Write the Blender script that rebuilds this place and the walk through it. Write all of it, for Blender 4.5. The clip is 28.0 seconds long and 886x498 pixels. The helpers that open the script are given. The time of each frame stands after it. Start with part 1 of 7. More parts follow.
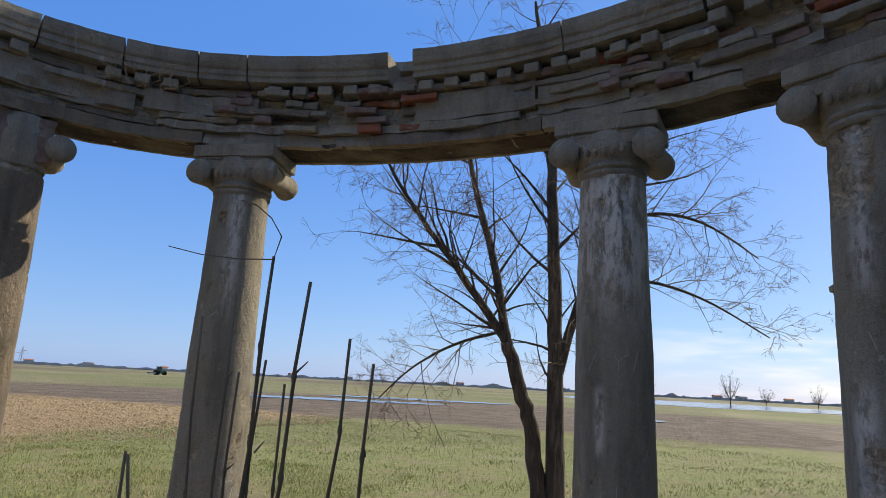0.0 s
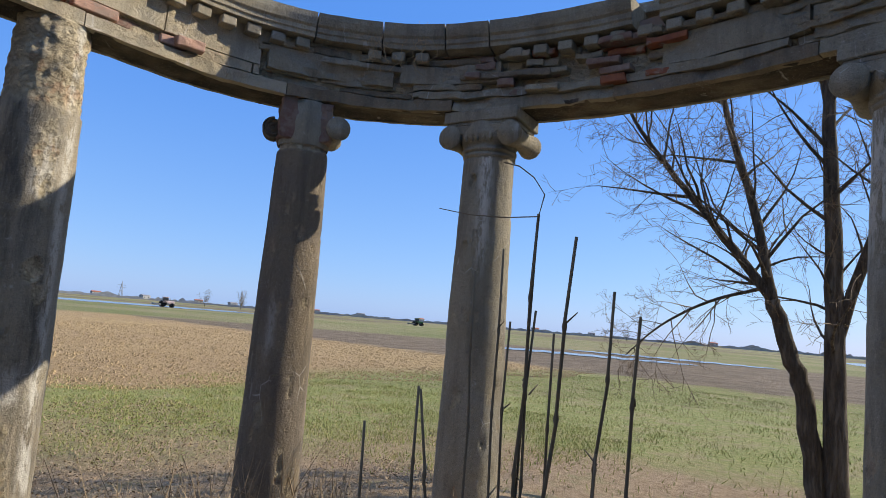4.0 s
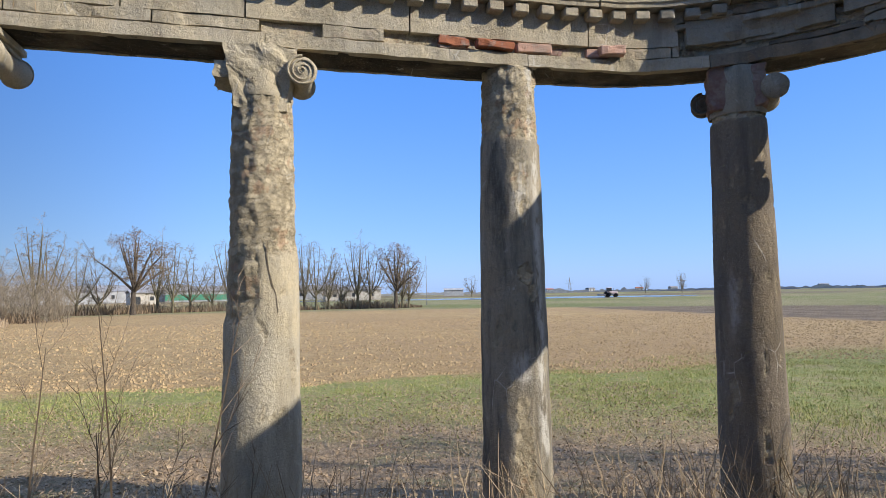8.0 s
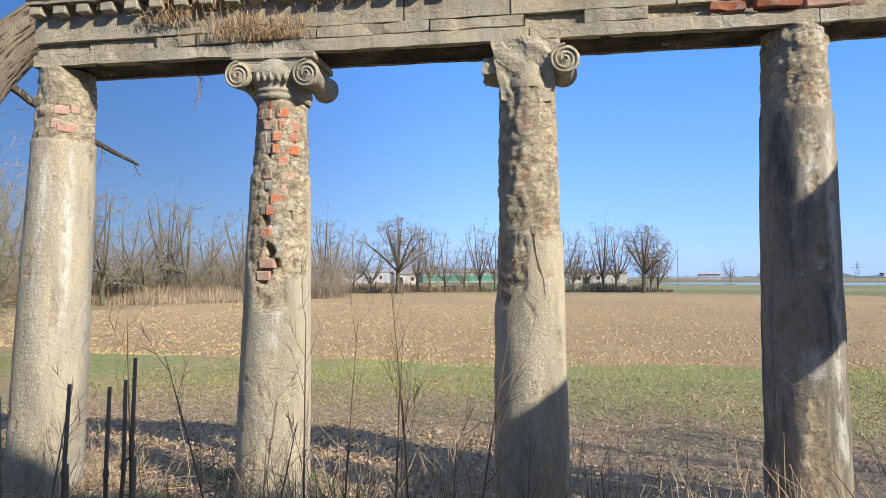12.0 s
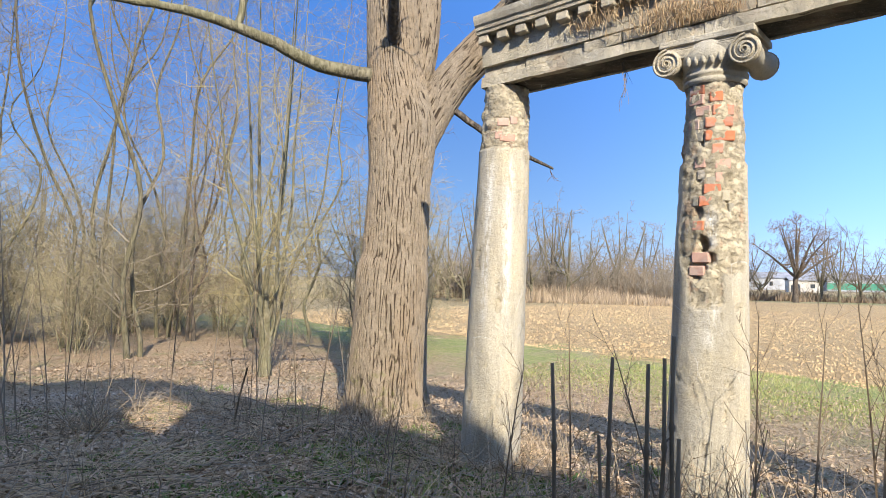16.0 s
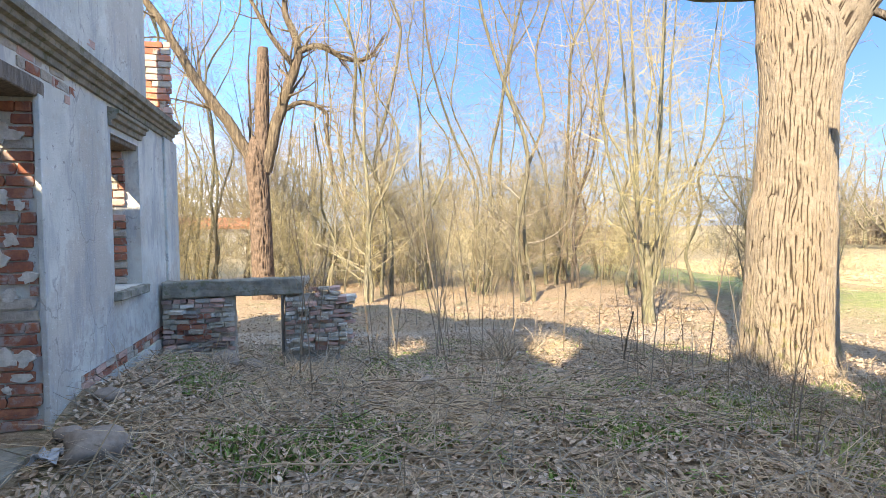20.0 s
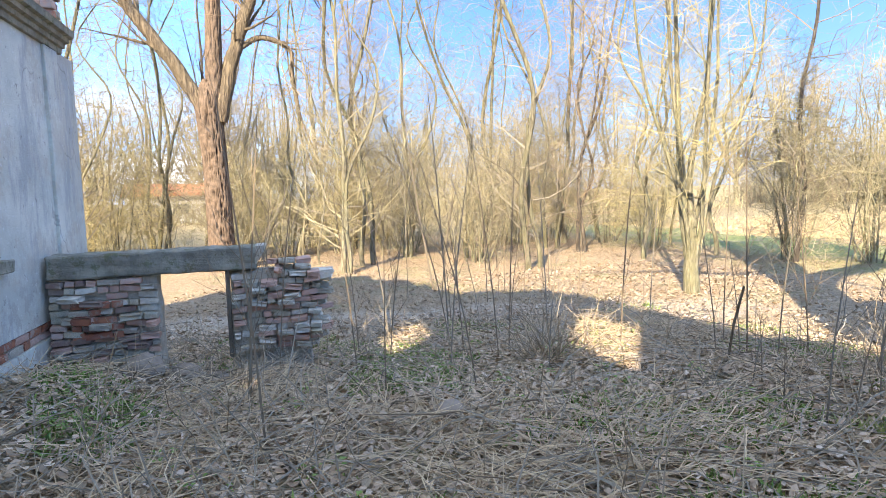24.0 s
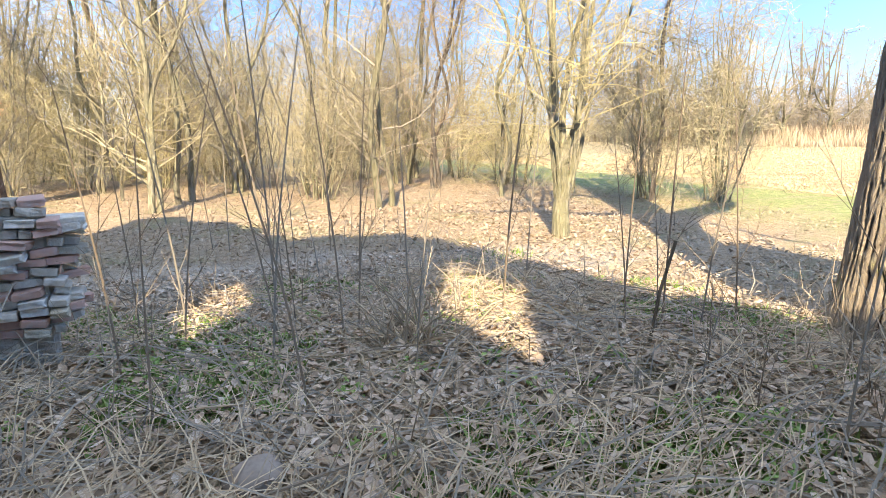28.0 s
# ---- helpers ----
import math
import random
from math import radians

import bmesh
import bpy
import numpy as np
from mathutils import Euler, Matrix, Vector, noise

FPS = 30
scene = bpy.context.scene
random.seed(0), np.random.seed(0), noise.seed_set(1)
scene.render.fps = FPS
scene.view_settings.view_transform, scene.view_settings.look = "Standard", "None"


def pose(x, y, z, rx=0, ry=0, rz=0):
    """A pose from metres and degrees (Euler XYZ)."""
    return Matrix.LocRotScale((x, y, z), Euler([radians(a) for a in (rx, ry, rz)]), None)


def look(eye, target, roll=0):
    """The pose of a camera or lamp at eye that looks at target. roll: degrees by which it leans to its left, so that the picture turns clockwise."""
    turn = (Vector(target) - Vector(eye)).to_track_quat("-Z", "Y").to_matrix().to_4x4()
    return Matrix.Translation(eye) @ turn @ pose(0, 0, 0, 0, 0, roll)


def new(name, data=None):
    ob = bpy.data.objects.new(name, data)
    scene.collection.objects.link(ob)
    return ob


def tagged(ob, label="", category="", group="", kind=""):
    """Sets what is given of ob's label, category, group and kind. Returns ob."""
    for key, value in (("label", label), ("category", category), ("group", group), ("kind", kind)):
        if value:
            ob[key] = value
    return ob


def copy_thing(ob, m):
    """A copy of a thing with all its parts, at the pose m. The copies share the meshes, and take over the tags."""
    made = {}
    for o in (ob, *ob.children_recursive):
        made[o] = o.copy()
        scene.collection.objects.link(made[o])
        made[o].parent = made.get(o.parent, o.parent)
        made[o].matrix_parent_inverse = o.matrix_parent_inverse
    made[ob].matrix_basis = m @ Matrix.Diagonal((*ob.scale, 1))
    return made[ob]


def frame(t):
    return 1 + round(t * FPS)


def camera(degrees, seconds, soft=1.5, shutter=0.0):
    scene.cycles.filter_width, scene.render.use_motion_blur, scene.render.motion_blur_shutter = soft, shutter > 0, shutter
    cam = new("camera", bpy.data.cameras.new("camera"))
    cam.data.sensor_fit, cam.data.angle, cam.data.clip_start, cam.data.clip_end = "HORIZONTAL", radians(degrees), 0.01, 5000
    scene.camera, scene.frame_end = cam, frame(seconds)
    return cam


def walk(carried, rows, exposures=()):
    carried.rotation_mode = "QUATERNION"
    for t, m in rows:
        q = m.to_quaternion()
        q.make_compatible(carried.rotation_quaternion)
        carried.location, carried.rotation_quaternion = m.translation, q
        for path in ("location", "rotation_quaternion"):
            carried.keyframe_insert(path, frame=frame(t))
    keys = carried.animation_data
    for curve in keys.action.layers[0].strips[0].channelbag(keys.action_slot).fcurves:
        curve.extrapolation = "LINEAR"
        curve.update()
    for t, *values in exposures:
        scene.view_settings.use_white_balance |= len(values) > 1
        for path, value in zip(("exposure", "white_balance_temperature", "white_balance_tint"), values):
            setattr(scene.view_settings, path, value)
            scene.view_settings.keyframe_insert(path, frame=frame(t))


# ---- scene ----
cam = camera(71.2, 28.0, 0.5)
PATH = [
    (0, (0.088, -0.227, 1.544), (-0.522, 1.63, 1.968), 3.0),
    (0.5, (0.087, -0.234, 1.541), (-0.603, 1.602, 1.931), 3.0),
    (1, (0.083, -0.23, 1.542), (-0.676, 1.585, 1.902), 2.9),
    (1.5, (0.079, -0.232, 1.541), (-0.77, 1.548, 1.875), 3.0),
    (2, (0.076, -0.246, 1.539), (-0.873, 1.487, 1.847), 3.2),
    (2.5, (0.073, -0.257, 1.538), (-0.973, 1.423, 1.825), 3.6),
    (4.5, (0.064, -0.311, 1.527), (-1.338, 1.1, 1.738), 4.4),
    (5, (0.074, -0.347, 1.522), (-1.485, 0.892, 1.709), 3.1),
    (5.5, (0.092, -0.396, 1.519), (-1.592, 0.669, 1.693), 0.6),
    (6, (0.113, -0.417, 1.519), (-1.655, 0.503, 1.686), -1.0),
    (6.5, (0.139, -0.431, 1.512), (-1.7, 0.338, 1.675), -1.2),
    (7, (0.136, -0.456, 1.512), (-1.754, 0.178, 1.668), -1.1),
    (7.5, (0.141, -0.471, 1.512), (-1.791, 0.026, 1.66), -0.9),
    (8, (0.154, -0.484, 1.512), (-1.801, -0.085, 1.653), -1.0),
    (8.5, (0.164, -0.489, 1.511), (-1.806, -0.169, 1.644), -0.9),
    (9, (0.175, -0.499, 1.513), (-1.806, -0.253, 1.637), -0.9),
    (9.5, (0.184, -0.512, 1.513), (-1.806, -0.355, 1.63), -0.8),
    (10, (0.193, -0.532, 1.513), (-1.803, -0.479, 1.623), -0.7),
    (10.5, (0.199, -0.552, 1.514), (-1.797, -0.618, 1.617), -0.6),
    (11, (0.207, -0.573, 1.513), (-1.781, -0.764, 1.61), -0.5),
    (11.5, (0.22, -0.594, 1.511), (-1.754, -0.9, 1.602), -0.4),
    (12, (0.231, -0.613, 1.521), (-1.732, -0.986, 1.615), -0.3),
    (12.5, (0.243, -0.624, 1.537), (-1.712, -1.024, 1.673), -0.3),
    (14.5, (0.28, -0.68, 1.538), (-1.618, -1.261, 1.784), 2.1),
    (15, (0.252, -0.776, 1.508), (-1.612, -1.474, 1.702), 2.2),
    (15.5, (0.276, -0.936, 1.477), (-1.482, -1.88, 1.608), 1.6),
    (16, (0.309, -0.961, 1.463), (-1.118, -2.358, 1.559), 1.1),
    (16.5, (0.325, -0.921, 1.488), (-0.712, -2.63, 1.552), -0.2),
    (17, (0.364, -0.884, 1.496), (-0.419, -2.724, 1.532), -1.0),
    (17.5, (0.383, -0.861, 1.487), (-0.274, -2.75, 1.501), -1.2),
    (18, (0.391, -0.844, 1.476), (-0.158, -2.767, 1.481), -1.2),
    (18.5, (0.405, -0.808, 1.479), (-0.065, -2.752, 1.474), -1.3),
    (19, (0.403, -0.794, 1.48), (-0.04, -2.744, 1.466), -1.3),
    (19.5, (0.411, -0.802, 1.47), (-0.004, -2.758, 1.435), -1.1),
    (20, (0.419, -0.888, 1.407), (0.009, -2.844, 1.345), -1.0),
    (20.5, (0.481, -1.037, 1.374), (0.082, -2.995, 1.296), -1.0),
    (21, (0.517, -1.232, 1.357), (0.225, -3.208, 1.265), -1.3),
    (21.5, (0.459, -1.551, 1.347), (0.224, -3.534, 1.242), -3.0),
    (23.5, (0.282, -2.836, 1.265), (-0.045, -4.804, 1.118), -2.7),
    (24, (0.288, -3.108, 1.242), (-0.197, -5.04, 1.065), -1.9),
    (24.5, (0.227, -3.362, 1.208), (-0.347, -5.267, 1.001), -1.9),
    (25, (0.112, -3.635, 1.208), (-0.581, -5.499, 0.987), -2.2),
    (25.5, (0.028, -3.838, 1.198), (-0.877, -5.603, 0.941), -1.8),
    (26, (-0.065, -4.03, 1.197), (-1.241, -5.627, 0.936), 0.1),
    (26.5, (-0.138, -4.144, 1.182), (-1.36, -5.706, 0.926), -0.0),
    (27, (-0.217, -4.306, 1.154), (-1.37, -5.91, 0.846), -0.5),
    (27.5, (-0.233, -4.452, 1.13), (-1.287, -6.113, 0.769), -0.0),
    (28, (-0.238, -4.577, 1.123), (-1.165, -6.305, 0.729), -0.1),
]
EXPOSURES = [(0.0, 0.26, 7900, 10), (2.0, 0.32, 7900, 10), (6.0, 0.40, 7250, 10), (10.0, 0.52, 7150, 10), (12.0, 0.60, 7150, 10), (14.5, 0.70, 7200, 10), (16.0, 1.02, 7050, 10), (17.0, 1.42, 7700, 10), (18.0, 1.70, 7950, 10), (20.0, 1.92, 8100, 10), (21.0, 1.98, 8050, 10), (24.0, 2.06, 7850, 10), (25.0, 2.10, 7950, 10), (26.0, 1.80, 7950, 10), (27.0, 1.60, 7950, 10), (28.0, 2.04, 8200, 10)]
walk(cam, [(t, look(eye, target, roll)) for t, eye, target, roll in PATH], EXPOSURES)

# ---- world and sun ----
SUN_AZ, SUN_EL = 57.5, 31.7          # degrees from the x axis towards y, and above the ground
world = bpy.data.worlds.new("world")
scene.world = world
world.use_nodes = True
wn = world.node_tree
sky = wn.nodes.new("ShaderNodeTexSky")
sky.sky_type = "NISHITA"
sky.sun_disc = False
sky.sun_elevation = radians(SUN_EL)
sky.sun_rotation = radians(90.0 - SUN_AZ)
sky.air_density, sky.dust_density, sky.ozone_density = 1.0, 0.35, 4.0
wn.nodes["Background"].inputs["Strength"].default_value = 0.18
even = wn.nodes.new("ShaderNodeMix")
even.data_type = "RGBA"
even.inputs[0].default_value = 0.75
wn.links.new(sky.outputs["Color"], even.inputs[6])
# thin cloud low over the north-eastern horizon
way = wn.nodes.new("ShaderNodeTexCoord").outputs["Generated"]
flat = wn.nodes.new("ShaderNodeVectorMath")
flat.operation = "MULTIPLY"
flat.inputs[1].default_value = (2.2, 2.2, 13.0)
wn.links.new(way, flat.inputs[0])
puff = wn.nodes.new("ShaderNodeTexNoise")
puff.inputs["Scale"].default_value, puff.inputs["Detail"].default_value = 1.6, 5.0
wn.links.new(flat.outputs[0], puff.inputs["Vector"])
axis = wn.nodes.new("ShaderNodeSeparateXYZ")
wn.links.new(way, axis.inputs[0])


def world_range(v, lo, hi):
    n = wn.nodes.new("ShaderNodeMapRange")
    n.interpolation_type = "SMOOTHSTEP"
    n.inputs[1].default_value, n.inputs[2].default_value = lo, hi
    wn.links.new(v, n.inputs[0])
    return n.outputs[0]


def world_times(a, b):
    n = wn.nodes.new("ShaderNodeMath")
    n.operation = "MULTIPLY"
    wn.links.new(a, n.inputs[0])
    wn.links.new(b, n.inputs[1])
    return n.outputs[0]


# clear spring blue, paler towards the horizon, deeper overhead
blue = wn.nodes.new("ShaderNodeMix")
blue.data_type = "RGBA"
blue.inputs[6].default_value, blue.inputs[7].default_value = (0.62, 1.80, 4.70, 1.0), (0.17, 1.22, 4.60, 1.0)
wn.links.new(world_range(axis.outputs[2], -0.02, 0.42), blue.inputs[0])
# unseen overhead sky made paler and brighter, to lift and warm the shade
zenith_fill = wn.nodes.new("ShaderNodeMix")
zenith_fill.data_type = "RGBA"
zenith_fill.inputs[7].default_value = (2.0, 2.8, 4.5, 1.0)
wn.links.new(world_range(axis.outputs[2], 0.52, 0.85), zenith_fill.inputs[0])
wn.links.new(blue.outputs[2], zenith_fill.inputs[6])
wn.links.new(zenith_fill.outputs[2], even.inputs[7])
# the sky opposite the sun is the darker half
facing = wn.nodes.new("ShaderNodeVectorMath")
facing.operation = "DOT_PRODUCT"
facing.inputs[1].default_value = (-math.cos(radians(SUN_AZ)), -math.sin(radians(SUN_AZ)), 0.0)
wn.links.new(way, facing.inputs[0])
shade = wn.nodes.new("ShaderNodeMapRange")
shade.interpolation_type = "SMOOTHSTEP"
for slot, value in ((1, 0.58), (2, 1.0), (3, 1.0), (4, 0.46)):
    shade.inputs[slot].default_value = value
wn.links.new(facing.outputs["Value"], shade.inputs[0])
dome = wn.nodes.new("ShaderNodeVectorMath")
dome.operation = "SCALE"
wn.links.new(even.outputs[2], dome.inputs[0])
wn.links.new(shade.outputs[0], dome.inputs["Scale"])
cover = world_times(world_times(world_range(puff.outputs["Fac"], 0.46, 0.62), world_range(axis.outputs[2], 0.18, 0.05)), world_range(axis.outputs[0], -0.15, 0.35))
cloud = wn.nodes.new("ShaderNodeMix")
cloud.data_type = "RGBA"
cloud.inputs[7].default_value = (4.6, 5.0, 5.6, 1.0)
wn.links.new(cover, cloud.inputs[0])
wn.links.new(dome.outputs[0], cloud.inputs[6])
wn.links.new(cloud.outputs[2], wn.nodes["Background"].inputs["Color"])
sun = new("sun", bpy.data.lights.new("sun", "SUN"))
sun.data.energy, sun.data.angle, sun.data.color = 4.15, radians(0.53), (1.0, 0.965, 0.89)
sun_dir = Vector((math.cos(radians(SUN_AZ)) * math.cos(radians(SUN_EL)), math.sin(radians(SUN_AZ)) * math.cos(radians(SUN_EL)), math.sin(radians(SUN_EL))))
sun.matrix_world = look(sun_dir * 30, (0, 0, 0))


# ---- materials ----
class Mat:
    """A node material built up step by step."""

    def __init__(self, name, rough=0.9, metal=0.0):
        self.m = bpy.data.materials.new(name)
        self.m.use_nodes = True
        self.t = self.m.node_tree
        self.b = self.t.nodes["Principled BSDF"]
        self.b.inputs["Roughness"].default_value = rough
        self.b.inputs["Metallic"].default_value = metal
        self.b.inputs["Specular IOR Level"].default_value = 0.25
        self.co = self.t.nodes.new("ShaderNodeNewGeometry").outputs["Position"]

    def node(self, kind, **kw):
        n = self.t.nodes.new(kind)
        for k, v in kw.items():
            n.inputs[k].default_value = v
        return n

    def link(self, a, b):
        self.t.links.new(a, b)

    def scaled(self, sx, sy, sz, co=None):
        n = self.t.nodes.new("ShaderNodeVectorMath")
        n.operation = "MULTIPLY"
        n.inputs[1].default_value = (sx, sy, sz)
        self.link(co or self.co, n.inputs[0])
        return n.outputs[0]

    def noise(self, scale, detail=4.0, rough=0.6, co=None, lo=0.35, hi=0.65):
        n = self.node("ShaderNodeTexNoise", Scale=scale, Detail=detail, Roughness=rough)
        self.link(co or self.co, n.inputs["Vector"])
        return self.ramp(n.outputs["Fac"], lo, hi)

    def voronoi(self, scale, co=None, feature="F1", lo=0.0, hi=1.0):
        n = self.node("ShaderNodeTexVoronoi", Scale=scale)
        n.feature = feature
        self.link(co or self.co, n.inputs["Vector"])
        return self.ramp(n.outputs["Distance"], lo, hi)

    def ramp(self, v, lo, hi, to0=0.0, to1=1.0):
        n = self.t.nodes.new("ShaderNodeMapRange")
        n.interpolation_type = "SMOOTHSTEP"
        for i, q in ((1, lo), (2, hi), (3, to0), (4, to1)):
            n.inputs[i].default_value = q
        self.link(v, n.inputs[0])
        return n.outputs[0]

    def math(self, op, a, b=None):
        n = self.t.nodes.new("ShaderNodeMath")
        n.operation = op
        for i, q in enumerate((a, b)):
            if q is None:
                continue
            if isinstance(q, (int, float)):
                n.inputs[i].default_value = q
            else:
                self.link(q, n.inputs[i])
        return n.outputs[0]

    def mix(self, fac, a, b, mode="MIX"):
        n = self.t.nodes.new("ShaderNodeMix")
        n.data_type, n.blend_type = "RGBA", mode
        for i, q in ((0, fac), (6, a), (7, b)):
            if isinstance(q, (int, float)):
                n.inputs[i].default_value = q
            elif isinstance(q, tuple):
                n.inputs[i].default_value = (*q, 1.0) if len(q) == 3 else q
            else:
                self.link(q, n.inputs[i])
        return n.outputs[2]

    def sep(self, co=None):
        n = self.t.nodes.new("ShaderNodeSeparateXYZ")
        self.link(co or self.co, n.inputs[0])
        return n.outputs

    def attr(self, name):
        n = self.t.nodes.new("ShaderNodeAttribute")
        n.attribute_name = name
        return n.outputs["Fac"]

    def rand(self):
        return self.t.nodes.new("ShaderNodeObjectInfo").outputs["Random"]

    def island(self):
        n = self.t.nodes.new("ShaderNodeNewGeometry")
        return n.outputs["Random Per Island"]

    def color(self, c):
        if isinstance(c, tuple):
            self.b.inputs["Base Color"].default_value = (*c, 1.0)
        else:
            self.link(c, self.b.inputs["Base Color"])
        return self

    def bump(self, h, strength=0.5, dist=0.02):
        n = self.node("ShaderNodeBump", Strength=strength, Distance=dist)
        self.link(h, n.inputs["Height"])
        if self.b.inputs["Normal"].is_linked:
            self.link(self.b.inputs["Normal"].links[0].from_socket, n.inputs["Normal"])
        self.link(n.outputs["Normal"], self.b.inputs["Normal"])
        return self


def stone_material(name, light, dark, tan, streak=0.5):
    """Weathered render: plaster over a rough core where the mesh's wear is high."""
    m = Mat(name, 0.92)
    patch = m.noise(2.3, 5, 0.65)
    base = m.mix(patch, light, tan)
    run = m.noise(5.0, 5, 0.7, m.scaled(1, 1, 0.16), 0.42, 0.66)
    base = m.mix(m.math("MULTIPLY", run, streak), base, dark)
    grain = m.noise(60, 3, 0.7, None, 0.3, 0.7)
    base = m.mix(m.math("MULTIPLY", grain, 0.35), base, tuple(c * 0.55 for c in light))
    pale = m.noise(9, 6, 0.75, None, 0.62, 0.7)
    base = m.mix(m.math("MULTIPLY", pale, 0.55), base, (0.55, 0.53, 0.48))
    drip = m.noise(7, 4, 0.6, m.scaled(1, 1, 0.09), 0.64, 0.70)
    base = m.mix(m.math("MULTIPLY", m.math("MULTIPLY", drip, m.noise(1.7, 3, 0.6, None, 0.5, 0.6)), 0.7), base, (0.60, 0.58, 0.54))
    lichen = m.noise(28, 4, 0.7, None, 0.64, 0.7)
    base = m.mix(m.math("MULTIPLY", lichen, 0.5), base, (0.30, 0.27, 0.12))
    core_n = m.noise(8, 6, 0.7)
    core = m.mix(core_n, (0.40, 0.335, 0.235), (0.60, 0.51, 0.36))
    core = m.mix(m.math("MULTIPLY", m.noise(6, 4, 0.7, None, 0.55, 0.62), 0.5), core, (0.42, 0.24, 0.15))
    w = m.attr("wear")
    base = m.mix(w, base, core)
    # grit of the render: dark pits and pale grains
    base = m.mix(m.math("MULTIPLY", m.noise(210, 2, 0.6, None, 0.54, 0.68), 0.55), base, tuple(c * 0.6 for c in dark))
    base = m.mix(m.math("MULTIPLY", m.noise(150, 3, 0.6, None, 0.60, 0.72), 0.55), base, (0.66, 0.62, 0.53))
    base = m.mix(m.math("MULTIPLY", m.noise(26, 6, 0.8, None, 0.55, 0.66), 0.45), base, dark)
    line = m.math("MULTIPLY", m.voronoi(5.5, m.scaled(1, 1, 0.7), "DISTANCE_TO_EDGE", 0.014, 0.004), m.noise(2.6, 4, 0.7, None, 0.56, 0.64))
    base = m.mix(m.math("MULTIPLY", line, 0.55), base, (0.66, 0.64, 0.59))
    lime = m.math("MULTIPLY", m.attr("lime"), m.noise(18, 6, 0.75, m.scaled(1, 1, 0.35), 0.40, 0.56))
    base = m.mix(lime, base, (0.78, 0.765, 0.72))
    m.color(base)
    flake = m.math("MULTIPLY", m.noise(13, 9, 0.72, m.scaled(1, 1, 1.7), 0.44, 0.56), w)
    m.bump(flake, 0.7, 0.02)
    m.bump(m.noise(35, 6, 0.7, None, 0.2, 0.8), 0.5, 0.012)
    m.bump(m.noise(160, 3, 0.6, None, 0.2, 0.8), 0.35, 0.004)
    return m.m


M = {}
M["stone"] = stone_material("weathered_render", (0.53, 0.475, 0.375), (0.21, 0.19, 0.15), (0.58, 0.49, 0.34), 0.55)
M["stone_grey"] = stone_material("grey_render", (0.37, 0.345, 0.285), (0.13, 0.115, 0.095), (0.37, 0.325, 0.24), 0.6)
# darker, blacker-streaked copy for c3, deepening the shadow that lies on it
M["stone_shadow"] = stone_material("shadow_dark_render", (0.34, 0.31, 0.255), (0.085, 0.075, 0.062), (0.36, 0.30, 0.215), 0.95)
# near-black render for the entablature's core beam and its underside
M["near_black"] = stone_material("near_black_render", (0.06, 0.05, 0.04), (0.022, 0.02, 0.018), (0.085, 0.062, 0.045), 0.8)
M["stone_dark"] = stone_material("dark_render", (0.235, 0.195, 0.155), (0.08, 0.068, 0.055), (0.27, 0.215, 0.15), 0.6)


def brick_material(name, reds, mortar_smear):
    m = Mat(name, 0.9)
    r = m.rand()
    c = m.mix(r, reds[0], reds[1])
    c = m.mix(m.noise(14, 5, 0.7), c, reds[2])
    c = m.mix(m.math("MULTIPLY", m.noise(7, 5, 0.7, None, 0.5, 0.62), mortar_smear), c, (0.46, 0.42, 0.36))
    m.color(c)
    m.bump(m.noise(70, 5, 0.7, None, 0.2, 0.8), 0.5, 0.008)
    return m.m


M["brick"] = brick_material("red_brick", ((0.34, 0.115, 0.06), (0.42, 0.17, 0.09), (0.24, 0.09, 0.06)), 0.55)
M["brick_bright"] = brick_material("fresh_brick", ((0.60, 0.20, 0.095), (0.55, 0.24, 0.14), (0.46, 0.16, 0.09)), 0.4)
M["brick_pink"] = brick_material("pink_brick", ((0.55, 0.33, 0.25), (0.58, 0.38, 0.30), (0.48, 0.29, 0.22)), 0.4)
M["brick_grey"] = brick_material("sooty_brick", ((0.25, 0.19, 0.16), (0.33, 0.25, 0.20), (0.20, 0.11, 0.09)), 0.3)

m = Mat("mortar", 0.95)
m.color(m.mix(m.noise(12, 5, 0.7), (0.40, 0.345, 0.27), (0.54, 0.47, 0.37))).bump(m.noise(50, 5, 0.7, None, 0.2, 0.8), 0.7, 0.015)
M["mortar"] = m.m

m = Mat("wall_plaster", 0.9)
c = m.mix(m.noise(1.3, 5, 0.6), (0.46, 0.46, 0.395), (0.63, 0.61, 0.52))
c = m.mix(m.math("MULTIPLY", m.noise(0.55, 7, 0.78, None, 0.47, 0.54), 0.6), c, (0.46, 0.40, 0.32))
c = m.mix(m.math("MULTIPLY", m.noise(24, 5, 0.8, None, 0.60, 0.64), 0.6), c, (0.72, 0.71, 0.69))
c = m.mix(m.math("MULTIPLY", m.noise(3.5, 6, 0.78, m.scaled(1, 1, 0.25), 0.49, 0.62), 0.6), c, (0.33, 0.33, 0.325))
c = m.mix(m.math("MULTIPLY", m.noise(11, 5, 0.75, None, 0.62, 0.67), 0.8), c, (0.27, 0.25, 0.22))
wob = m.node("ShaderNodeTexNoise", Scale=3.0, Detail=4.0)
m.link(m.co, wob.inputs["Vector"])
bent = m.node("ShaderNodeVectorMath")
bent.operation = "ADD"
m.link(m.scaled(1, 1, 0.6), bent.inputs[0])
m.link(m.scaled(0.35, 0.35, 0.35, wob.outputs["Color"]), bent.inputs[1])
hair = m.math("MULTIPLY", m.voronoi(1.5, bent.outputs[0], "DISTANCE_TO_EDGE", 0.012, 0.002), m.noise(0.9, 3, 0.6, None, 0.48, 0.56))
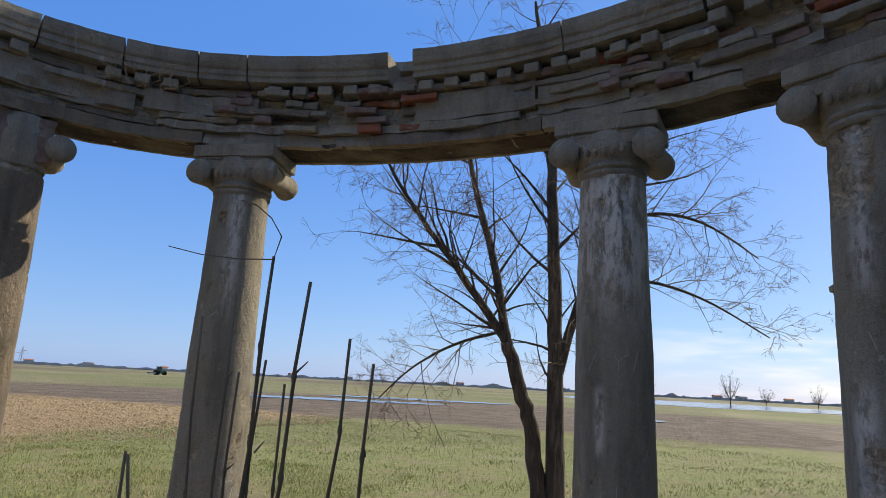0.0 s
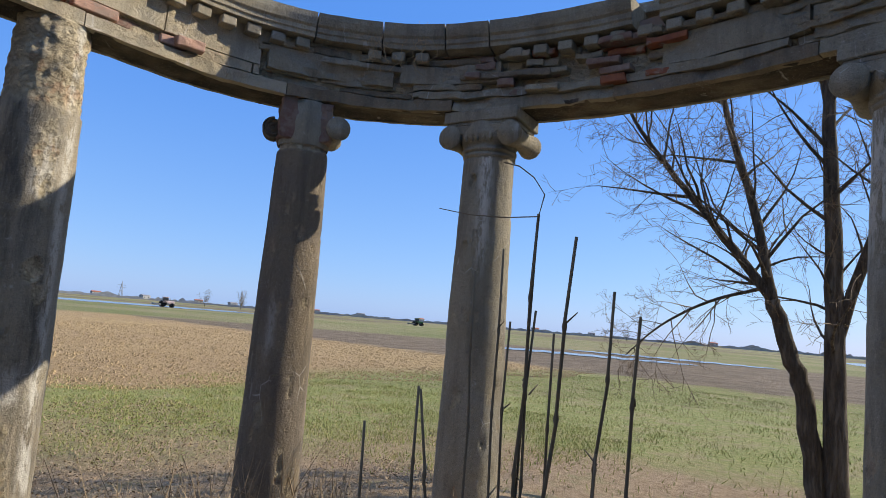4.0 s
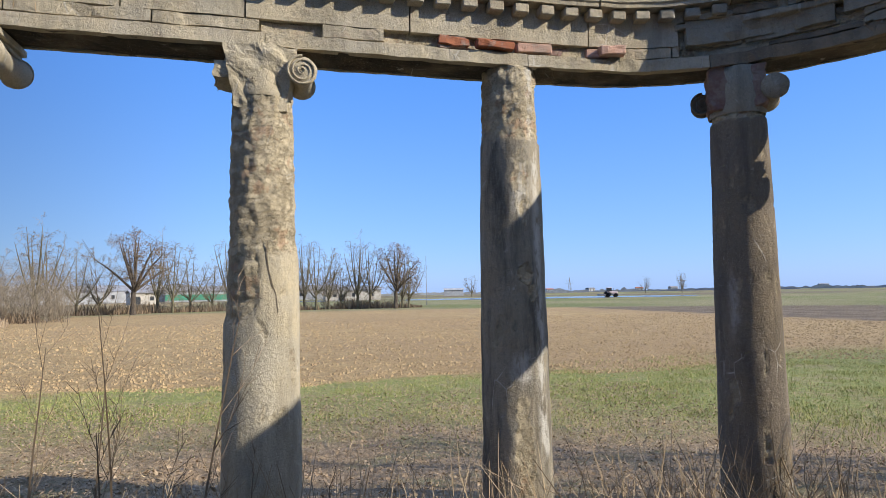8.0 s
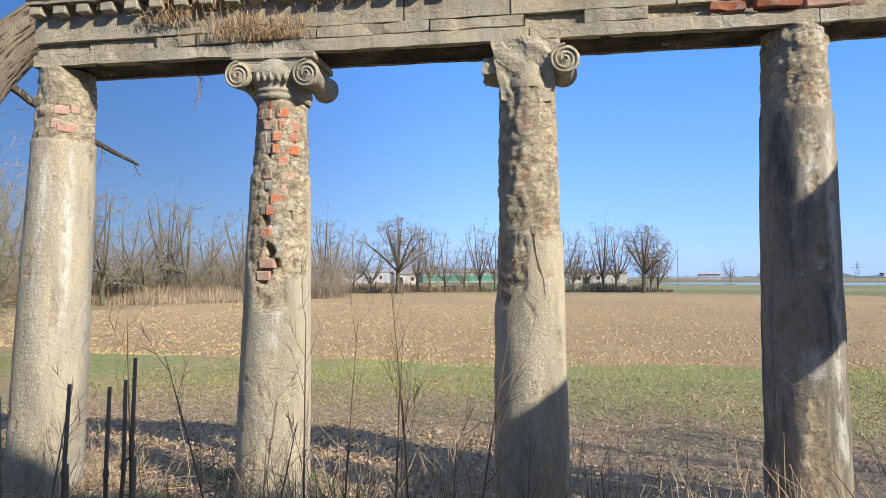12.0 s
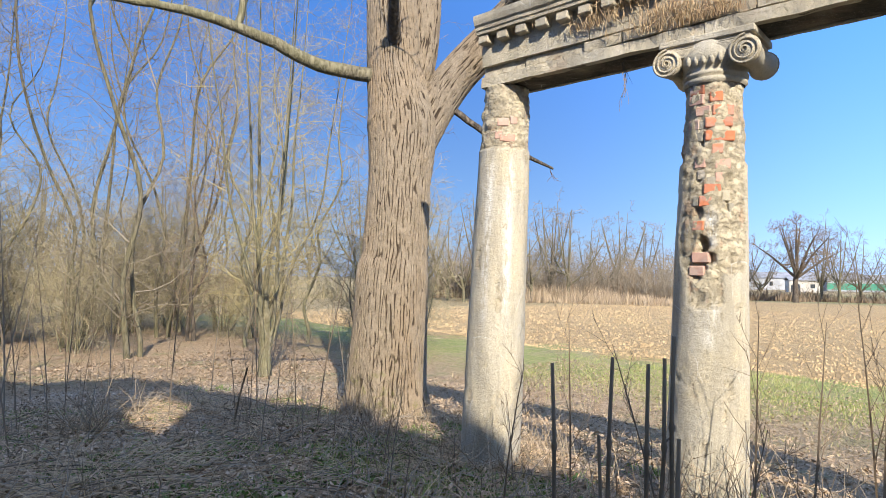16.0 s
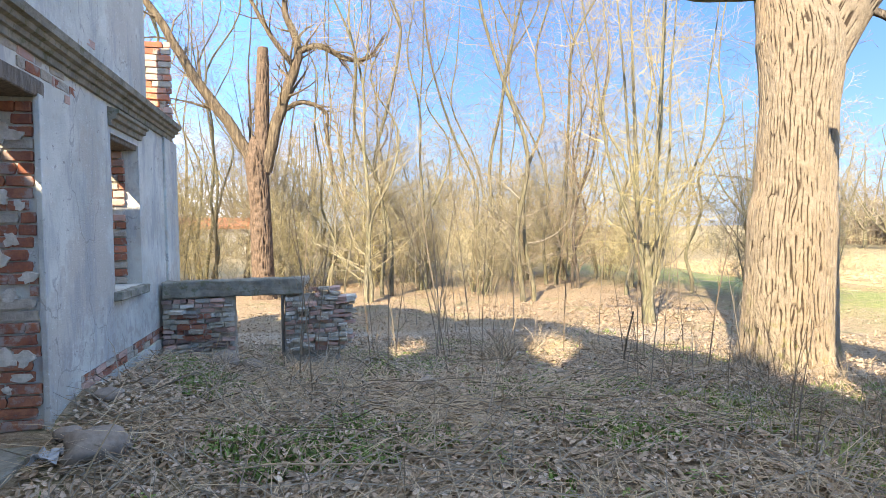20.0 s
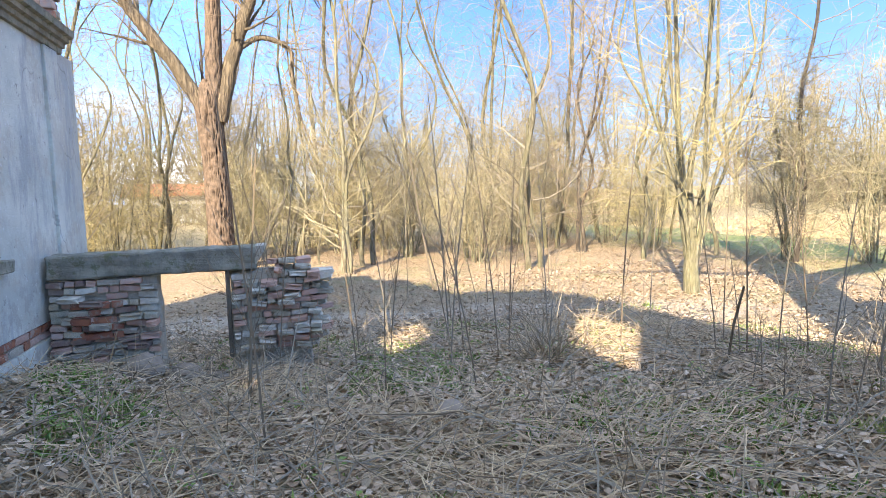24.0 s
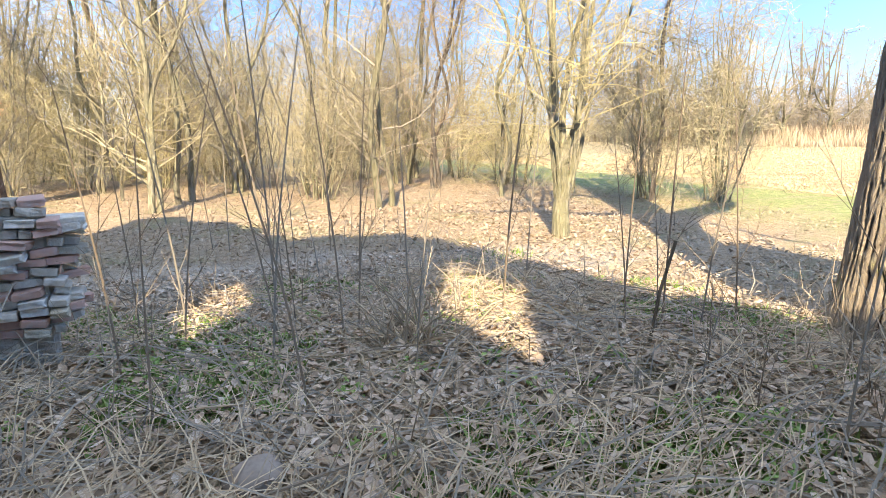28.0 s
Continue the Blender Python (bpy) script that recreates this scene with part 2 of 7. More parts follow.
c = m.mix(m.math("MULTIPLY", hair, 0.45), c, (0.16, 0.15, 0.14))
c = m.mix(m.math("MULTIPLY", m.noise(1.9, 6, 0.75, m.scaled(1, 1, 0.35), 0.54, 0.68), 0.4), c, (0.33, 0.33, 0.315))
z = m.sep()[2]
low = m.math("MULTIPLY", m.ramp(z, 1.2, 0.35), m.noise(8, 5, 0.7, None, 0.5, 0.6))
c = m.mix(m.math("MULTIPLY", low, 0.6), c, (0.36, 0.31, 0.27))
m.color(c).bump(m.noise(30, 6, 0.7, None, 0.2, 0.8), 0.35, 0.008).bump(m.voronoi(9, None, "DISTANCE_TO_EDGE", 0.0, 0.03), 0.25, 0.006)
M["plaster"] = m.m

m = Mat("old_jamb_plaster", 0.92)
m.color(m.mix(m.noise(14, 5, 0.7), (0.50, 0.44, 0.35), (0.68, 0.62, 0.52))).bump(m.noise(45, 5, 0.7, None, 0.2, 0.8), 0.6, 0.01)
M["plaster_old"] = m.m

m = Mat("concrete", 0.9)
c = m.mix(m.noise(6, 5, 0.7), (0.19, 0.17, 0.13), (0.31, 0.28, 0.215))
c = m.mix(m.math("MULTIPLY", m.noise(11, 5, 0.75, None, 0.52, 0.64), 0.7), c, (0.12, 0.125, 0.055))
m.color(c).bump(m.noise(55, 5, 0.7, None, 0.2, 0.8), 0.5, 0.008)
M["concrete"] = m.m


def bark_material(name, a, b, scale, depth, tint=None):
    m = Mat(name, 0.95)
    ridge = m.noise(scale, 6, 0.65, m.scaled(1, 1, 0.16), 0.36, 0.62)
    c = m.mix(ridge, b, a)
    c = m.mix(m.math("MULTIPLY", m.noise(1.6, 4, 0.6), 0.4), c, tint or tuple(q * 0.7 for q in a))
    m.color(c).bump(ridge, 1.0, depth)
    return m.m


m = Mat("old_furrowed_bark", 0.95)
c = m.mix(m.noise(12, 6, 0.8), (0.44, 0.35, 0.25), (0.32, 0.255, 0.18))
c = m.mix(m.math("MULTIPLY", m.noise(1.6, 4, 0.6, m.scaled(1, 1, 0.3)), 0.5), c, (0.42, 0.29, 0.17))
c = m.mix(m.math("MULTIPLY", m.noise(70, 4, 0.75, m.scaled(1, 1, 0.5), 0.54, 0.68), 0.35), c, (0.48, 0.41, 0.32))
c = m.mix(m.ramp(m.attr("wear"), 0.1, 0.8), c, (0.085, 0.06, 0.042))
moss = m.math("MULTIPLY", m.noise(5, 4, 0.7, None, 0.55, 0.68), m.ramp(m.sep()[2], 1.2, 0.0))
c = m.mix(m.math("MULTIPLY", moss, 0.6), c, (0.25, 0.25, 0.07))
c = m.mix(m.math("MULTIPLY", m.noise(48, 6, 0.8, m.scaled(1, 1, 0.5), 0.52, 0.64), 0.4), c, (0.15, 0.115, 0.08))
m.color(c).bump(m.noise(60, 6, 0.75, m.scaled(1, 1, 0.3), 0.25, 0.75), 0.9, 0.02)
M["bark_old"] = m.m
M["bark_brown"] = bark_material("warm_brown_bark", (0.21, 0.155, 0.10), (0.09, 0.065, 0.045), 16, 0.03, (0.19, 0.145, 0.085))
m = Mat("brown_furrowed_bark", 0.95)
c = m.mix(m.noise(9, 5, 0.7), (0.185, 0.125, 0.085), (0.115, 0.08, 0.055))
c = m.mix(m.attr("wear"), c, (0.05, 0.036, 0.028))
m.color(c).bump(m.noise(50, 5, 0.7, m.scaled(1, 1, 0.3), 0.2, 0.8), 0.6, 0.015)
M["bark_brown_old"] = m.m
M["bark_dark"] = bark_material("brown_bark", (0.18, 0.145, 0.11), (0.08, 0.06, 0.045), 18, 0.04)
M["bark_pale"] = bark_material("pale_bark", (0.25, 0.215, 0.145), (0.12, 0.10, 0.065), 26, 0.012, (0.22, 0.21, 0.10))
M["bark_grey"] = bark_material("grey_bark", (0.19, 0.165, 0.11), (0.085, 0.07, 0.046), 26, 0.012, (0.18, 0.165, 0.08))


def twig_material(name, a, b):
    m = Mat(name, 0.85)
    m.color(m.mix(m.island(), a, b))
    return m.m


M["twig_pale"] = twig_material("pale_twig", (0.38, 0.315, 0.185), (0.18, 0.15, 0.09))
M["twig_yellow"] = twig_material("yellowish_twig", (0.42, 0.345, 0.165), (0.26, 0.21, 0.105))
M["twig_brown"] = twig_material("brown_twig", (0.27, 0.195, 0.125), (0.16, 0.115, 0.075))
M["twig_grey"] = twig_material("grey_twig", (0.29, 0.24, 0.175), (0.15, 0.12, 0.085))
M["straw"] = twig_material("dry_straw", (0.60, 0.44, 0.265), (0.34, 0.235, 0.14))
M["straw_brown"] = twig_material("brown_straw", (0.46, 0.35, 0.23), (0.27, 0.20, 0.13))
M["stalk"] = twig_material("dark_stalk", (0.13, 0.10, 0.07), (0.22, 0.17, 0.115))


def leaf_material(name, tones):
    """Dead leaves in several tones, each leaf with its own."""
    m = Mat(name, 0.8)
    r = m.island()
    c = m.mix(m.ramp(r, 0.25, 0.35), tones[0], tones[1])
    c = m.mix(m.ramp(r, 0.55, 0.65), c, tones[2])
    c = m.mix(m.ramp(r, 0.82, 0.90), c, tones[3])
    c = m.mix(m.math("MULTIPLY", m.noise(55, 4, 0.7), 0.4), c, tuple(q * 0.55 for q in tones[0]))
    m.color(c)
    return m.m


# leaf_tan is darkened against glare on sunlit ground; leaf_dead, mostly shaded, stays paler
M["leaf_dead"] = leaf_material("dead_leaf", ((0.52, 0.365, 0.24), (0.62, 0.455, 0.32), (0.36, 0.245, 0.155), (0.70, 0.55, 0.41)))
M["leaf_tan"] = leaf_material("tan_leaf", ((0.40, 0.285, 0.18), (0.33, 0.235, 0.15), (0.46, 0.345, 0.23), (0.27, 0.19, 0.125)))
M["green"] = twig_material("green_blade", (0.27, 0.32, 0.085), (0.44, 0.39, 0.17))
M["moss"] = twig_material("ground_ivy", (0.14, 0.23, 0.05), (0.24, 0.31, 0.09))


def plain(name, c, rough=0.7, metal=0.0, grain=20):
    m = Mat(name, rough, metal)
    m.color(m.mix(m.noise(grain, 4, 0.7), c, tuple(q * 0.72 for q in c)))
    return m.m


M["white_wall"] = plain("white_cladding", (0.46, 0.46, 0.45), 0.6, 0, 0.3)
M["green_wall"] = plain("green_cladding", (0.10, 0.36, 0.22), 0.6, 0, 0.3)
M["roof_grey"] = plain("grey_roof", (0.32, 0.32, 0.33), 0.7, 0, 0.4)
M["roof_red"] = plain("red_roof", (0.50, 0.17, 0.08), 0.8, 0, 0.8)
M["house_wall"] = plain("house_render", (0.55, 0.50, 0.42), 0.8, 0, 0.5)
M["window_dark"] = plain("dark_window", (0.05, 0.055, 0.06), 0.3)
M["tractor_pale"] = plain("faded_paint", (0.72, 0.55, 0.50), 0.55, 0, 3)
M["tractor_green"] = plain("green_paint", (0.04, 0.13, 0.05), 0.45, 0, 3)
M["rubber"] = plain("tyre_rubber", (0.03, 0.028, 0.026), 0.8, 0, 4)
M["steel"] = plain("dull_steel", (0.28, 0.27, 0.26), 0.5, 0.6, 4)
M["fieldstone"] = plain("fieldstone", (0.30, 0.235, 0.18), 0.95, 0, 14)
M["wood_old"] = bark_material("old_timber", (0.24, 0.20, 0.155), (0.13, 0.105, 0.08), 30, 0.006)
# paler and greyer than wood: distance haze is put into the colour
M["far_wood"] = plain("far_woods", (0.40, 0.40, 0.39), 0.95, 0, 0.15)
m = Mat("flood_water", 0.12)
m.color(m.mix(m.noise(0.08, 3, 0.5), (0.10, 0.11, 0.12), (0.20, 0.19, 0.17)))
M["water"] = m.m

# ground: one sheet with litter, lawn, ploughed soil and mud by the place
m = Mat("ground_soil", 0.97)
px, py, pz = m.sep()
wob = m.noise(0.35, 4, 0.6, None, 0.0, 1.0)
wob2 = m.noise(2.2, 4, 0.65, None, 0.0, 1.0)
xx = m.math("ADD", px, m.math("ADD", m.math("MULTIPLY", m.math("SUBTRACT", wob, 0.5), 3.0), m.math("MULTIPLY", m.math("SUBTRACT", wob2, 0.5), 1.6)))
litter = m.mix(m.noise(9, 6, 0.8), (0.34, 0.24, 0.145), (0.52, 0.38, 0.245))
litter = m.mix(m.math("MULTIPLY", m.noise(1.1, 5, 0.7, None, 0.5, 0.68), 0.7), litter, (0.30, 0.28, 0.14))
grass = m.mix(m.noise(7, 6, 0.75), (0.24, 0.285, 0.08), (0.41, 0.39, 0.16))
grass = m.mix(m.math("MULTIPLY", m.noise(1.0, 5, 0.7, None, 0.46, 0.66), 0.75), grass, (0.42, 0.34, 0.19))
soil = m.mix(m.noise(1.2, 6, 0.7), (0.58, 0.395, 0.185), (0.71, 0.51, 0.26))
soil = m.mix(m.math("MULTIPLY", m.noise(0.05, 3, 0.6), 0.6), soil, (0.54, 0.37, 0.20))
clod = m.voronoi(3.3, m.scaled(1, 0.7, 1), "F1", 0.1, 0.6)
clod2 = m.noise(9, 5, 0.8, None, 0.42, 0.58)
soil = m.mix(m.math("MULTIPLY", clod2, 0.25), soil, (0.36, 0.24, 0.13))
soil = m.mix(m.math("MULTIPLY", m.noise(4.5, 5, 0.8, m.scaled(1.6, 0.7, 1), 0.50, 0.60), 0.5), soil, (0.34, 0.23, 0.125))
mud = m.mix(m.noise(0.6, 5, 0.7), (0.20, 0.15, 0.105), (0.31, 0.24, 0.165))
far_green = m.mix(m.noise(0.03, 4, 0.6), (0.24, 0.26, 0.10), (0.36, 0.32, 0.17))
# lawn begins outside the colonnade; ploughed soil beyond it; mud to the north; green fields far off
xg = m.math("ADD", xx, m.math("MULTIPLY", m.ramp(py, 1.0, 6.0), -2.5))
c = m.mix(m.ramp(xg, -7.6, -11.8), litter, grass)
edge = m.math("ADD", xx, m.math("MULTIPLY", m.ramp(py, 8, 40), -24.0))
c = m.mix(m.ramp(edge, -13.3, -14.3), c, soil)
meadow = m.mix(m.noise(3, 6, 0.75), (0.37, 0.28, 0.15), (0.50, 0.39, 0.215))
c = m.mix(m.ramp(m.math("ADD", py, m.math("MULTIPLY", wob, 3.0)), -24, -28), c, meadow)
yy = m.math("ADD", py, m.math("MULTIPLY", m.math("SUBTRACT", wob, 0.5), 6.0))
north = m.ramp(m.math("ADD", yy, m.math("MULTIPLY", m.ramp(px, -16, 0), 0.0)), 8.5, 11.5)
lawn_n = m.math("MULTIPLY", north, m.ramp(px, -18, -14))
c = m.mix(lawn_n, c, grass)
c = m.mix(m.ramp(yy, 29, 33), c, mud)
r2 = m.math("SQRT", m.math("ADD", m.math("MULTIPLY", px, px), m.math("MULTIPLY", py, py)))
c = m.mix(m.math("MULTIPLY", m.ramp(r2, 74, 84), m.ramp(py, -45, -20)), c, far_green)
c = m.mix(m.math("MULTIPLY", m.ramp(r2, 180, 260), m.noise(0.012, 3, 0.6, None, 0.45, 0.55)), c, (0.24, 0.19, 0.125))
path_c = m.mix(m.noise(6, 5, 0.7), (0.50, 0.40, 0.30), (0.62, 0.51, 0.385))
pd = m.math("ABSOLUTE", m.math("SUBTRACT", m.math("ADD", py, m.math("MULTIPLY", m.math("SUBTRACT", wob, 0.5), 1.6)), m.math("ADD", -10.9, m.math("MULTIPLY", px, -0.16))))
c = m.mix(m.math("MULTIPLY", m.ramp(pd, 1.0, 0.5), m.math("MULTIPLY", m.ramp(px, -6.5, -4.5), 0.8)), c, path_c)
c = m.mix(m.math("MULTIPLY", m.noise(42, 4, 0.8, None, 0.42, 0.62), 0.55), c, (0.45, 0.42, 0.38), "MULTIPLY")
c = m.mix(m.math("MULTIPLY", m.noise(13, 4, 0.8, None, 0.46, 0.60), 0.35), c, (0.5, 0.46, 0.40), "MULTIPLY")
m.color(c)
on_soil = m.ramp(edge, -13.3, -14.3)
m.bump(m.math("MULTIPLY", clod, on_soil), 0.6, 0.08)
m.bump(m.math("MULTIPLY", clod2, on_soil), 0.6, 0.04)
m.bump(m.noise(22, 6, 0.75, None, 0.2, 0.8), 0.8, 0.03)
M["ground"] = m.m


# ---- mesh helpers ----
def mesh_of(name, verts, faces, mat=None, smooth=False):
    me = bpy.data.meshes.new(name)
    me.from_pydata([tuple(v) for v in verts], [], faces)
    if mat:
        me.materials.append(M[mat])
    if smooth:
        me.polygons.foreach_set("use_smooth", [True] * len(me.polygons))
    me.update()
    return me


def thing(name, label, category, at=(0, 0, 0), rz=0.0, group="", kind=""):
    ob = new(name)
    ob.empty_display_size = 0.1
    ob.matrix_basis = pose(*at, 0, 0, rz)
    return tagged(ob, label, category, group, kind)


def child(name, me, parent, label="", m=None):
    ob = new(name, me)
    ob.parent = parent
    if m is not None:
        ob.matrix_basis = m
    if label:
        ob["label"] = label
    return ob


def part(name, bm, mat, parent, label="", m=None, smooth=False):
    me = bpy.data.meshes.new(name)
    bm.to_mesh(me)
    bm.free()
    me.materials.append(M[mat])
    if smooth:
        me.polygons.foreach_set("use_smooth", [True] * len(me.polygons))
    return child(name, me, parent, label, m)


def box_bm(x0, y0, z0, x1, y1, z1, bevel=0.0, jitter=0.0, rng=None, cuts=0):
    bm = bmesh.new()
    bmesh.ops.create_cube(bm, size=1)
    for v in bm.verts:
        v.co = Vector((x0 + (v.co.x + 0.5) * (x1 - x0), y0 + (v.co.y + 0.5) * (y1 - y0), z0 + (v.co.z + 0.5) * (z1 - z0)))
    if cuts:
        bmesh.ops.subdivide_edges(bm, edges=bm.edges[:], cuts=cuts, use_grid_fill=True)
    if bevel:
        bmesh.ops.bevel(bm, geom=bm.edges[:] if not cuts else [e for e in bm.edges if e.calc_face_angle(0) > 0.5], offset=bevel, segments=1, affect="EDGES")
    if jitter:
        for v in bm.verts:
            v.co += Vector((rng.uniform(-1, 1), rng.uniform(-1, 1), rng.uniform(-1, 1))) * jitter
    return bm


class Soup:
    """Collects vertices and faces for one joined mesh."""

    def __init__(self):
        self.v, self.f, self.n = [], [], 0

    def tube(self, pts, radii, sides, cap=True):
        n0 = self.n
        pts = [Vector(p) for p in pts]
        d0 = (pts[1] - pts[0]).normalized()
        side = d0.orthogonal().normalized()
        for i, p in enumerate(pts):
            d = (pts[min(i + 1, len(pts) - 1)] - pts[max(i - 1, 0)]).normalized()
            side = (side - d * side.dot(d)).normalized()
            up = d.cross(side)
            for k in range(sides):
                a = 2 * math.pi * k / sides
                q = p + (side * math.cos(a) + up * math.sin(a)) * radii[i]
                self.v.append((q.x, q.y, q.z))
        for i in range(len(pts) - 1):
            for k in range(sides):
                a, b = n0 + i * sides + k, n0 + i * sides + (k + 1) % sides
                self.f.append((a, b, b + sides, a + sides))
        if cap and sides > 3:
            self.f.append(tuple(n0 + (len(pts) - 1) * sides + k for k in range(sides)))
        self.n = len(self.v)

    def face(self, *pts):
        self.v.extend((p[0], p[1], p[2]) for p in pts)
        self.f.append(tuple(range(self.n, self.n + len(pts))))
        self.n += len(pts)

    def mesh(self, name, mat, smooth=False):
        return mesh_of(name, self.v, self.f, mat, smooth)


def fbm(p, octaves=4):
    return noise.fractal(Vector(p), 1.0, 2.0, octaves)


def smooth01(a, b, x):
    t = min(max((x - a) / (b - a), 0.0), 1.0)
    return t * t * (3 - 2 * t)


# ---- the plan ----
# inner lower edge of the entablature: a straight run, a tight bend, a wide bow
LINE_START, LINE_HEAD, LINE_LEN = (-3.40, -4.20), 92.9, 5.66
BEND_R, BEND_TURN, BOW_R, BOW_TURN = 1.6, 72.9, 4.0, 70.0
BEND_LEN, BOW_LEN = radians(BEND_TURN) * BEND_R, radians(BOW_TURN) * BOW_R
PATH_LEN = LINE_LEN + BEND_LEN + BOW_LEN


def along(s):
    """Point and heading (degrees) on the colonnade's inner edge after s metres."""
    h0 = radians(LINE_HEAD)
    x = LINE_START[0] + math.cos(h0) * min(s, LINE_LEN)
    y = LINE_START[1] + math.sin(h0) * min(s, LINE_LEN)
    if s <= LINE_LEN:
        return x, y, LINE_HEAD
    cx, cy = x + BEND_R * math.sin(h0), y - BEND_R * math.cos(h0)
    h1 = h0 - min(s - LINE_LEN, BEND_LEN) / BEND_R
    x, y = cx - BEND_R * math.sin(h1), cy + BEND_R * math.cos(h1)
    if s <= LINE_LEN + BEND_LEN:
        return x, y, math.degrees(h1)
    cx, cy = x + BOW_R * math.sin(h1), y - BOW_R * math.cos(h1)
    h2 = h1 - (s - LINE_LEN - BEND_LEN) / BOW_R
    return cx - BOW_R * math.sin(h2), cy + BOW_R * math.cos(h2), math.degrees(h2)


def offset(s, out):
    """The point out metres outside the inner edge."""
    x, y, h = along(s)
    a = radians(h)
    return x - math.sin(a) * out, y + math.cos(a) * out


def ground_z(x, y):
    """Height of the terrace, the fall to the field and the slope to the wood."""
    z = 0.0
    z -= 0.42 * smooth01(-3.6, -7.5, x) * (1 - 0.25 * smooth01(-5, -12, y))
    z -= 0.42 * smooth01(3.2, 7.5, y) * (1 - smooth01(-3.6, -7.5, x))
    z -= 0.34 * smooth01(-5.0, -10.5, y) * (1 - smooth01(-3.6, -7.5, x))
    r = math.hypot(x, y)
    z -= 0.15 * smooth01(15, 60, r)
    z += 0.24 * smooth01(0.9, 2.1, x) * smooth01(-9.6, -8.2, y) * smooth01(-4.6, -6.4, y) * (1 - smooth01(2.7, 3.4, x))
    if r < 40:
        z += 0.035 * fbm((x * 0.9, y * 0.9, 0.3), 3) * (1 - smooth01(20, 40, r))
        z += 0.018 * fbm((x * 4.0, y * 4.0, 5.0), 3) * (1 - smooth01(8, 16, r))
    return z


# ---- ground ----
def axis_steps(lo, hi, fine_lo, fine_hi, fine):
    """Grid lines: fine in the middle, growing wider towards both ends."""
    mid = list(np.arange(fine_lo, fine_hi, fine))
    a, step = [], fine
    q = fine_hi
    while q < hi:
        a.append(q)
        step *= 1.16
        q += step
    b, step = [], fine
    q = fine_lo
    while q > lo:
        step *= 1.16
        q -= step
        b.append(q)
    return sorted(b) + mid + a + [hi]


gx = axis_steps(-2600, 2600, -9, 4.5, 0.16)
gy = axis_steps(-2600, 2600, -14, 6, 0.16)
gv = [(x, y, ground_z(x, y)) for y in gy for x in gx]
nx = len(gx)
gf = [(j * nx + i, j * nx + i + 1, (j + 1) * nx + i + 1, (j + 1) * nx + i) for j in range(len(gy) - 1) for i in range(nx - 1)]
ground = new("ground", mesh_of("ground", gv, gf, "ground", True))
tagged(ground, "earth ground with dead leaves, lawn and ploughed field", "ground", kind="structure")


# ---- columns ----
def wear_attr(me, values):
    a = me.attributes.new("wear", "FLOAT", "POINT")
    a.data.foreach_set("value", values)


SHAFT_TOP, H = 2.73, 3.0


def shaft_mesh(seed, top, r0, r1, damage, rough=0.004, bottom=-0.5, holes=(), lime=None):
    """A tapering shaft; damage(angle, z) from 0 to 1 says where the render has come off."""
    nz, na = 260, 92
    verts, wear, white = [], [], []
    for j in range(nz + 1):
        z = bottom + (top - bottom) * j / nz
        t = max(0.0, z / top)
        r = r0 + (r1 - r0) * t ** 1.5
        r += 0.025 * smooth01(0.12, -0.02, z)
        for k in range(na):
            a = 2 * math.pi * k / na
            ca, sa = math.cos(a), math.sin(a)
            n = fbm((ca * 1.4 + seed * 7.1, sa * 1.4, z * 2.6), 4)
            d = damage(math.degrees(a) % 360, z)
            d = smooth01(0.42, 0.58, d + 0.22 * n)
            n2 = fbm((ca * 3.2 + seed * 3.3, sa * 3.2, z * 11.0), 5)
            n3 = fbm((ca * 9.0 + seed * 1.7, sa * 9.0, z * 30.0), 3)
            zc = z + 0.012 * n2
            row = math.floor(zc / 0.078)
            cell = math.floor((a + 0.35 * (row % 2)) / 0.55)
            pop = noise.cell(Vector((row * 1.37 + seed, cell * 2.11, 0.5)))
            joint = smooth01(0.018, 0.006, min(zc / 0.078 - row, 1 - zc / 0.078 + row) * 0.078)
            flake = abs(fbm((ca * 2.6 + seed * 2.3, sa * 2.6, z * 5.0), 3))
            lay = 4.5 * (0.5 + 0.8 * n2 + 0.5 * flake)
            terrace = (math.floor(lay) + smooth01(0.3, 0.7, lay - math.floor(lay))) / 4.5
            rr = r + rough * n - d * (0.005 + 0.015 * terrace + 0.004 * n3 + 0.004 * pop + 0.003 * joint)
            for ha, hz, da, dz, deep in holes:
                e = math.hypot(((math.degrees(a) - ha + 180) % 360 - 180) / da, (z - hz) / dz) + 0.5 * n2
                rr -= deep * smooth01(1.1, 0.75, e)
                d = max(d, smooth01(1.25, 1.0, e))
            chip = smooth01(0.45, 0.62, fbm((ca * 2.2 + seed, sa * 2.2, z * 4.2), 4))
            rr -= 0.010 * chip * (1 - d)
            verts.append((ca * rr, sa * rr, z))
            wear.append(max(d, 0.5 * chip))
            white.append(lime(math.degrees(a) % 360, z) if lime else 0.0)
    faces = [(j * na + k, j * na + (k + 1) % na, (j + 1) * na + (k + 1) % na, (j + 1) * na + k) for j in range(nz) for k in range(na)]
    faces.append(tuple(nz * na + k for k in range(na)))
    return verts, faces, wear, white


def shaft(parent, seed, top, r0, r1, damage, mat, rough=0.004, holes=(), lime=None):
    v, f, w, white = shaft_mesh(seed, top, r0, r1, damage, rough, -0.5, holes, lime)
    me = mesh_of("shaft", v, f, mat, True)
    wear_attr(me, w)
    me.attributes.new("lime", "FLOAT", "POINT").data.foreach_set("value", white)
    return child("shaft", me, parent)


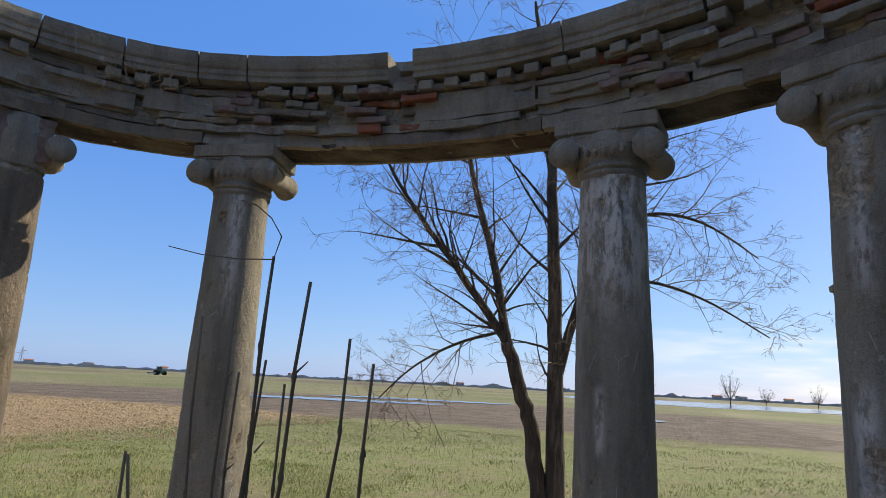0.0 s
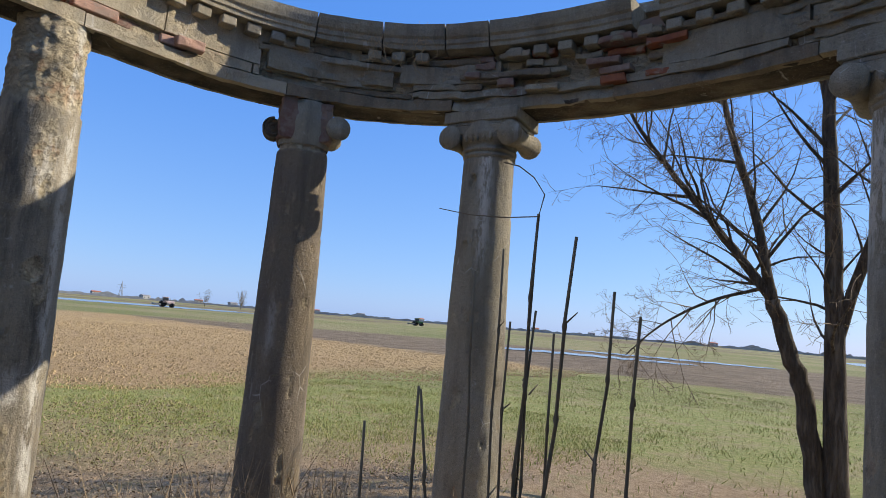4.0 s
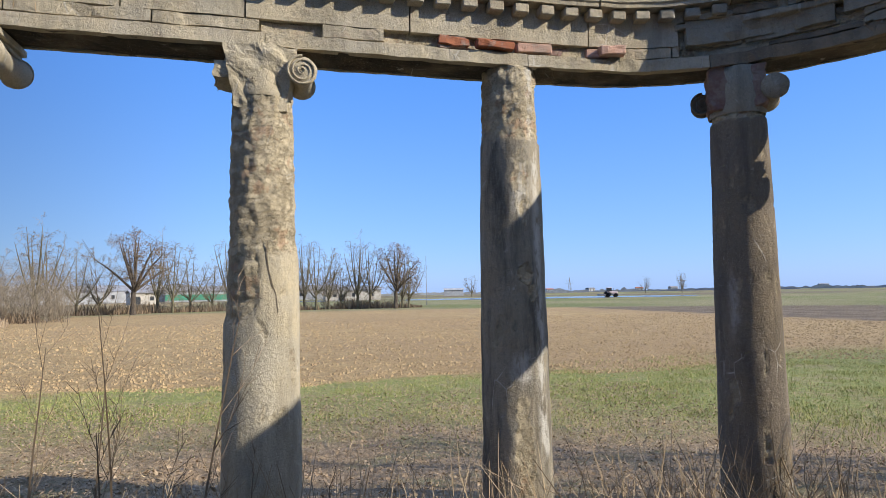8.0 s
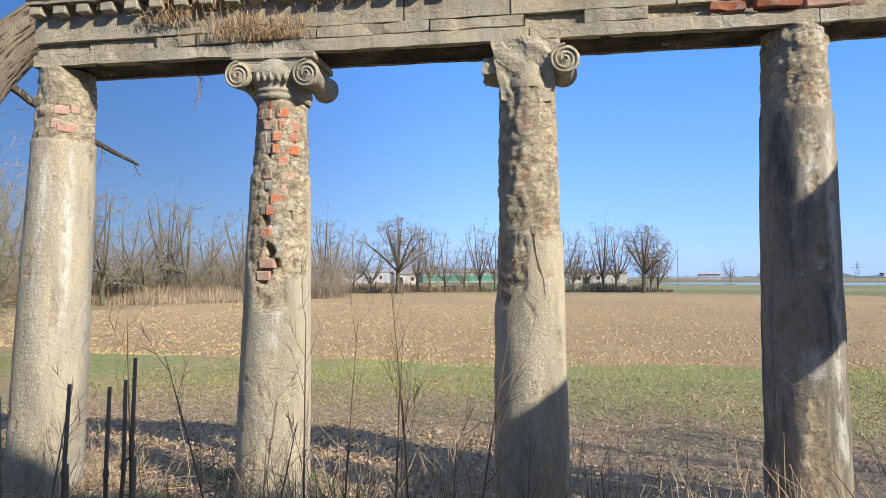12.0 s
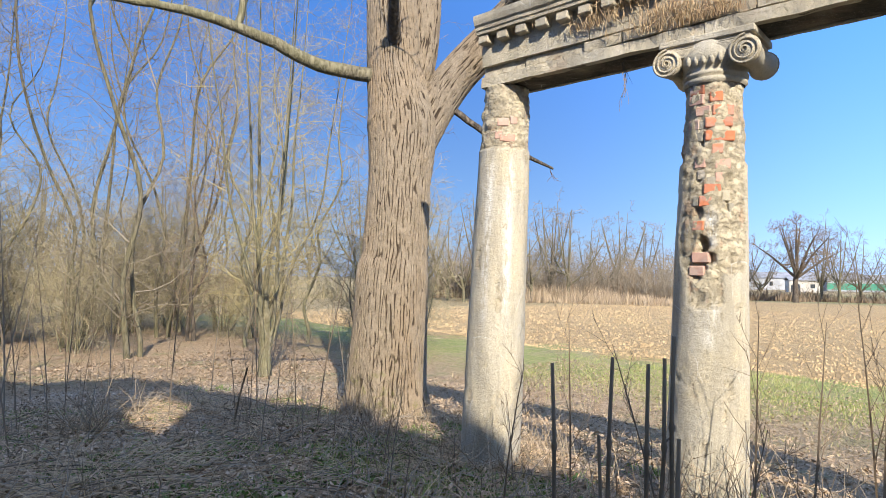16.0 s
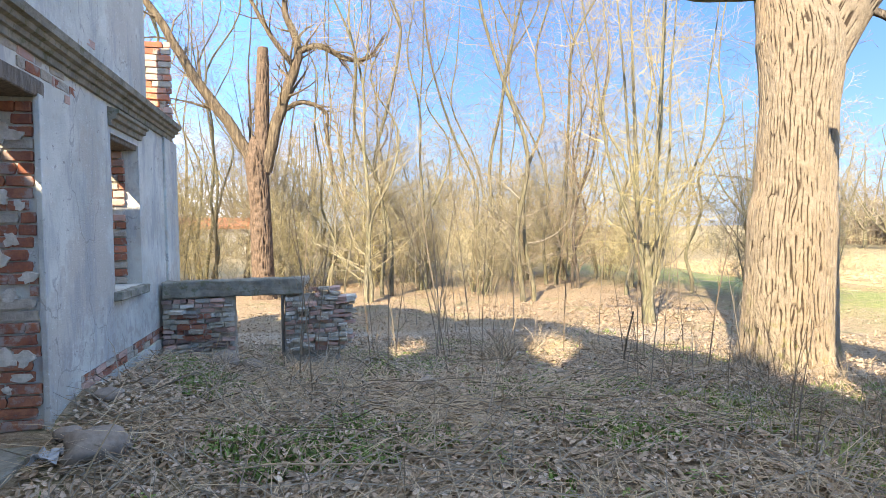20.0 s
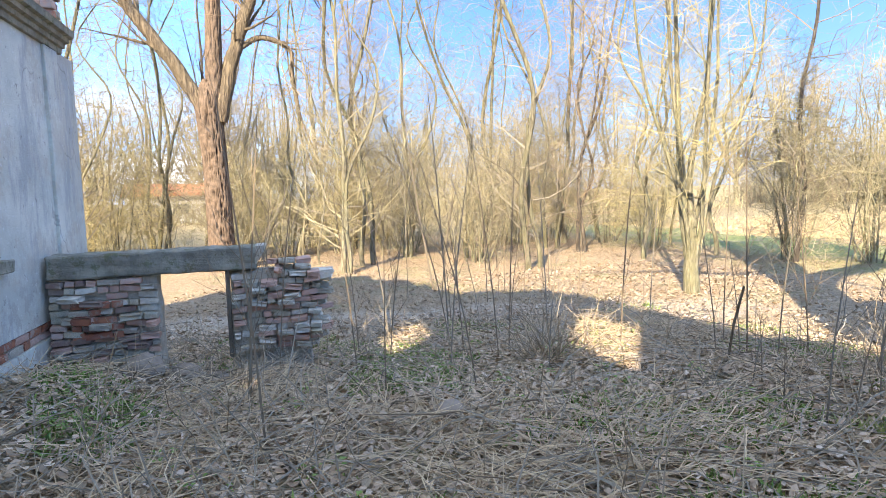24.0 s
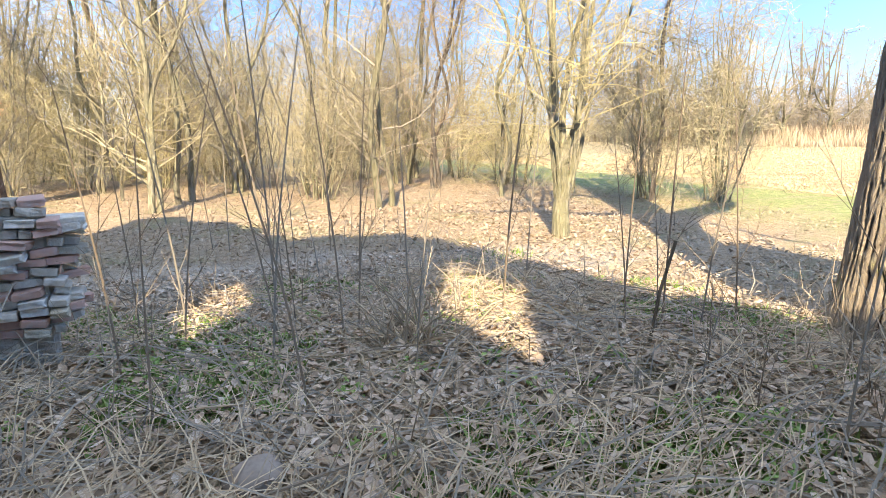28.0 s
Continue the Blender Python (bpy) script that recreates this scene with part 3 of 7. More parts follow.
def volute_mesh(r, depth, mat, seed, spiral=True):
    """A scroll: a waisted roll with a raised spiral on its face (face towards -y)."""
    s = Soup()
    n, ring = 28, 9
    prof = [(r * 0.97, 0.0), (r, 0.012), (r * 0.96, 0.03), (r * 0.80, depth * 0.3), (r * 0.72, depth * 0.5), (r * 0.80, depth * 0.7), (r * 0.96, depth - 0.03), (r, depth - 0.012), (r * 0.97, depth)]
    for q, y in prof:
        for k in range(n):
            a = 2 * math.pi * k / n
            e = 1 + 0.03 * fbm((math.cos(a) * 2 + seed, math.sin(a) * 2, y * 9), 3)
            s.v.append((q * e * math.cos(a), y, q * e * math.sin(a)))
    for j in range(ring - 1):
        for k in range(n):
            s.f.append((j * n + k, j * n + (k + 1) % n, (j + 1) * n + (k + 1) % n, (j + 1) * n + k))
    s.f.append(tuple(reversed(range(n))))
    s.f.append(tuple((ring - 1) * n + k for k in range(n)))
    s.n = len(s.v)
    if spiral:
        for y, sign in ((-0.002, 1), (depth + 0.002, -1)):
            pts, rad = [], []
            turns = 2.6
            for i in range(56):
                u = i / 55
                a = math.pi / 2 + sign * 2 * math.pi * turns * u
                q = r * 0.9 * (1 - u) ** 0.8 + 0.012
                pts.append((q * math.cos(a), y, q * math.sin(a)))
                rad.append(0.0085 * (1 - 0.45 * u))
            s.tube(pts, rad, 6)
            s.tube([(0, y - 0.008, 0), (0, y + 0.008, 0)], [0.014, 0.014], 10)
    me = s.mesh("volute", mat, True)
    wear_attr(me, [0.1] * len(me.vertices))
    return me


def ring_mesh(name, prof, mat, n=48, wobble=0.0, seed=0):
    """A turned piece from (radius, z) pairs."""
    v = [(q * (1 + wobble * fbm((math.cos(2 * math.pi * k / n) * 3 + seed, math.sin(2 * math.pi * k / n) * 3, z * 12), 3)) * math.cos(2 * math.pi * k / n),
          q * (1 + wobble * fbm((math.cos(2 * math.pi * k / n) * 3 + seed, math.sin(2 * math.pi * k / n) * 3, z * 12), 3)) * math.sin(2 * math.pi * k / n), z) for q, z in prof for k in range(n)]
    f = [(j * n + k, j * n + (k + 1) % n, (j + 1) * n + (k + 1) % n, (j + 1) * n + k) for j in range(len(prof) - 1) for k in range(n)]
    f.append(tuple((len(prof) - 1) * n + k for k in range(n)))
    me = mesh_of(name, v, f, mat, True)
    wear_attr(me, [0.0] * len(v))
    return me


def rough_block(x0, y0, z0, x1, y1, z1, seed, amp=0.008, cuts=3, bevel=0.006):
    bm = box_bm(x0, y0, z0, x1, y1, z1, bevel, cuts=cuts)
    for v in bm.verts:
        p = v.co * 9 + Vector((seed * 3.7, 0, seed))
        v.co += Vector((fbm(p, 3), fbm(p + Vector((9, 0, 0)), 3), fbm(p + Vector((0, 9, 0)), 3))) * amp
    return bm


VOL_R, VOL_DX = 0.088, 0.232


def capital(parent, mat, rolls, full=True, seed=0, top=3.0):
    """Ionic capital: abacus, band with eggs, necking and the scrolls that are left. Local -y looks inwards."""
    bell = [(0.176, 2.70), (0.182, 2.72), (0.178, 2.78), (0.172, 2.86), (0.165, top)]
    cap = child("capital", ring_mesh("capital", bell if not full else [(0.176, 2.70), (0.190, 2.715), (0.190, 2.732), (0.178, 2.742), (0.196, 2.75), (0.196, 2.768), (0.182, 2.776), (0.195, 2.80), (0.222, 2.845), (0.226, 2.875), (0.2, 2.93), (0.19, top)], mat, 48, 0.02, seed), parent, "weathered carved capital")
    if full:
        part("abacus", rough_block(-0.285, -0.2, 2.955, 0.285, 0.2, top - 0.002, seed, 0.004), mat, cap, smooth=False)
        part("moulding", rough_block(-0.262, -0.185, 2.928, 0.262, 0.185, 2.956, seed + 1, 0.004), mat, cap)
        part("channel", rough_block(-0.235, -0.192, 2.868, 0.235, 0.192, 2.93, seed + 2, 0.004), mat, cap)
        for k in range(5):
            bm = bmesh.new()
            bmesh.ops.create_uvsphere(bm, u_segments=8, v_segments=6, radius=1)
            for v in bm.verts:
                v.co = Vector((v.co.x * 0.017 + (k - 2) * 0.047, v.co.y * 0.02 - 0.208 + 0.006 * abs(k - 2), v.co.z * 0.034 + 2.838))
            part("egg", bm, mat, cap, smooth=True)
    for dx, dy, depth, dz in rolls:
        child("volute", volute_mesh(VOL_R, depth, mat, seed + dx * 3, mat == "stone"), cap, "", pose(dx, dy, 2.852 + dz))
    return cap


def place_column(s, label, out=0.168, lean=0.0, turn=0.0):
    """lean: metres by which the foot stands off the head, back along the row."""
    x, y = offset(s, out)
    h = along(s)[2]
    a = radians(h)
    col = thing("column", label, "column", (0, 0, 0), 0, "columns of the colonnade")
    col.matrix_basis = pose(x - math.cos(a) * lean, y - math.sin(a) * lean, 0, 0, math.degrees(math.atan(lean / 3.0)), h + turn)
    return col


def s_at_y(y):
    return (y - LINE_START[1]) / math.sin(radians(LINE_HEAD))


def s_on_bow(h):
    return LINE_LEN + BEND_LEN + radians(LINE_HEAD - BEND_TURN - h) * BOW_R


def s_on_bend(h):
    return LINE_LEN + radians(LINE_HEAD - h) * BEND_R


def sector(a, centre, half, soft=25.0):
    d = abs((a - centre + 180) % 360 - 180)
    return smooth01(half + soft, half - soft, d)


# the column's own angles: 270 looks inwards (towards the walk), 0 along the row to the north
def brick_bits(col, rows, r, mat, seed, amp=0.0):
    """Single bricks showing in a shaft: (angle, z, width)."""
    for i, (a, z, w) in enumerate(rows):
        b = rough_block(-w / 2, -0.012, -0.031, w / 2, 0.06, 0.031, seed + i, 0.004, 1, 0.005)
        q = radians(a)
        part("brick", b, mat, col, "", pose(math.cos(q) * (r - 0.004), math.sin(q) * (r - 0.004), z, 0, 0, a - 270))


c0 = place_column(s_at_y(-4.06), "tall grey rendered column with worn brick top and no capital", lean=0.12)
shaft(c0, 1, 3.0, 0.238, 0.192, lambda a, z: smooth01(2.48, 2.52, z) * 0.8 + 0.05, "stone", 0.004, (), lambda a, z: smooth01(0.9, 1.5, z) * smooth01(2.5, 2.3, z) * max(0.6 * sector(a, 322, 7, 8), 0.5 * sector(a, 278, 6, 8)))
brick_bits(c0, [(300, 2.70, 0.09), (326, 2.72, 0.06), (312, 2.58, 0.12), (290, 2.60, 0.06)], 0.179, "brick_pink", 3)

c1 = place_column(s_at_y(-2.44), "grey column with red bricks showing under broken render", lean=0.065)
shaft(c1, 2, 2.74, 0.243, 0.180, lambda a, z: max(sector(a, 290, 62) * smooth01(1.36, 1.6, z + 0.25 * fbm((a * 0.02, 0, 0), 2)), smooth01(2.1, 2.3, z) * 0.8, sector(a, 277, 24) * smooth01(1.28, 1.36, z) * smooth01(1.75, 1.6, z) * 1.3), "stone", 0.004, [(276, 1.70, 13, 0.05, 0.085), (286, 1.62, 9, 0.04, 0.06), (266, 1.58, 15, 0.085, 0.035), (262, 1.90, 8, 0.05, 0.03), (262, 2.12, 8, 0.05, 0.03), (270, 2.36, 9, 0.06, 0.025), (318, 2.02, 10, 0.12, 0.02)], lambda a, z: 0.8 * sector(a, 286, 9, 8) * smooth01(1.66, 1.72, z) * smooth01(1.95, 1.85, z) + 0.5 * sector(a, 290, 8, 10) * smooth01(1.05, 1.15, z) * smooth01(1.45, 1.3, z))
capital(c1, "stone", [(-VOL_DX, -0.2, 0.4, 0), (VOL_DX, -0.2, 0.4, 0)], True, 2)
bare = [(-38, 2.66, 0.104, "brick"), (-38, 2.60, 0.104, "brick_pink"), (4, 2.61, 0.072, "brick_bright"), (-22, 2.525, 0.091, "brick_pink"), (18, 2.525, 0.124, "brick_bright"), (-41, 2.445, 0.078, "brick_pink"), (10, 2.45, 0.156, "brick_bright"), (12, 2.365, 0.169, "brick_bright"), (8, 2.285, 0.065, "brick_bright"), (-24, 2.20, 0.065, "brick_pink"), (18, 2.195, 0.091, "brick_pink"), (12, 2.11, 0.046, "brick_pink"), (0, 2.04, 0.098, "brick_bright"), (-12, 1.965, 0.078, "brick_bright"), (-24, 1.815, 0.072, "brick_bright")]
for k, (da, z, w, mat) in enumerate(bare):
    brick_bits(c1, [(288 + da, z, w)], 0.2205 - 0.063 * (z / 2.74) ** 1.5, mat, 11 + k)
q = random.Random(12)
for k in range(34):
    z, a = q.uniform(1.85, 2.68), q.uniform(250, 330)
    brick_bits(c1, [(a, z, q.uniform(0.03, 0.07))], 0.2185 - 0.063 * (z / 2.74) ** 1.5 + q.uniform(-0.006, 0.002), q.choice(("stone", "stone", "mortar", "stone_grey")), 80 + k)
brick_bits(c1, [(270, 1.62, 0.10), (264, 1.54, 0.09)], 0.193, "brick_pink", 31)

c2 = place_column(s_at_y(-0.80), "cracked tan column with flaking render and one scroll")
shaft(c2, 3, 2.86, 0.236, 0.186, lambda a, z: max(sector(a, 215, 50) * smooth01(1.25, 1.5, z), smooth01(1.55, 1.85, z) * 0.62 + smooth01(2.45, 2.6, z) * 0.5), "stone", 0.006)
cap2 = capital(c2, "stone", [(VOL_DX, -0.2, 0.3, 0)], False, 3)
bm = rough_block(-0.215, -0.185, 2.62, 0.195, 0.185, 2.998, 5, 0.022, 16, 0.0)
for v in bm.verts:
    k = 0.74 + 0.26 * smooth01(2.62, 2.97, v.co.z)
    v.co.x, v.co.y = v.co.x * k, v.co.y * k
part("broken_core", bm, "stone", cap2, "crumbling capital core")
part("broken_volute", rough_block(-0.28, -0.13, 2.80, -0.17, 0.13, 2.92, 6, 0.02, 8, 0.0), "stone", cap2)

c3 = place_column(s_at_y(0.81), "dark-streaked column with flaked top and no capital")
shaft(c3, 4, 3.0, 0.230, 0.190, lambda a, z: max(smooth01(2.35, 2.6, z) * 0.75, 0.0), "stone_shadow", 0.006, [(266, 2.22, 13, 0.16, 0.010), (274, 2.02, 7, 0.07, 0.012), (262, 0.50, 13, 0.30, 0.011), (272, 1.62, 12, 0.06, 0.008), (286, 1.5, 9, 0.05, 0.008)], lambda a, z: 0.4 * sector(a, 262, 16, 14) * smooth01(0.92, 0.97, z) * smooth01(1.16, 1.08, z) + 0.55 * sector(a, 300, 8, 8) * smooth01(0.4, 0.6, z) + 0.5 * sector(a, 268, 14, 12) * smooth01(1.95, 2.05, z) * smooth01(2.4, 2.3, z))

# darker render: staining, and shade on c4 that nothing here casts
c4 = place_column(s_on_bend(60), "dark column with broken capital")
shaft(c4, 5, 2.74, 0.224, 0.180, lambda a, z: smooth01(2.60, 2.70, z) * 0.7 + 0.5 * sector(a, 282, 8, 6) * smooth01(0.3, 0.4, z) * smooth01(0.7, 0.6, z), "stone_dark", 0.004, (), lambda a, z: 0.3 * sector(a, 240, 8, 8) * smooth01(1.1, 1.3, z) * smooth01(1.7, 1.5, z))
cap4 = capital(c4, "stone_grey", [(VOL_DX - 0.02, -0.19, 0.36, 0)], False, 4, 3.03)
part("broken_core", rough_block(-0.19, -0.15, 2.74, 0.17, 0.15, 3.03, 8, 0.03, 6, 0.01), "brick_grey", cap4, "crumbling reddish capital core")
child("volute", volute_mesh(0.075, 0.1, "stone_dark", 9.0), cap4, "", pose(-0.22, 0.06, 2.84))

c5 = place_column(s_on_bow(17.7), "grey column with complete scrolled capital", turn=-8)
shaft(c5, 6, 2.74, 0.222, 0.178, lambda a, z: 0.0, "stone_grey", 0.004, [(262, 2.52, 9, 0.06, 0.03)], lambda a, z: 0.75 * sector(a, 292, 12, 12) * smooth01(1.7, 2.3, z))
capital(c5, "stone_grey", [(-VOL_DX, -0.2, 0.4, 0), (VOL_DX, -0.2, 0.4, 0)], True, 5, 3.043)

c6 = place_column(s_on_bow(-16.8), "pale grey column with limewash traces and scrolled capital", turn=7)
shaft(c6, 7, 2.74, 0.222, 0.180, lambda a, z: max(sector(a, 305, 10, 8) * smooth01(2.5, 2.55, z) * smooth01(2.72, 2.66, z), sector(a, 318, 14, 14) * smooth01(0.55, 0.45, z)), "stone_grey", 0.004, [(305, 2.42, 6, 0.12, 0.02), (262, 2.52, 6, 0.05, 0.02)], lambda a, z: 0.95 * smooth01(1.75, 2.35, z) * (0.6 + 0.4 * sector(a, 290, 30)) + 0.7 * sector(a, 262, 6, 5) * smooth01(1.2, 1.3, z) * smooth01(1.6, 1.5, z))
capital(c6, "stone_grey", [(-VOL_DX, -0.2, 0.4, 0), (VOL_DX, -0.2, 0.4, 0)], True, 6, 3.043)

c7 = place_column(s_on_bow(-34.0), "shaded grey column with broken render and scrolled capital")
shaft(c7, 8, 2.74, 0.222, 0.180, lambda a, z: max(sector(a, 240, 40) * smooth01(2.2, 2.4, z), sector(a, 270, 30) * smooth01(0.9, 1.1, z) * smooth01(1.5, 1.3, z)) * 0.9, "stone_grey", 0.004, (), lambda a, z: 0.8 * sector(a, 250, 12, 10) * smooth01(1.0, 1.1, z) * smooth01(1.7, 1.5, z) + 0.6 * sector(a, 262, 10, 10) * smooth01(1.9, 2.1, z))
capital(c7, "stone_grey", [(-VOL_DX, -0.2, 0.4, 0), (VOL_DX, -0.2, 0.4, 0)], True, 7, 3.043)


# the long crack and the broken hole
def crack(col, pts, r, mat="stone_dark"):
    s = Soup()
    s.tube([(math.cos(radians(a)) * (r - 0.0193 * (z - 1.55)), math.sin(radians(a)) * (r - 0.0193 * (z - 1.55)), z) for a, z in pts], [0.003 + 0.0025 * (i % 2) for i in range(len(pts))], 4)
    me = s.mesh("crack", mat)
    wear_attr(me, [0.0] * len(me.vertices))
    child("crack", me, col, "dark crack in the render")


crack(c2, [(279, 1.83), (278, 1.74), (281, 1.66), (286, 1.58), (292, 1.52), (294, 1.44), (295, 1.36), (293, 1.27)], 0.2165)


# ---- entablature ----
def lift(s):
    """The masonry rises a little towards the bow, and the cornice there is taller."""
    return 0.045 * smooth01(4.8, 7.2, s)


def raised(s, z):
    return z + lift(s) * (1 + 1.2 * smooth01(3.3, 3.55, z))


def sweep(profile, s0, s1, ds=0.06, amp=0.006, seed=0, bite=0.0):
    """A closed solid: the profile (out, z) carried along the colonnade."""
    n = max(2, int(round((s1 - s0) / ds)) + 1)
    k = len(profile)
    verts = []
    for i in range(n):
        s = s0 + (s1 - s0) * i / (n - 1)
        for o, z in profile:
            e = fbm((s * 3.1 + seed * 11, o * 8, z * 8), 4) * amp
            e2 = fbm((s * 6.0 + seed * 5, o * 9 + 4, z * 9), 4) * amp
            cut = bite * smooth01(0.25, 0.5, fbm((s * 2.3 + seed, 3, z * 3), 3)) if o < 0.1 else 0.0
            x, y = offset(s, o + e + cut)
            verts.append((x, y, raised(s, z) + e2))
    faces = [(i * k + j, (i + 1) * k + j, (i + 1) * k + (j + 1) % k, i * k + (j + 1) % k) for i in range(n - 1) for j in range(k)]
    faces.append(tuple(range(k)))
    faces.append(tuple((n - 1) * k + j for j in reversed(range(k))))
    return verts, faces


def fine(profile, step=0.045):
    """The profile with extra points on its long sides."""
    out = []
    for i, (a, b) in enumerate(profile):
        c, d = profile[(i + 1) % len(profile)]
        n = max(1, int(math.hypot(c - a, d - b) / step))
        out += [(a + (c - a) * q / n, b + (d - b) * q / n) for q in range(n)]
    return out


ent = thing("entablature", "weathered colonnade entablature with dentils and broken cornice", "entablature", kind="structure")


def ent_part(name, profile, s0, s1, mat, label="", amp=0.006, seed=0, bite=0.0, wear=0.0, ds=0.06):
    v, f = sweep(fine(profile), s0, s1, ds, amp, seed, bite)
    me = mesh_of(name, v, f, mat, False)
    wear_attr(me, [min(1.0, max(0.0, wear + 0.5 * fbm((p[0] * 3, p[1] * 3, p[2] * 6 + seed), 3))) for p in v])
    return child(name, me, ent, label)


S_C4, S_C5, S_C6, S_C7 = s_on_bend(60), s_on_bow(17.7), s_on_bow(-16.8), s_on_bow(-34.0)
S_END = PATH_LEN
rng = random.Random(4)
# rough beam at the core, hidden behind the faces
core = [(0.055, 3.02), (0.30, 3.02), (0.30, 3.42), (0.055, 3.42)]
# core kept near black, which puts deep shade into the gaps between blocks
ent_part("core_beam", core, 0.02, S_END, "near_black", "near-black brick core", 0.012, 1, 0, 1.0)
ent_part("soffit_plank", [(0.03, 3.005), (0.325, 3.0), (0.325, 3.03), (0.03, 3.03)], 0.01, S_END, "near_black", "near-black underside", 0.014, 2, 0, 0.0)
# lower fascia in long lengths
cuts = [0.0, 1.75, 3.42, 5.1, 6.4, 7.6, 8.75, 9.9, 11.0, S_END]
for i, (a, b) in enumerate(zip(cuts, cuts[1:])):
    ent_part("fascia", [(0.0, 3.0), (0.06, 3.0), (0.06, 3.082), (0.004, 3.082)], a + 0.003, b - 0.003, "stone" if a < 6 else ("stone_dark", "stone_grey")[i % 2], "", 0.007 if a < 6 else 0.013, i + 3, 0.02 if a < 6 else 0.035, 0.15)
ent_part("outer_face", [(0.30, 2.995), (0.335, 2.995), (0.335, 3.42), (0.30, 3.42)], 0.0, S_END, "stone_grey", "", 0.006, 40)
# architrave and frieze slabs: sound on the straight run, broken into courses round the bow
slabs = [(0.0, 0.95), (0.96, 1.72), (1.73, 2.62), (2.63, 3.30), (3.31, 4.30), (4.31, 5.55), (5.56, 6.2)]
for i, (a, b) in enumerate(slabs):
    ent_part("frieze_slab", [(0.016, 3.172), (0.06, 3.172), (0.06, 3.34), (0.014, 3.34)], a, b, "stone", "", 0.005, 20 + i, 0.0, 0.1)
s = 0.0
i = 0
while s < 6.2:
    ln = rng.uniform(0.25, 0.9)
    drop = rng.random() < 0.2
    if s + ln > 4.5 and s < 5.7:
        s += ln
        i += 1
        continue
    ent_part("architrave_slab", [(0.012 + (0.03 if drop else 0), 3.094), (0.06, 3.094), (0.06, 3.164), (0.012 + (0.03 if drop else 0), 3.164)], s, min(s + ln - 0.012, 6.2), "stone", "", 0.009, 60 + i, 0.012, 0.35)
    s += ln
    i += 1


def course(z0, z1, s0, s1, lo, hi, mats, seed, depth=0.02, gap=0.012, name="block", skip=0.08, back=0.0, tilt=1.0):
    """A course of loose blocks between s0 and s1."""
    q = random.Random(seed)
    s = s0
    while s < s1:
        ln = q.uniform(lo, hi)
        if q.random() > skip:
            x, y, h = along(s + ln / 2)
            o = back + q.uniform(0, depth)
            b = rough_block(-ln / 2 + gap / 2, o, z0 + q.uniform(0, 0.012), ln / 2 - gap / 2, 0.10, z1 - q.uniform(0.004, 0.018), seed + s * 5, 0.013, max(3, int(ln / 0.07)), 0.005)
            ob = part(name, b, q.choice(mats), ent, "", pose(x, y, lift(s), q.uniform(-2, 2) * tilt, q.uniform(-2.2, 2.2) * tilt * min(1.0, 0.3 / ln), h + q.uniform(-2.5, 2.5) * tilt * min(1.0, 0.3 / ln)))
            wear_attr(ob.data, [q.uniform(0.0, 0.5)] * len(ob.data.vertices))
        s += ln


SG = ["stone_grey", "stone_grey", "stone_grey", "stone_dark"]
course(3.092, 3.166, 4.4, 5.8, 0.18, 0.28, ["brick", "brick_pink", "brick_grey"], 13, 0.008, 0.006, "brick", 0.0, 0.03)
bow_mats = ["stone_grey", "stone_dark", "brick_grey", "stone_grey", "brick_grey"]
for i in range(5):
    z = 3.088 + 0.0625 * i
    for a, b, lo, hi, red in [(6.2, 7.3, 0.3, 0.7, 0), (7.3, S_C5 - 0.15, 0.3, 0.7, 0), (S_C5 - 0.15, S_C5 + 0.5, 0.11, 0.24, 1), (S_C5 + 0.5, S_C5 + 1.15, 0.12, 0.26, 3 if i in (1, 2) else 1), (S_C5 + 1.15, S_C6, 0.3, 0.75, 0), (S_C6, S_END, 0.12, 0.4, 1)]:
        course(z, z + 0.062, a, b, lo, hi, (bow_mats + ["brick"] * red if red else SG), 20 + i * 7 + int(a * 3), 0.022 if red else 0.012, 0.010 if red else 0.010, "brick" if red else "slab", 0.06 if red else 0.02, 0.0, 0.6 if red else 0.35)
course(3.402 - 0.058, 3.402, S_C4, S_END, 0.14, 0.26, ["brick_grey", "stone_dark", "stone_grey", "brick"], 12, 0.03, 0.012, "brick", 0.08, 0.0, 0.5)
# render still clinging to the bow
for i, (a, b, z0, z1) in enumerate([(6.25, 7.15, 3.17, 3.33), (7.2, 7.95, 3.20, 3.335), (7.35, 8.6, 3.09, 3.145), (S_C5 + 1.2, S_C5 + 2.0, 3.15, 3.335), (S_C5 + 0.2, S_C5 + 1.9, 3.088, 3.14), (S_C5 + 2.02, S_C6 + 0.15, 3.10, 3.27), (S_C6 + 0.5, S_C6 + 1.1, 3.088, 3.15)]):
    ent_part("render_patch", [(-0.004, z0), (0.05, z0), (0.05, z1), (-0.004, z1)], a, b, "stone_grey", "", 0.012, 120 + i, 0.03, 0.05)
# dentils
k = 0
s = 0.06
while s < S_END - 0.1:
    broken = (S_C5 - 0.45 < s < S_C5 + 0.05) or (2.98 < s < 3.35) or (s > S_C6 + 0.4 and k % 3 == 0) or (S_C4 - 0.1 < s < S_C4 + 0.25)
    if not broken:
        x, y, h = along(s)
        b = rough_block(-0.048, -0.062, 3.338, 0.048, 0.05, 3.402, k, 0.004, 2, 0.006)
        ob = part("dentil", b, "stone" if s < 6 else "stone_grey", ent, "", pose(x, y, raised(s, 3.37) - 3.37, 0, 0, h))
        wear_attr(ob.data, [0.1] * len(ob.data.vertices))
    s += 0.178
    k += 1
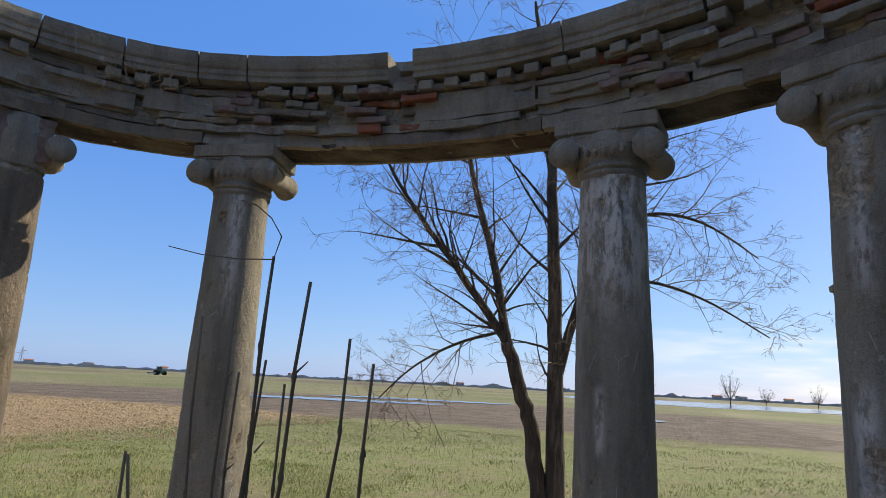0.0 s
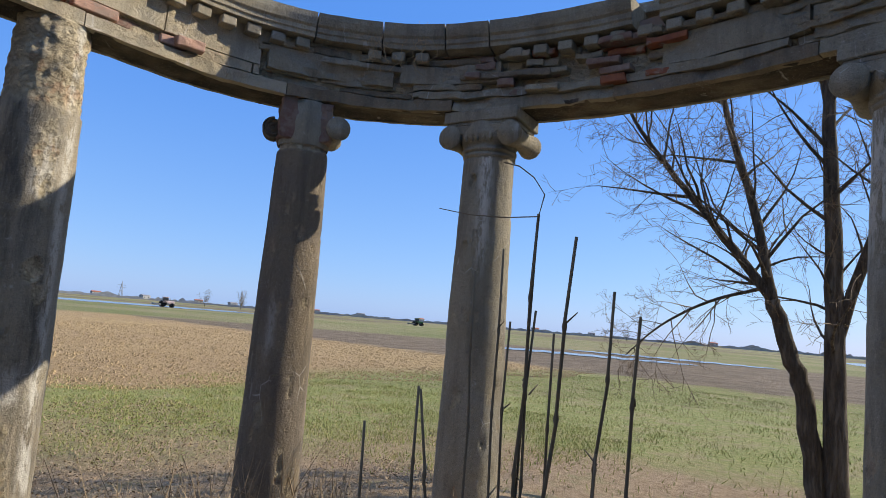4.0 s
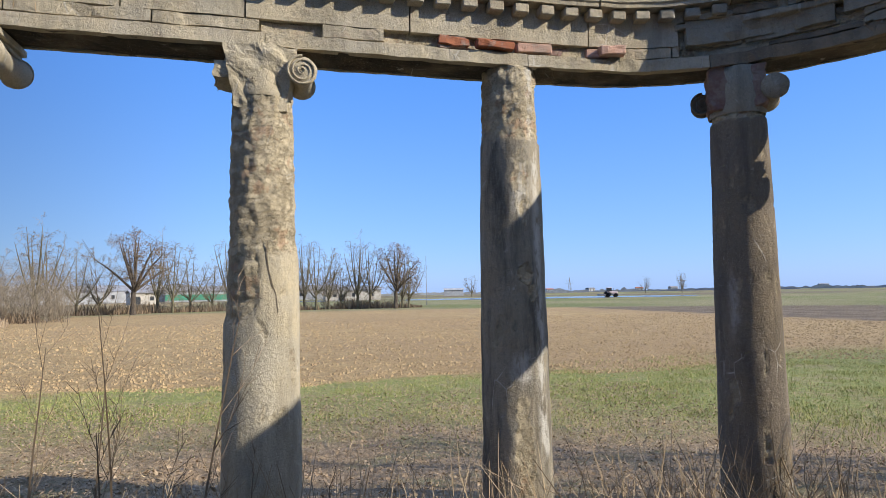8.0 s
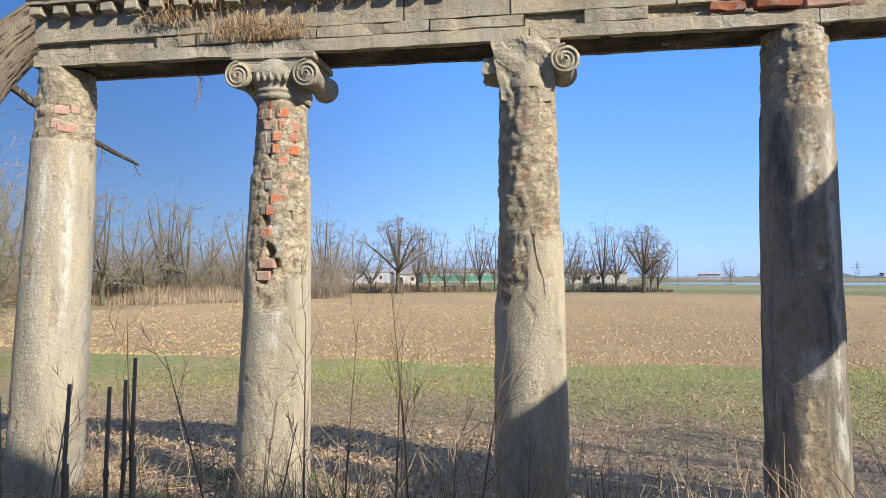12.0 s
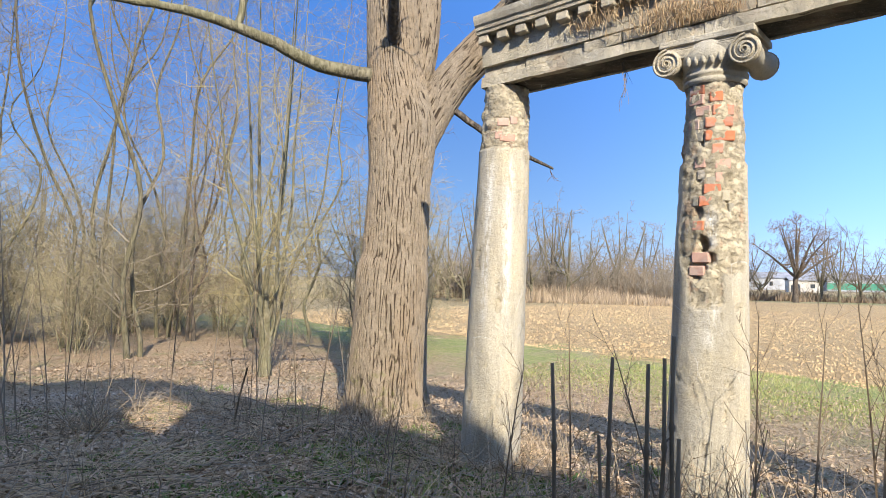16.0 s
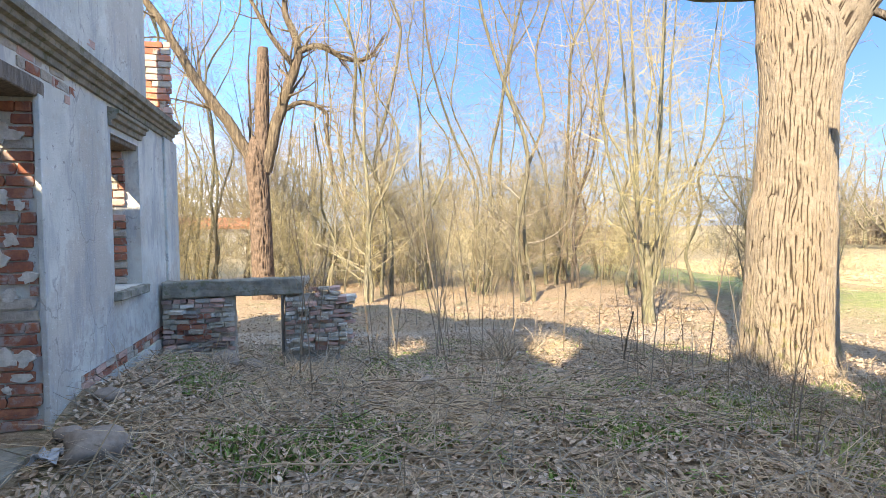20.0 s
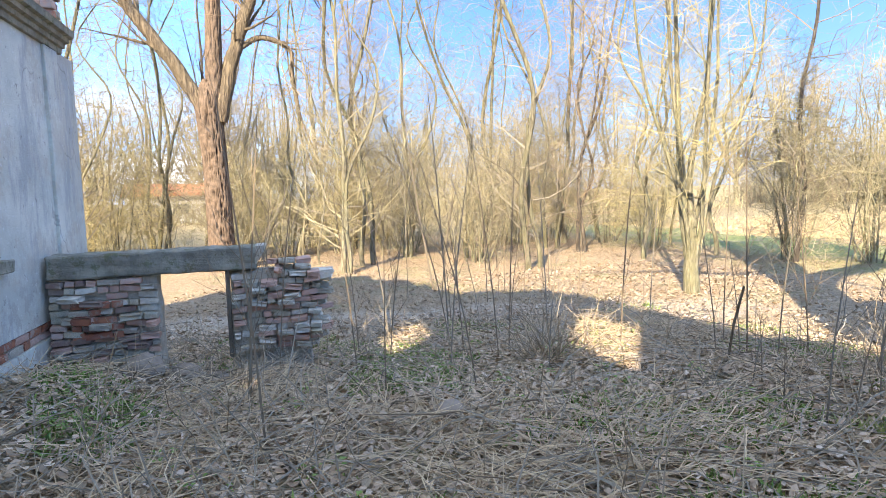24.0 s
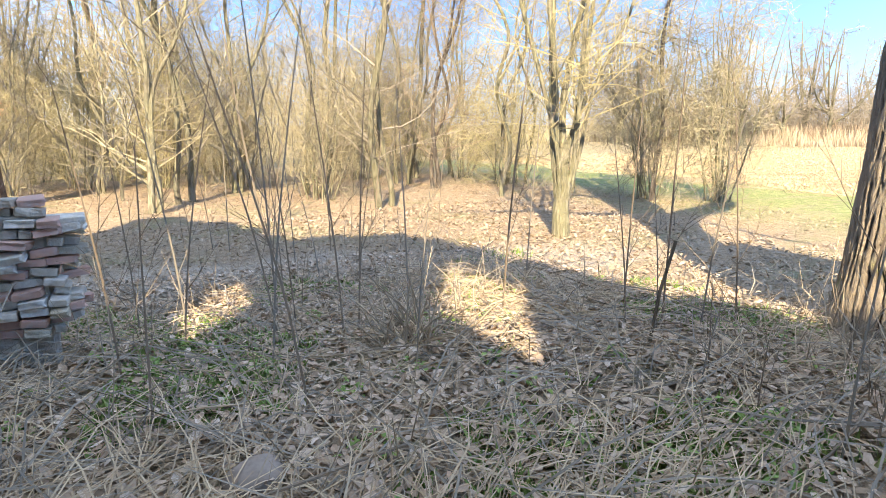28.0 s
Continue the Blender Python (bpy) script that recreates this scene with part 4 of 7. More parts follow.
# backing behind the dentils and the moulded cornice lengths
ent_part("dentil_band", [(0.02, 3.335), (0.06, 3.335), (0.06, 3.405), (0.02, 3.405)], 0.0, 6.9, "stone", "", 0.004, 44)
cornice = [(0.0, 3.405), (-0.075, 3.408), (-0.078, 3.43), (-0.088, 3.438), (-0.09, 3.462), (-0.105, 3.475), (-0.118, 3.512), (-0.122, 3.548), (0.30, 3.56), (0.36, 3.548), (0.34, 3.405)]
joints = [0.0, 1.62, 2.62, 4.2, 5.6, 6.55, 7.05, S_C5 - 0.32, S_C5 + 0.02, S_C5 + 1.03]
for i, (a, b) in enumerate(zip(joints, joints[1:])):
    ent_part("cornice_block", cornice, a + 0.006, b - 0.006, "stone" if a < 6 else "stone_grey", "", 0.004, 70 + i, 0.0, 0.05, 0.05)
gap0 = S_C5 + 1.20
for i, (a, b) in enumerate([(gap0, gap0 + 1.0), (gap0 + 1.01, gap0 + 1.8), (gap0 + 1.82, S_END)]):
    ent_part("cornice_block", cornice, a, b, "stone_grey", "", 0.006, 90 + i, 0.0, 0.1, 0.05)
# hidden course added so that the bow's shadow climbs higher on c2
ent_part("blocking_course", [(0.14, 3.55), (0.35, 3.55), (0.35, 3.62), (0.14, 3.62)], S_C5 + 0.5, S_END, "stone_grey", "", 0.008, 98)
ent_part("cornice_bed", [(0.05, 3.40), (0.30, 3.40), (0.30, 3.47), (0.05, 3.47)], 6.5, S_END, "brick_grey", "sooty brick bed", 0.012, 99, 0, 1.0)


# ---- the ruined house ----
WX, WT = 2.20, 0.52                 # the facade's plane and thickness
DOOR_Y0, DOOR_Y1, DOOR_TOP = -5.50, -4.25, 2.36
WIN_Y0, WIN_Y1, WIN_Z0, WIN_Z1 = -7.95, -7.03, 0.895, 2.34
END_Y = -9.35
STRIP_Y = -6.12                      # where the bare brick strip above the plinth begins
house = thing("ruined_house", "roofless ruined house with grey plaster over red brick", "ruin", kind="structure")


def wall_slab(name, y0, y1, z0, z1, mat="plaster", x0=WX, x1=WX + WT, seed=0, amp=0.006, cuts=0, parent=None):
    bm = bmesh.new()
    ny, nz = max(1, int((y1 - y0) / 0.12)), max(1, int((z1 - z0) / 0.12))
    grid = {}
    for face_x in (x0, x1):
        for j in range(nz + 1):
            for i in range(ny + 1):
                y, z = y0 + (y1 - y0) * i / ny, z0 + (z1 - z0) * j / nz
                edge = i in (0, ny) or j in (0, nz)
                e = 0 if edge else fbm((y * 2.2, z * 2.2, seed), 4) * amp
                grid[face_x, i, j] = bm.verts.new((face_x + e, y, z))
    for j in range(nz):
        for i in range(ny):
            bm.faces.new([grid[x0, i, j], grid[x0, i, j + 1], grid[x0, i + 1, j + 1], grid[x0, i + 1, j]])
            bm.faces.new([grid[x1, i, j], grid[x1, i + 1, j], grid[x1, i + 1, j + 1], grid[x1, i, j + 1]])
    for i in range(ny):
        bm.faces.new([grid[x0, i, 0], grid[x0, i + 1, 0], grid[x1, i + 1, 0], grid[x1, i, 0]])
        bm.faces.new([grid[x0, i, nz], grid[x1, i, nz], grid[x1, i + 1, nz], grid[x0, i + 1, nz]])
    for j in range(nz):
        bm.faces.new([grid[x0, 0, j], grid[x1, 0, j], grid[x1, 0, j + 1], grid[x0, 0, j + 1]])
        bm.faces.new([grid[x0, ny, j], grid[x0, ny, j + 1], grid[x1, ny, j + 1], grid[x1, ny, j]])
    return part(name, bm, mat, parent or house)


# ground floor piers and the masonry between the openings
wall_slab("wall", WIN_Y1, DOOR_Y0 - 0.012, 0.32, DOOR_TOP, seed=1)
wall_slab("wall", END_Y, WIN_Y0, 0.32, WIN_Z1, seed=2)
wall_slab("wall", WIN_Y0, WIN_Y1, 0.32, WIN_Z0, seed=3)
wall_slab("wall", STRIP_Y, DOOR_Y0 - 0.012, -0.2, 0.32, seed=8)
wall_slab("wall", END_Y, WIN_Y1, WIN_Z1, 2.62, seed=4)
wall_slab("wall", WIN_Y1, DOOR_Y1, DOOR_TOP, 2.62, seed=5)
wall_slab("wall", DOOR_Y1, 7.5, -0.2, 2.62, seed=6)
# plinth and the strip of bare brick above it
wall_slab("plinth", END_Y, STRIP_Y, -0.4, 0.19, "plaster", WX - 0.02, WX + WT, 7, 0.012)
# upper storey: broken off at different heights
ridge = [(-8.35, 4.2), (-7.2, 4.4), (-4.95, 4.8), (-4.64, 5.3), (-3.73, 5.85), (-2.05, 6.7), (-0.74, 6.8), (0.72, 6.9), (1.92, 6.8), (3.05, 6.95), (5.0, 6.7), (7.5, 6.6)]
gaps = [(-1.45, 0.55, 4.85, 6.45), (-5.0, -3.4, 2.95, 4.2)]      # window openings of the upper storey


def ridge_z(y):
    for (a, za), (b, zb) in zip(ridge, ridge[1:]):
        if a <= y <= b:
            return za + (zb - za) * (y - a) / (b - a)
    return ridge[-1][1]


ys = sorted({-8.35, -1.45, 0.55, -5.0, -3.4, 7.5} | {-8.0 + 0.5 * i for i in range(31)})
for i, (a, b) in enumerate(zip(ys, ys[1:])):
    mid = (a + b) / 2
    top = ridge_z(mid) + 0.10 * math.sin(i * 2.7)
    hole = [g for g in gaps if g[0] <= mid <= g[1]]
    if hole:
        if hole[0][2] - 2.80 > 0.16:
            wall_slab("upper_wall", a, b, 2.80, hole[0][2], seed=10, amp=0.01)
        wall_slab("upper_wall", a, b, hole[0][3], top, seed=10, amp=0.01)
    else:
        wall_slab("upper_wall", a, b, 2.80, top, seed=10, amp=0.01)
wall_slab("cornice_core", END_Y, 7.5, 2.62, 2.80, "plaster", seed=32)


def band(parent, name, prof, y0, y1, mat, seed, amp=0.004):
    """A moulding that runs along the facade: (out, z) pairs carried along y."""
    n = int((y1 - y0) / 0.08) + 2
    k = len(prof)
    v = []
    for i in range(n):
        y = y0 + (y1 - y0) * i / (n - 1)
        for o, z in prof:
            e = fbm((y * 4 + seed, o * 9, z * 9), 4) * amp
            v.append((WX - o + e, y, z + e))
    f = [(i * k + j, i * k + (j + 1) % k, (i + 1) * k + (j + 1) % k, (i + 1) * k + j) for i in range(n - 1) for j in range(k)]
    f += [tuple(reversed(range(k))), tuple((n - 1) * k + j for j in range(k))]
    return child(name, mesh_of(name, v, f, mat), parent)


facade_cornice = [(-0.03, 2.60), (0.03, 2.605), (0.035, 2.65), (0.06, 2.655), (0.065, 2.69), (0.10, 2.70), (0.105, 2.735), (0.14, 2.745), (0.145, 2.78), (0.15, 2.80), (0.04, 2.85), (-0.03, 2.87)]
band(house, "cornice", facade_cornice, END_Y - 0.12, 7.5, "concrete", 3)
band(house, "strip_bed", [(-0.5, 0.188), (-0.03, 0.188), (-0.03, 0.322), (-0.5, 0.322)], END_Y, STRIP_Y, "mortar", 5, 0.006)
# window dressings
band(house, "window_hood", [(0.0, 2.40), (0.03, 2.405), (0.035, 2.45), (0.07, 2.46), (0.075, 2.50), (0.10, 2.51), (0.10, 2.54), (0.0, 2.57)], WIN_Y0 - 0.06, WIN_Y1 + 0.06, "concrete", 6)
part("window_sill", rough_block(WX - 0.07, WIN_Y0 - 0.04, WIN_Z0 - 0.09, WX + 0.2, WIN_Y1 + 0.04, WIN_Z0 - 0.004, 3, 0.012, 5, 0.008), "concrete", house, "broken window sill")
part("window_lintel", rough_block(WX + 0.02, WIN_Y0 - 0.1, WIN_Z1 - 0.05, WX + WT - 0.02, WIN_Y1 + 0.1, WIN_Z1 + 0.06, 4, 0.008, 4, 0.008), "wood_old", house, "cracked timber lintel")
part("door_lintel", rough_block(WX - 0.012, DOOR_Y0 - 0.1, DOOR_TOP - 0.02, WX + WT - 0.02, DOOR_Y1 + 0.1, DOOR_TOP + 0.10, 5, 0.008, 5, 0.008), "wood_old", house, "sagging timber door lintel")
part("pilaster", rough_block(WX - 0.03, END_Y + 0.01, 0.20, WX + 0.02, END_Y + 0.30, 2.60, 7, 0.004, 8, 0.006), "plaster", house)
# side wall running away from the facade; unseen inner walls added to stop the sun
wall_slab("side_wall", END_Y - 0.5, END_Y, -0.4, 2.62, "plaster", WX, 3.4, 40)
wall_slab("side_wall", END_Y - 0.45, END_Y + 0.22, 2.80, 3.72, "mortar", WX + 0.08, 2.95, 41, 0.02)
wall_slab("inner_wall", -9.4, -4.6, -0.4, 3.3, "mortar", 4.3, 4.7, 42)
wall_slab("inner_wall", -4.6, 7.0, -0.4, 4.15, "mortar", 4.3, 4.7, 45)
wall_slab("floor_slab", -9.35, 7.0, -0.42, -0.02, "concrete", WX + WT, 4.3, 43)


def brick_face(parent, origin, ux, uz_h, width, courses, ln, ht, mats, seed, depth=0.05, skip=0.05, jit=0.006, tilt=1.0):
    """Courses of single bricks on an upright face. ux: the unit way along the face, facing (ux x z)."""
    q = random.Random(seed)
    ux = Vector(ux)
    shapes = [rough_block(-0.5, -0.5, -0.5, 0.5, 0.5, 0.5, seed + i, 0.09, 1, 0.06) for i in range(4)]
    meshes = []
    for i, b in enumerate(shapes):
        for mt in mats:
            me = bpy.data.meshes.new("brick")
            b.to_mesh(me)
            me.materials.append(M[mt])
            meshes.append(me)
        b.free()
    ang = math.degrees(math.atan2(ux.y, ux.x))
    for c in range(courses):
        x = -q.random() * ln * (0.5 if c % 2 else 1.0)
        while x < width:
            w = ln * q.uniform(0.92, 1.04) * (0.5 if q.random() < 0.2 else 1)
            a, b = max(x, 0), min(x + w - 0.012, width)
            if b - a > 0.04 and q.random() > skip:
                p = Vector(origin) + ux * ((a + b) / 2)
                o = child("brick", q.choice(meshes), parent, "", pose(p.x, p.y, p.z + (c + 0.5) * uz_h, q.uniform(-tilt, tilt), q.uniform(-tilt, tilt), ang + q.uniform(-tilt, tilt)))
                o.scale = (b - a, depth + q.uniform(-jit, jit) * 2, ht + q.uniform(-0.003, 0.003))
            x += w


MIX = ["brick", "brick", "brick", "mortar"]
# bare brick where the plaster has dropped above the door and under the cornice
brick_face(house, (WX + 0.030, -4.3, 2.47), (0, -1, 0), 0.078, 1.9, 2, 0.25, 0.066, ["brick", "brick_pink", "mortar"], 51, 0.07, 0.3, 0.006, 2)
brick_face(house, (WX + 0.028, -5.75, 2.39), (0, -1, 0), 0.078, 0.35, 3, 0.25, 0.066, ["brick_pink", "mortar", "brick"], 52, 0.066, 0.3, 0.006, 2)
brick_face(house, (WX + 0.028, -6.3, 2.9), (0, -1, 0), 0.078, 0.4, 2, 0.25, 0.066, ["brick_pink", "mortar"], 53, 0.066, 0.3, 0.006, 2)
brick_face(house, (WX + 0.030, STRIP_Y - 0.02, 0.192), (0, -1, 0), 0.063, 3.1, 2, 0.25, 0.055, ["brick", "brick", "brick_pink", "mortar"], 54, 0.062, 0.08, 0.008, 2)
# door jamb: bricks in the reveal
part("door_jamb", box_bm(WX + 0.03, DOOR_Y0 - 0.3, -0.3, WX + WT, DOOR_Y0 - 0.02, DOOR_TOP - 0.02), "mortar", house)
brick_face(house, (WX + WT, DOOR_Y0 - 0.02, 0.10), (-1, 0, 0), 0.082, WT - 0.03, 27, 0.26, 0.068, MIX, 1, 0.06)
q = random.Random(19)
for i in range(20):
    w, h = q.uniform(0.03, 0.085), q.uniform(0.022, 0.06)
    cx_, cz_ = WX + q.uniform(0.08, WT - 0.08), q.uniform(0.35, 2.15)
    bm = bmesh.new()
    rim = []
    for k in range(14):
        a = 2 * math.pi * k / 14
        e = 1 + 0.75 * fbm((math.cos(a) * 1.6 + i * 3.1, math.sin(a) * 1.6, i), 3)
        rim.append((cx_ + math.cos(a) * w * e, cz_ + math.sin(a) * h * e))
    front = [bm.verts.new((x, DOOR_Y0 + 0.020 + q.uniform(0, 0.004), z)) for x, z in rim]
    back = [bm.verts.new((x, DOOR_Y0 - 0.03, z)) for x, z in rim]
    bm.faces.new(list(reversed(front)))
    for k in range(14):
        bm.faces.new([front[k], front[(k + 1) % 14], back[(k + 1) % 14], back[k]])
    part("plaster_patch", bm, "plaster_old", house)
part("door_edge", rough_block(WX - 0.02, DOOR_Y0 - 0.06, 0.02, WX + 0.02, DOOR_Y0 + 0.012, DOOR_TOP, 8, 0.004, 10, 0.006), "plaster", house)
part("doorstep", rough_block(WX - 0.05, DOOR_Y0 - 0.05, -0.2, WX + WT + 0.1, DOOR_Y1, 0.07, 9, 0.01, 4, 0.01), "concrete", house, "worn stone doorstep")
# window jamb facing the walk, and the sunlit inner jamb
brick_face(house, (WX + WT, WIN_Y0 + 0.012, WIN_Z0), (-1, 0, 0), 0.082, WT - 0.14, 19, 0.26, 0.068, ["brick_bright", "brick", "brick_pink", "mortar"], 2, 0.05)
# light put into the brick choice: bright towards the sun, grey on the shaded side
brick_face(house, (2.95, END_Y + 0.23, 2.82), (-1, 0, 0), 0.08, 0.86, 12, 0.26, 0.066, ["brick_bright", "brick", "brick_pink", "mortar"], 3, 0.06, 0.06, 0.015, 3)
brick_face(house, (WX + 0.08, END_Y + 0.22, 2.82), (0, -1, 0), 0.08, 0.66, 11, 0.26, 0.066, ["brick_grey", "brick", "mortar"], 33, 0.06, 0.08, 0.015, 3)

# ---- low wall with concrete beam ----
LY = -8.75
low = thing("low_wall", "crumbling low brick wall under a concrete beam", "ruined wall", (0, 0, 0))
part("beam", rough_block(0.56, LY - 0.14, 0.655, 2.16, LY + 0.16, 0.85, 12, 0.016, 12, 0.012), "concrete", low, "mossy concrete beam")
bm = box_bm(0.47, LY - 0.13, 0.665, 0.565, LY + 0.15, 0.86, 0.008, cuts=4)
for v in bm.verts:
    v.co.x += 0.10 * smooth01(0.86, 0.66, v.co.z) + 0.012 * fbm(v.co * 11, 3)
part("beam_end", bm, "mortar", low, "pale broken end of the beam")
part("core", rough_block(1.36, LY - 0.12, -0.3, 2.16, LY + 0.09, 0.65, 13, 0.02, 6, 0.01), "mortar", low)
part("core", rough_block(0.12, LY - 0.12, -0.4, 0.78, LY + 0.09, 0.64, 14, 0.03, 6, 0.01), "mortar", low)
part("post", rough_block(0.785, LY + 0.08, -0.1, 0.82, LY + 0.12, 0.65, 15, 0.003, 3, 0.004), "wood_old", low, "thin timber post")
# thin uneven courses, a patch of red brick, crumbling pale ends
brick_face(low, (1.36, LY + 0.12, -0.05), (1, 0, 0), 0.058, 0.80, 12, 0.17, 0.046, ["brick_pink", "mortar", "stone", "brick_grey", "plaster_old"], 5, 0.08, 0.10, 0.07, 8)
brick_face(low, (1.62, LY + 0.155, 0.16), (1, 0, 0), 0.062, 0.38, 5, 0.2, 0.052, ["brick", "brick", "brick_grey"], 55, 0.05, 0.05, 0.02, 4)
# sunlight on this end is imitated by extra pale bricks
brick_face(low, (0.03, LY + 0.12, -0.05), (1, 0, 0), 0.056, 0.74, 12, 0.15, 0.045, ["brick_pink", "plaster_old", "plaster_old", "mortar", "brick_pink", "stone"], 6, 0.10, 0.08, 0.08, 9)
brick_face(low, (0.06, LY - 0.15, -0.05), (0, 1, 0), 0.056, 0.28, 12, 0.15, 0.045, ["brick_pink", "plaster_old", "mortar", "stone"], 16, 0.16, 0.08, 0.08, 9)
brick_face(low, (0.10, LY + 0.02, 0.62), (1, 0, 0), 0.056, 0.36, 2, 0.16, 0.045, ["mortar", "plaster_old", "brick_pink"], 56, 0.24, 0.15, 0.06, 8)
for i, (x, y, z, r) in enumerate([(1.45, LY + 0.45, 0.02, 0.17), (1.15, LY + 0.30, 0.0, 0.13)]):
    st = thing("boulder", "rounded pale stone lying in dead grass", "stone", (x, y, ground_z(x, y) + r * 0.35))
    bm = bmesh.new()
    bmesh.ops.create_icosphere(bm, subdivisions=3, radius=r)
    for v in bm.verts:
        v.co *= 1 + 0.25 * fbm(v.co * 6 + Vector((i * 5, 0, 0)), 3)
        v.co.z *= 0.75
    part("stone", bm, "fieldstone", st, smooth=True)


# ---- trees ----
class Grower:
    """Grows bare branches into a wood mesh (stems, limbs) and a crown mesh (thin branches)."""

    def __init__(self, seed, twig_r=0.005, spread=0.6, bend=0.12, lift=0.10, wood_min=0.02, stem_sides=10, tip=2, slim=0.03):
        self.q, self.slim = random.Random(seed), slim
        self.wood, self.crown = Soup(), Soup()
        self.twig_r, self.spread, self.bend, self.lift, self.wood_min, self.sides, self.tip = twig_r, spread, bend, lift, wood_min, stem_sides, tip

    def polyline(self, p, d, ln, n, level):
        q, b = self.q, self.bend
        pts = [p.copy()]
        for _ in range(n):
            d = (d + Vector((q.gauss(0, b), q.gauss(0, b), q.gauss(0, b * 0.7) + self.lift))).normalized()
            p = p + d * (ln / n)
            pts.append(p.copy())
        return pts

    def add(self, pts, rad):
        if max(rad) > self.wood_min:
            self.wood.tube(pts, rad, self.sides if rad[0] > 0.05 else 6)
        else:
            self.crown.tube(pts, rad, 3, False)

    def sprout(self, pts, rad, count, first, length, level, shrink=0.55):
        """Side branches along a polyline, each with its own side branches."""
        q = self.q
        n = len(pts) - 1
        for i in range(count):
            u = first + (1 - first) * (i + q.random()) / count
            f = min(u, 0.995) * n
            j = int(f)
            base, dd = pts[j].lerp(pts[j + 1], f - j), (pts[j + 1] - pts[j]).normalized()
            rb = rad[j] + (rad[j + 1] - rad[j]) * (f - j)
            side = dd.orthogonal().normalized()
            side.rotate(Matrix.Rotation(q.uniform(0, 2 * math.pi), 3, dd))
            a = self.spread * q.uniform(0.7, 1.4)
            nd = dd * math.cos(a) + side * math.sin(a)
            ln = length * q.uniform(0.6, 1.25) * (1.1 - 0.45 * u)
            r0 = min(max(rb * q.uniform(0.35, 0.6), self.twig_r), ln * self.slim)
            k = 5 if level > 1 else 3 if level == 1 else self.tip
            bp = self.polyline(base, nd, ln, k, level)
            br = [r0 + (self.twig_r * 0.5 - r0) * (t / k) ** 0.85 for t in range(k + 1)]
            self.add(bp, br)
            if level > 0:
                self.sprout(bp, br, max(2, int(q.uniform(3.2, 5.6))), 0.2, ln * shrink, level - 1, shrink)

    def stem(self, raw, count=10, first=0.3, length=2.0, level=2, shrink=0.55, steps=5):
        """A hand-drawn stem (x, y, z, r) smoothed and given branches."""
        pts, rad = [], []
        for i in range(len(raw) - 1):
            p0, p1, p2, p3 = (Vector(raw[min(max(i + k, 0), len(raw) - 1)][:3]) for k in (-1, 0, 1, 2))
            for t in range(steps):
                u = t / steps
                p = 0.5 * ((2 * p1) + (p2 - p0) * u + (2 * p0 - 5 * p1 + 4 * p2 - p3) * u * u + (3 * p1 - p0 - 3 * p2 + p3) * u ** 3)
                pts.append(p + Vector((self.q.gauss(0, 1), self.q.gauss(0, 1), 0)) * raw[i][3] * 0.12)
                rad.append(raw[i][3] + (raw[i + 1][3] - raw[i][3]) * u)
        pts.append(Vector(raw[-1][:3]))
        rad.append(raw[-1][3])
        self.add(pts, rad)
        if count:
            self.sprout(pts, rad, count, first, length, level, shrink)
        return pts, rad

    def done(self, name, label, at, bark, twig, group="", twig_label="fine bare twigs"):
        t = thing(name, label, "tree", at, 0, group)
        if self.wood.v:
            child("trunk", self.wood.mesh("trunk", bark, True), t)
        if self.crown.v:
            child("crown", self.crown.mesh("crown", twig), t, twig_label)
        return t


def stand(x, y, dz=0.0):
    return (x, y, ground_z(x, y) + dz)


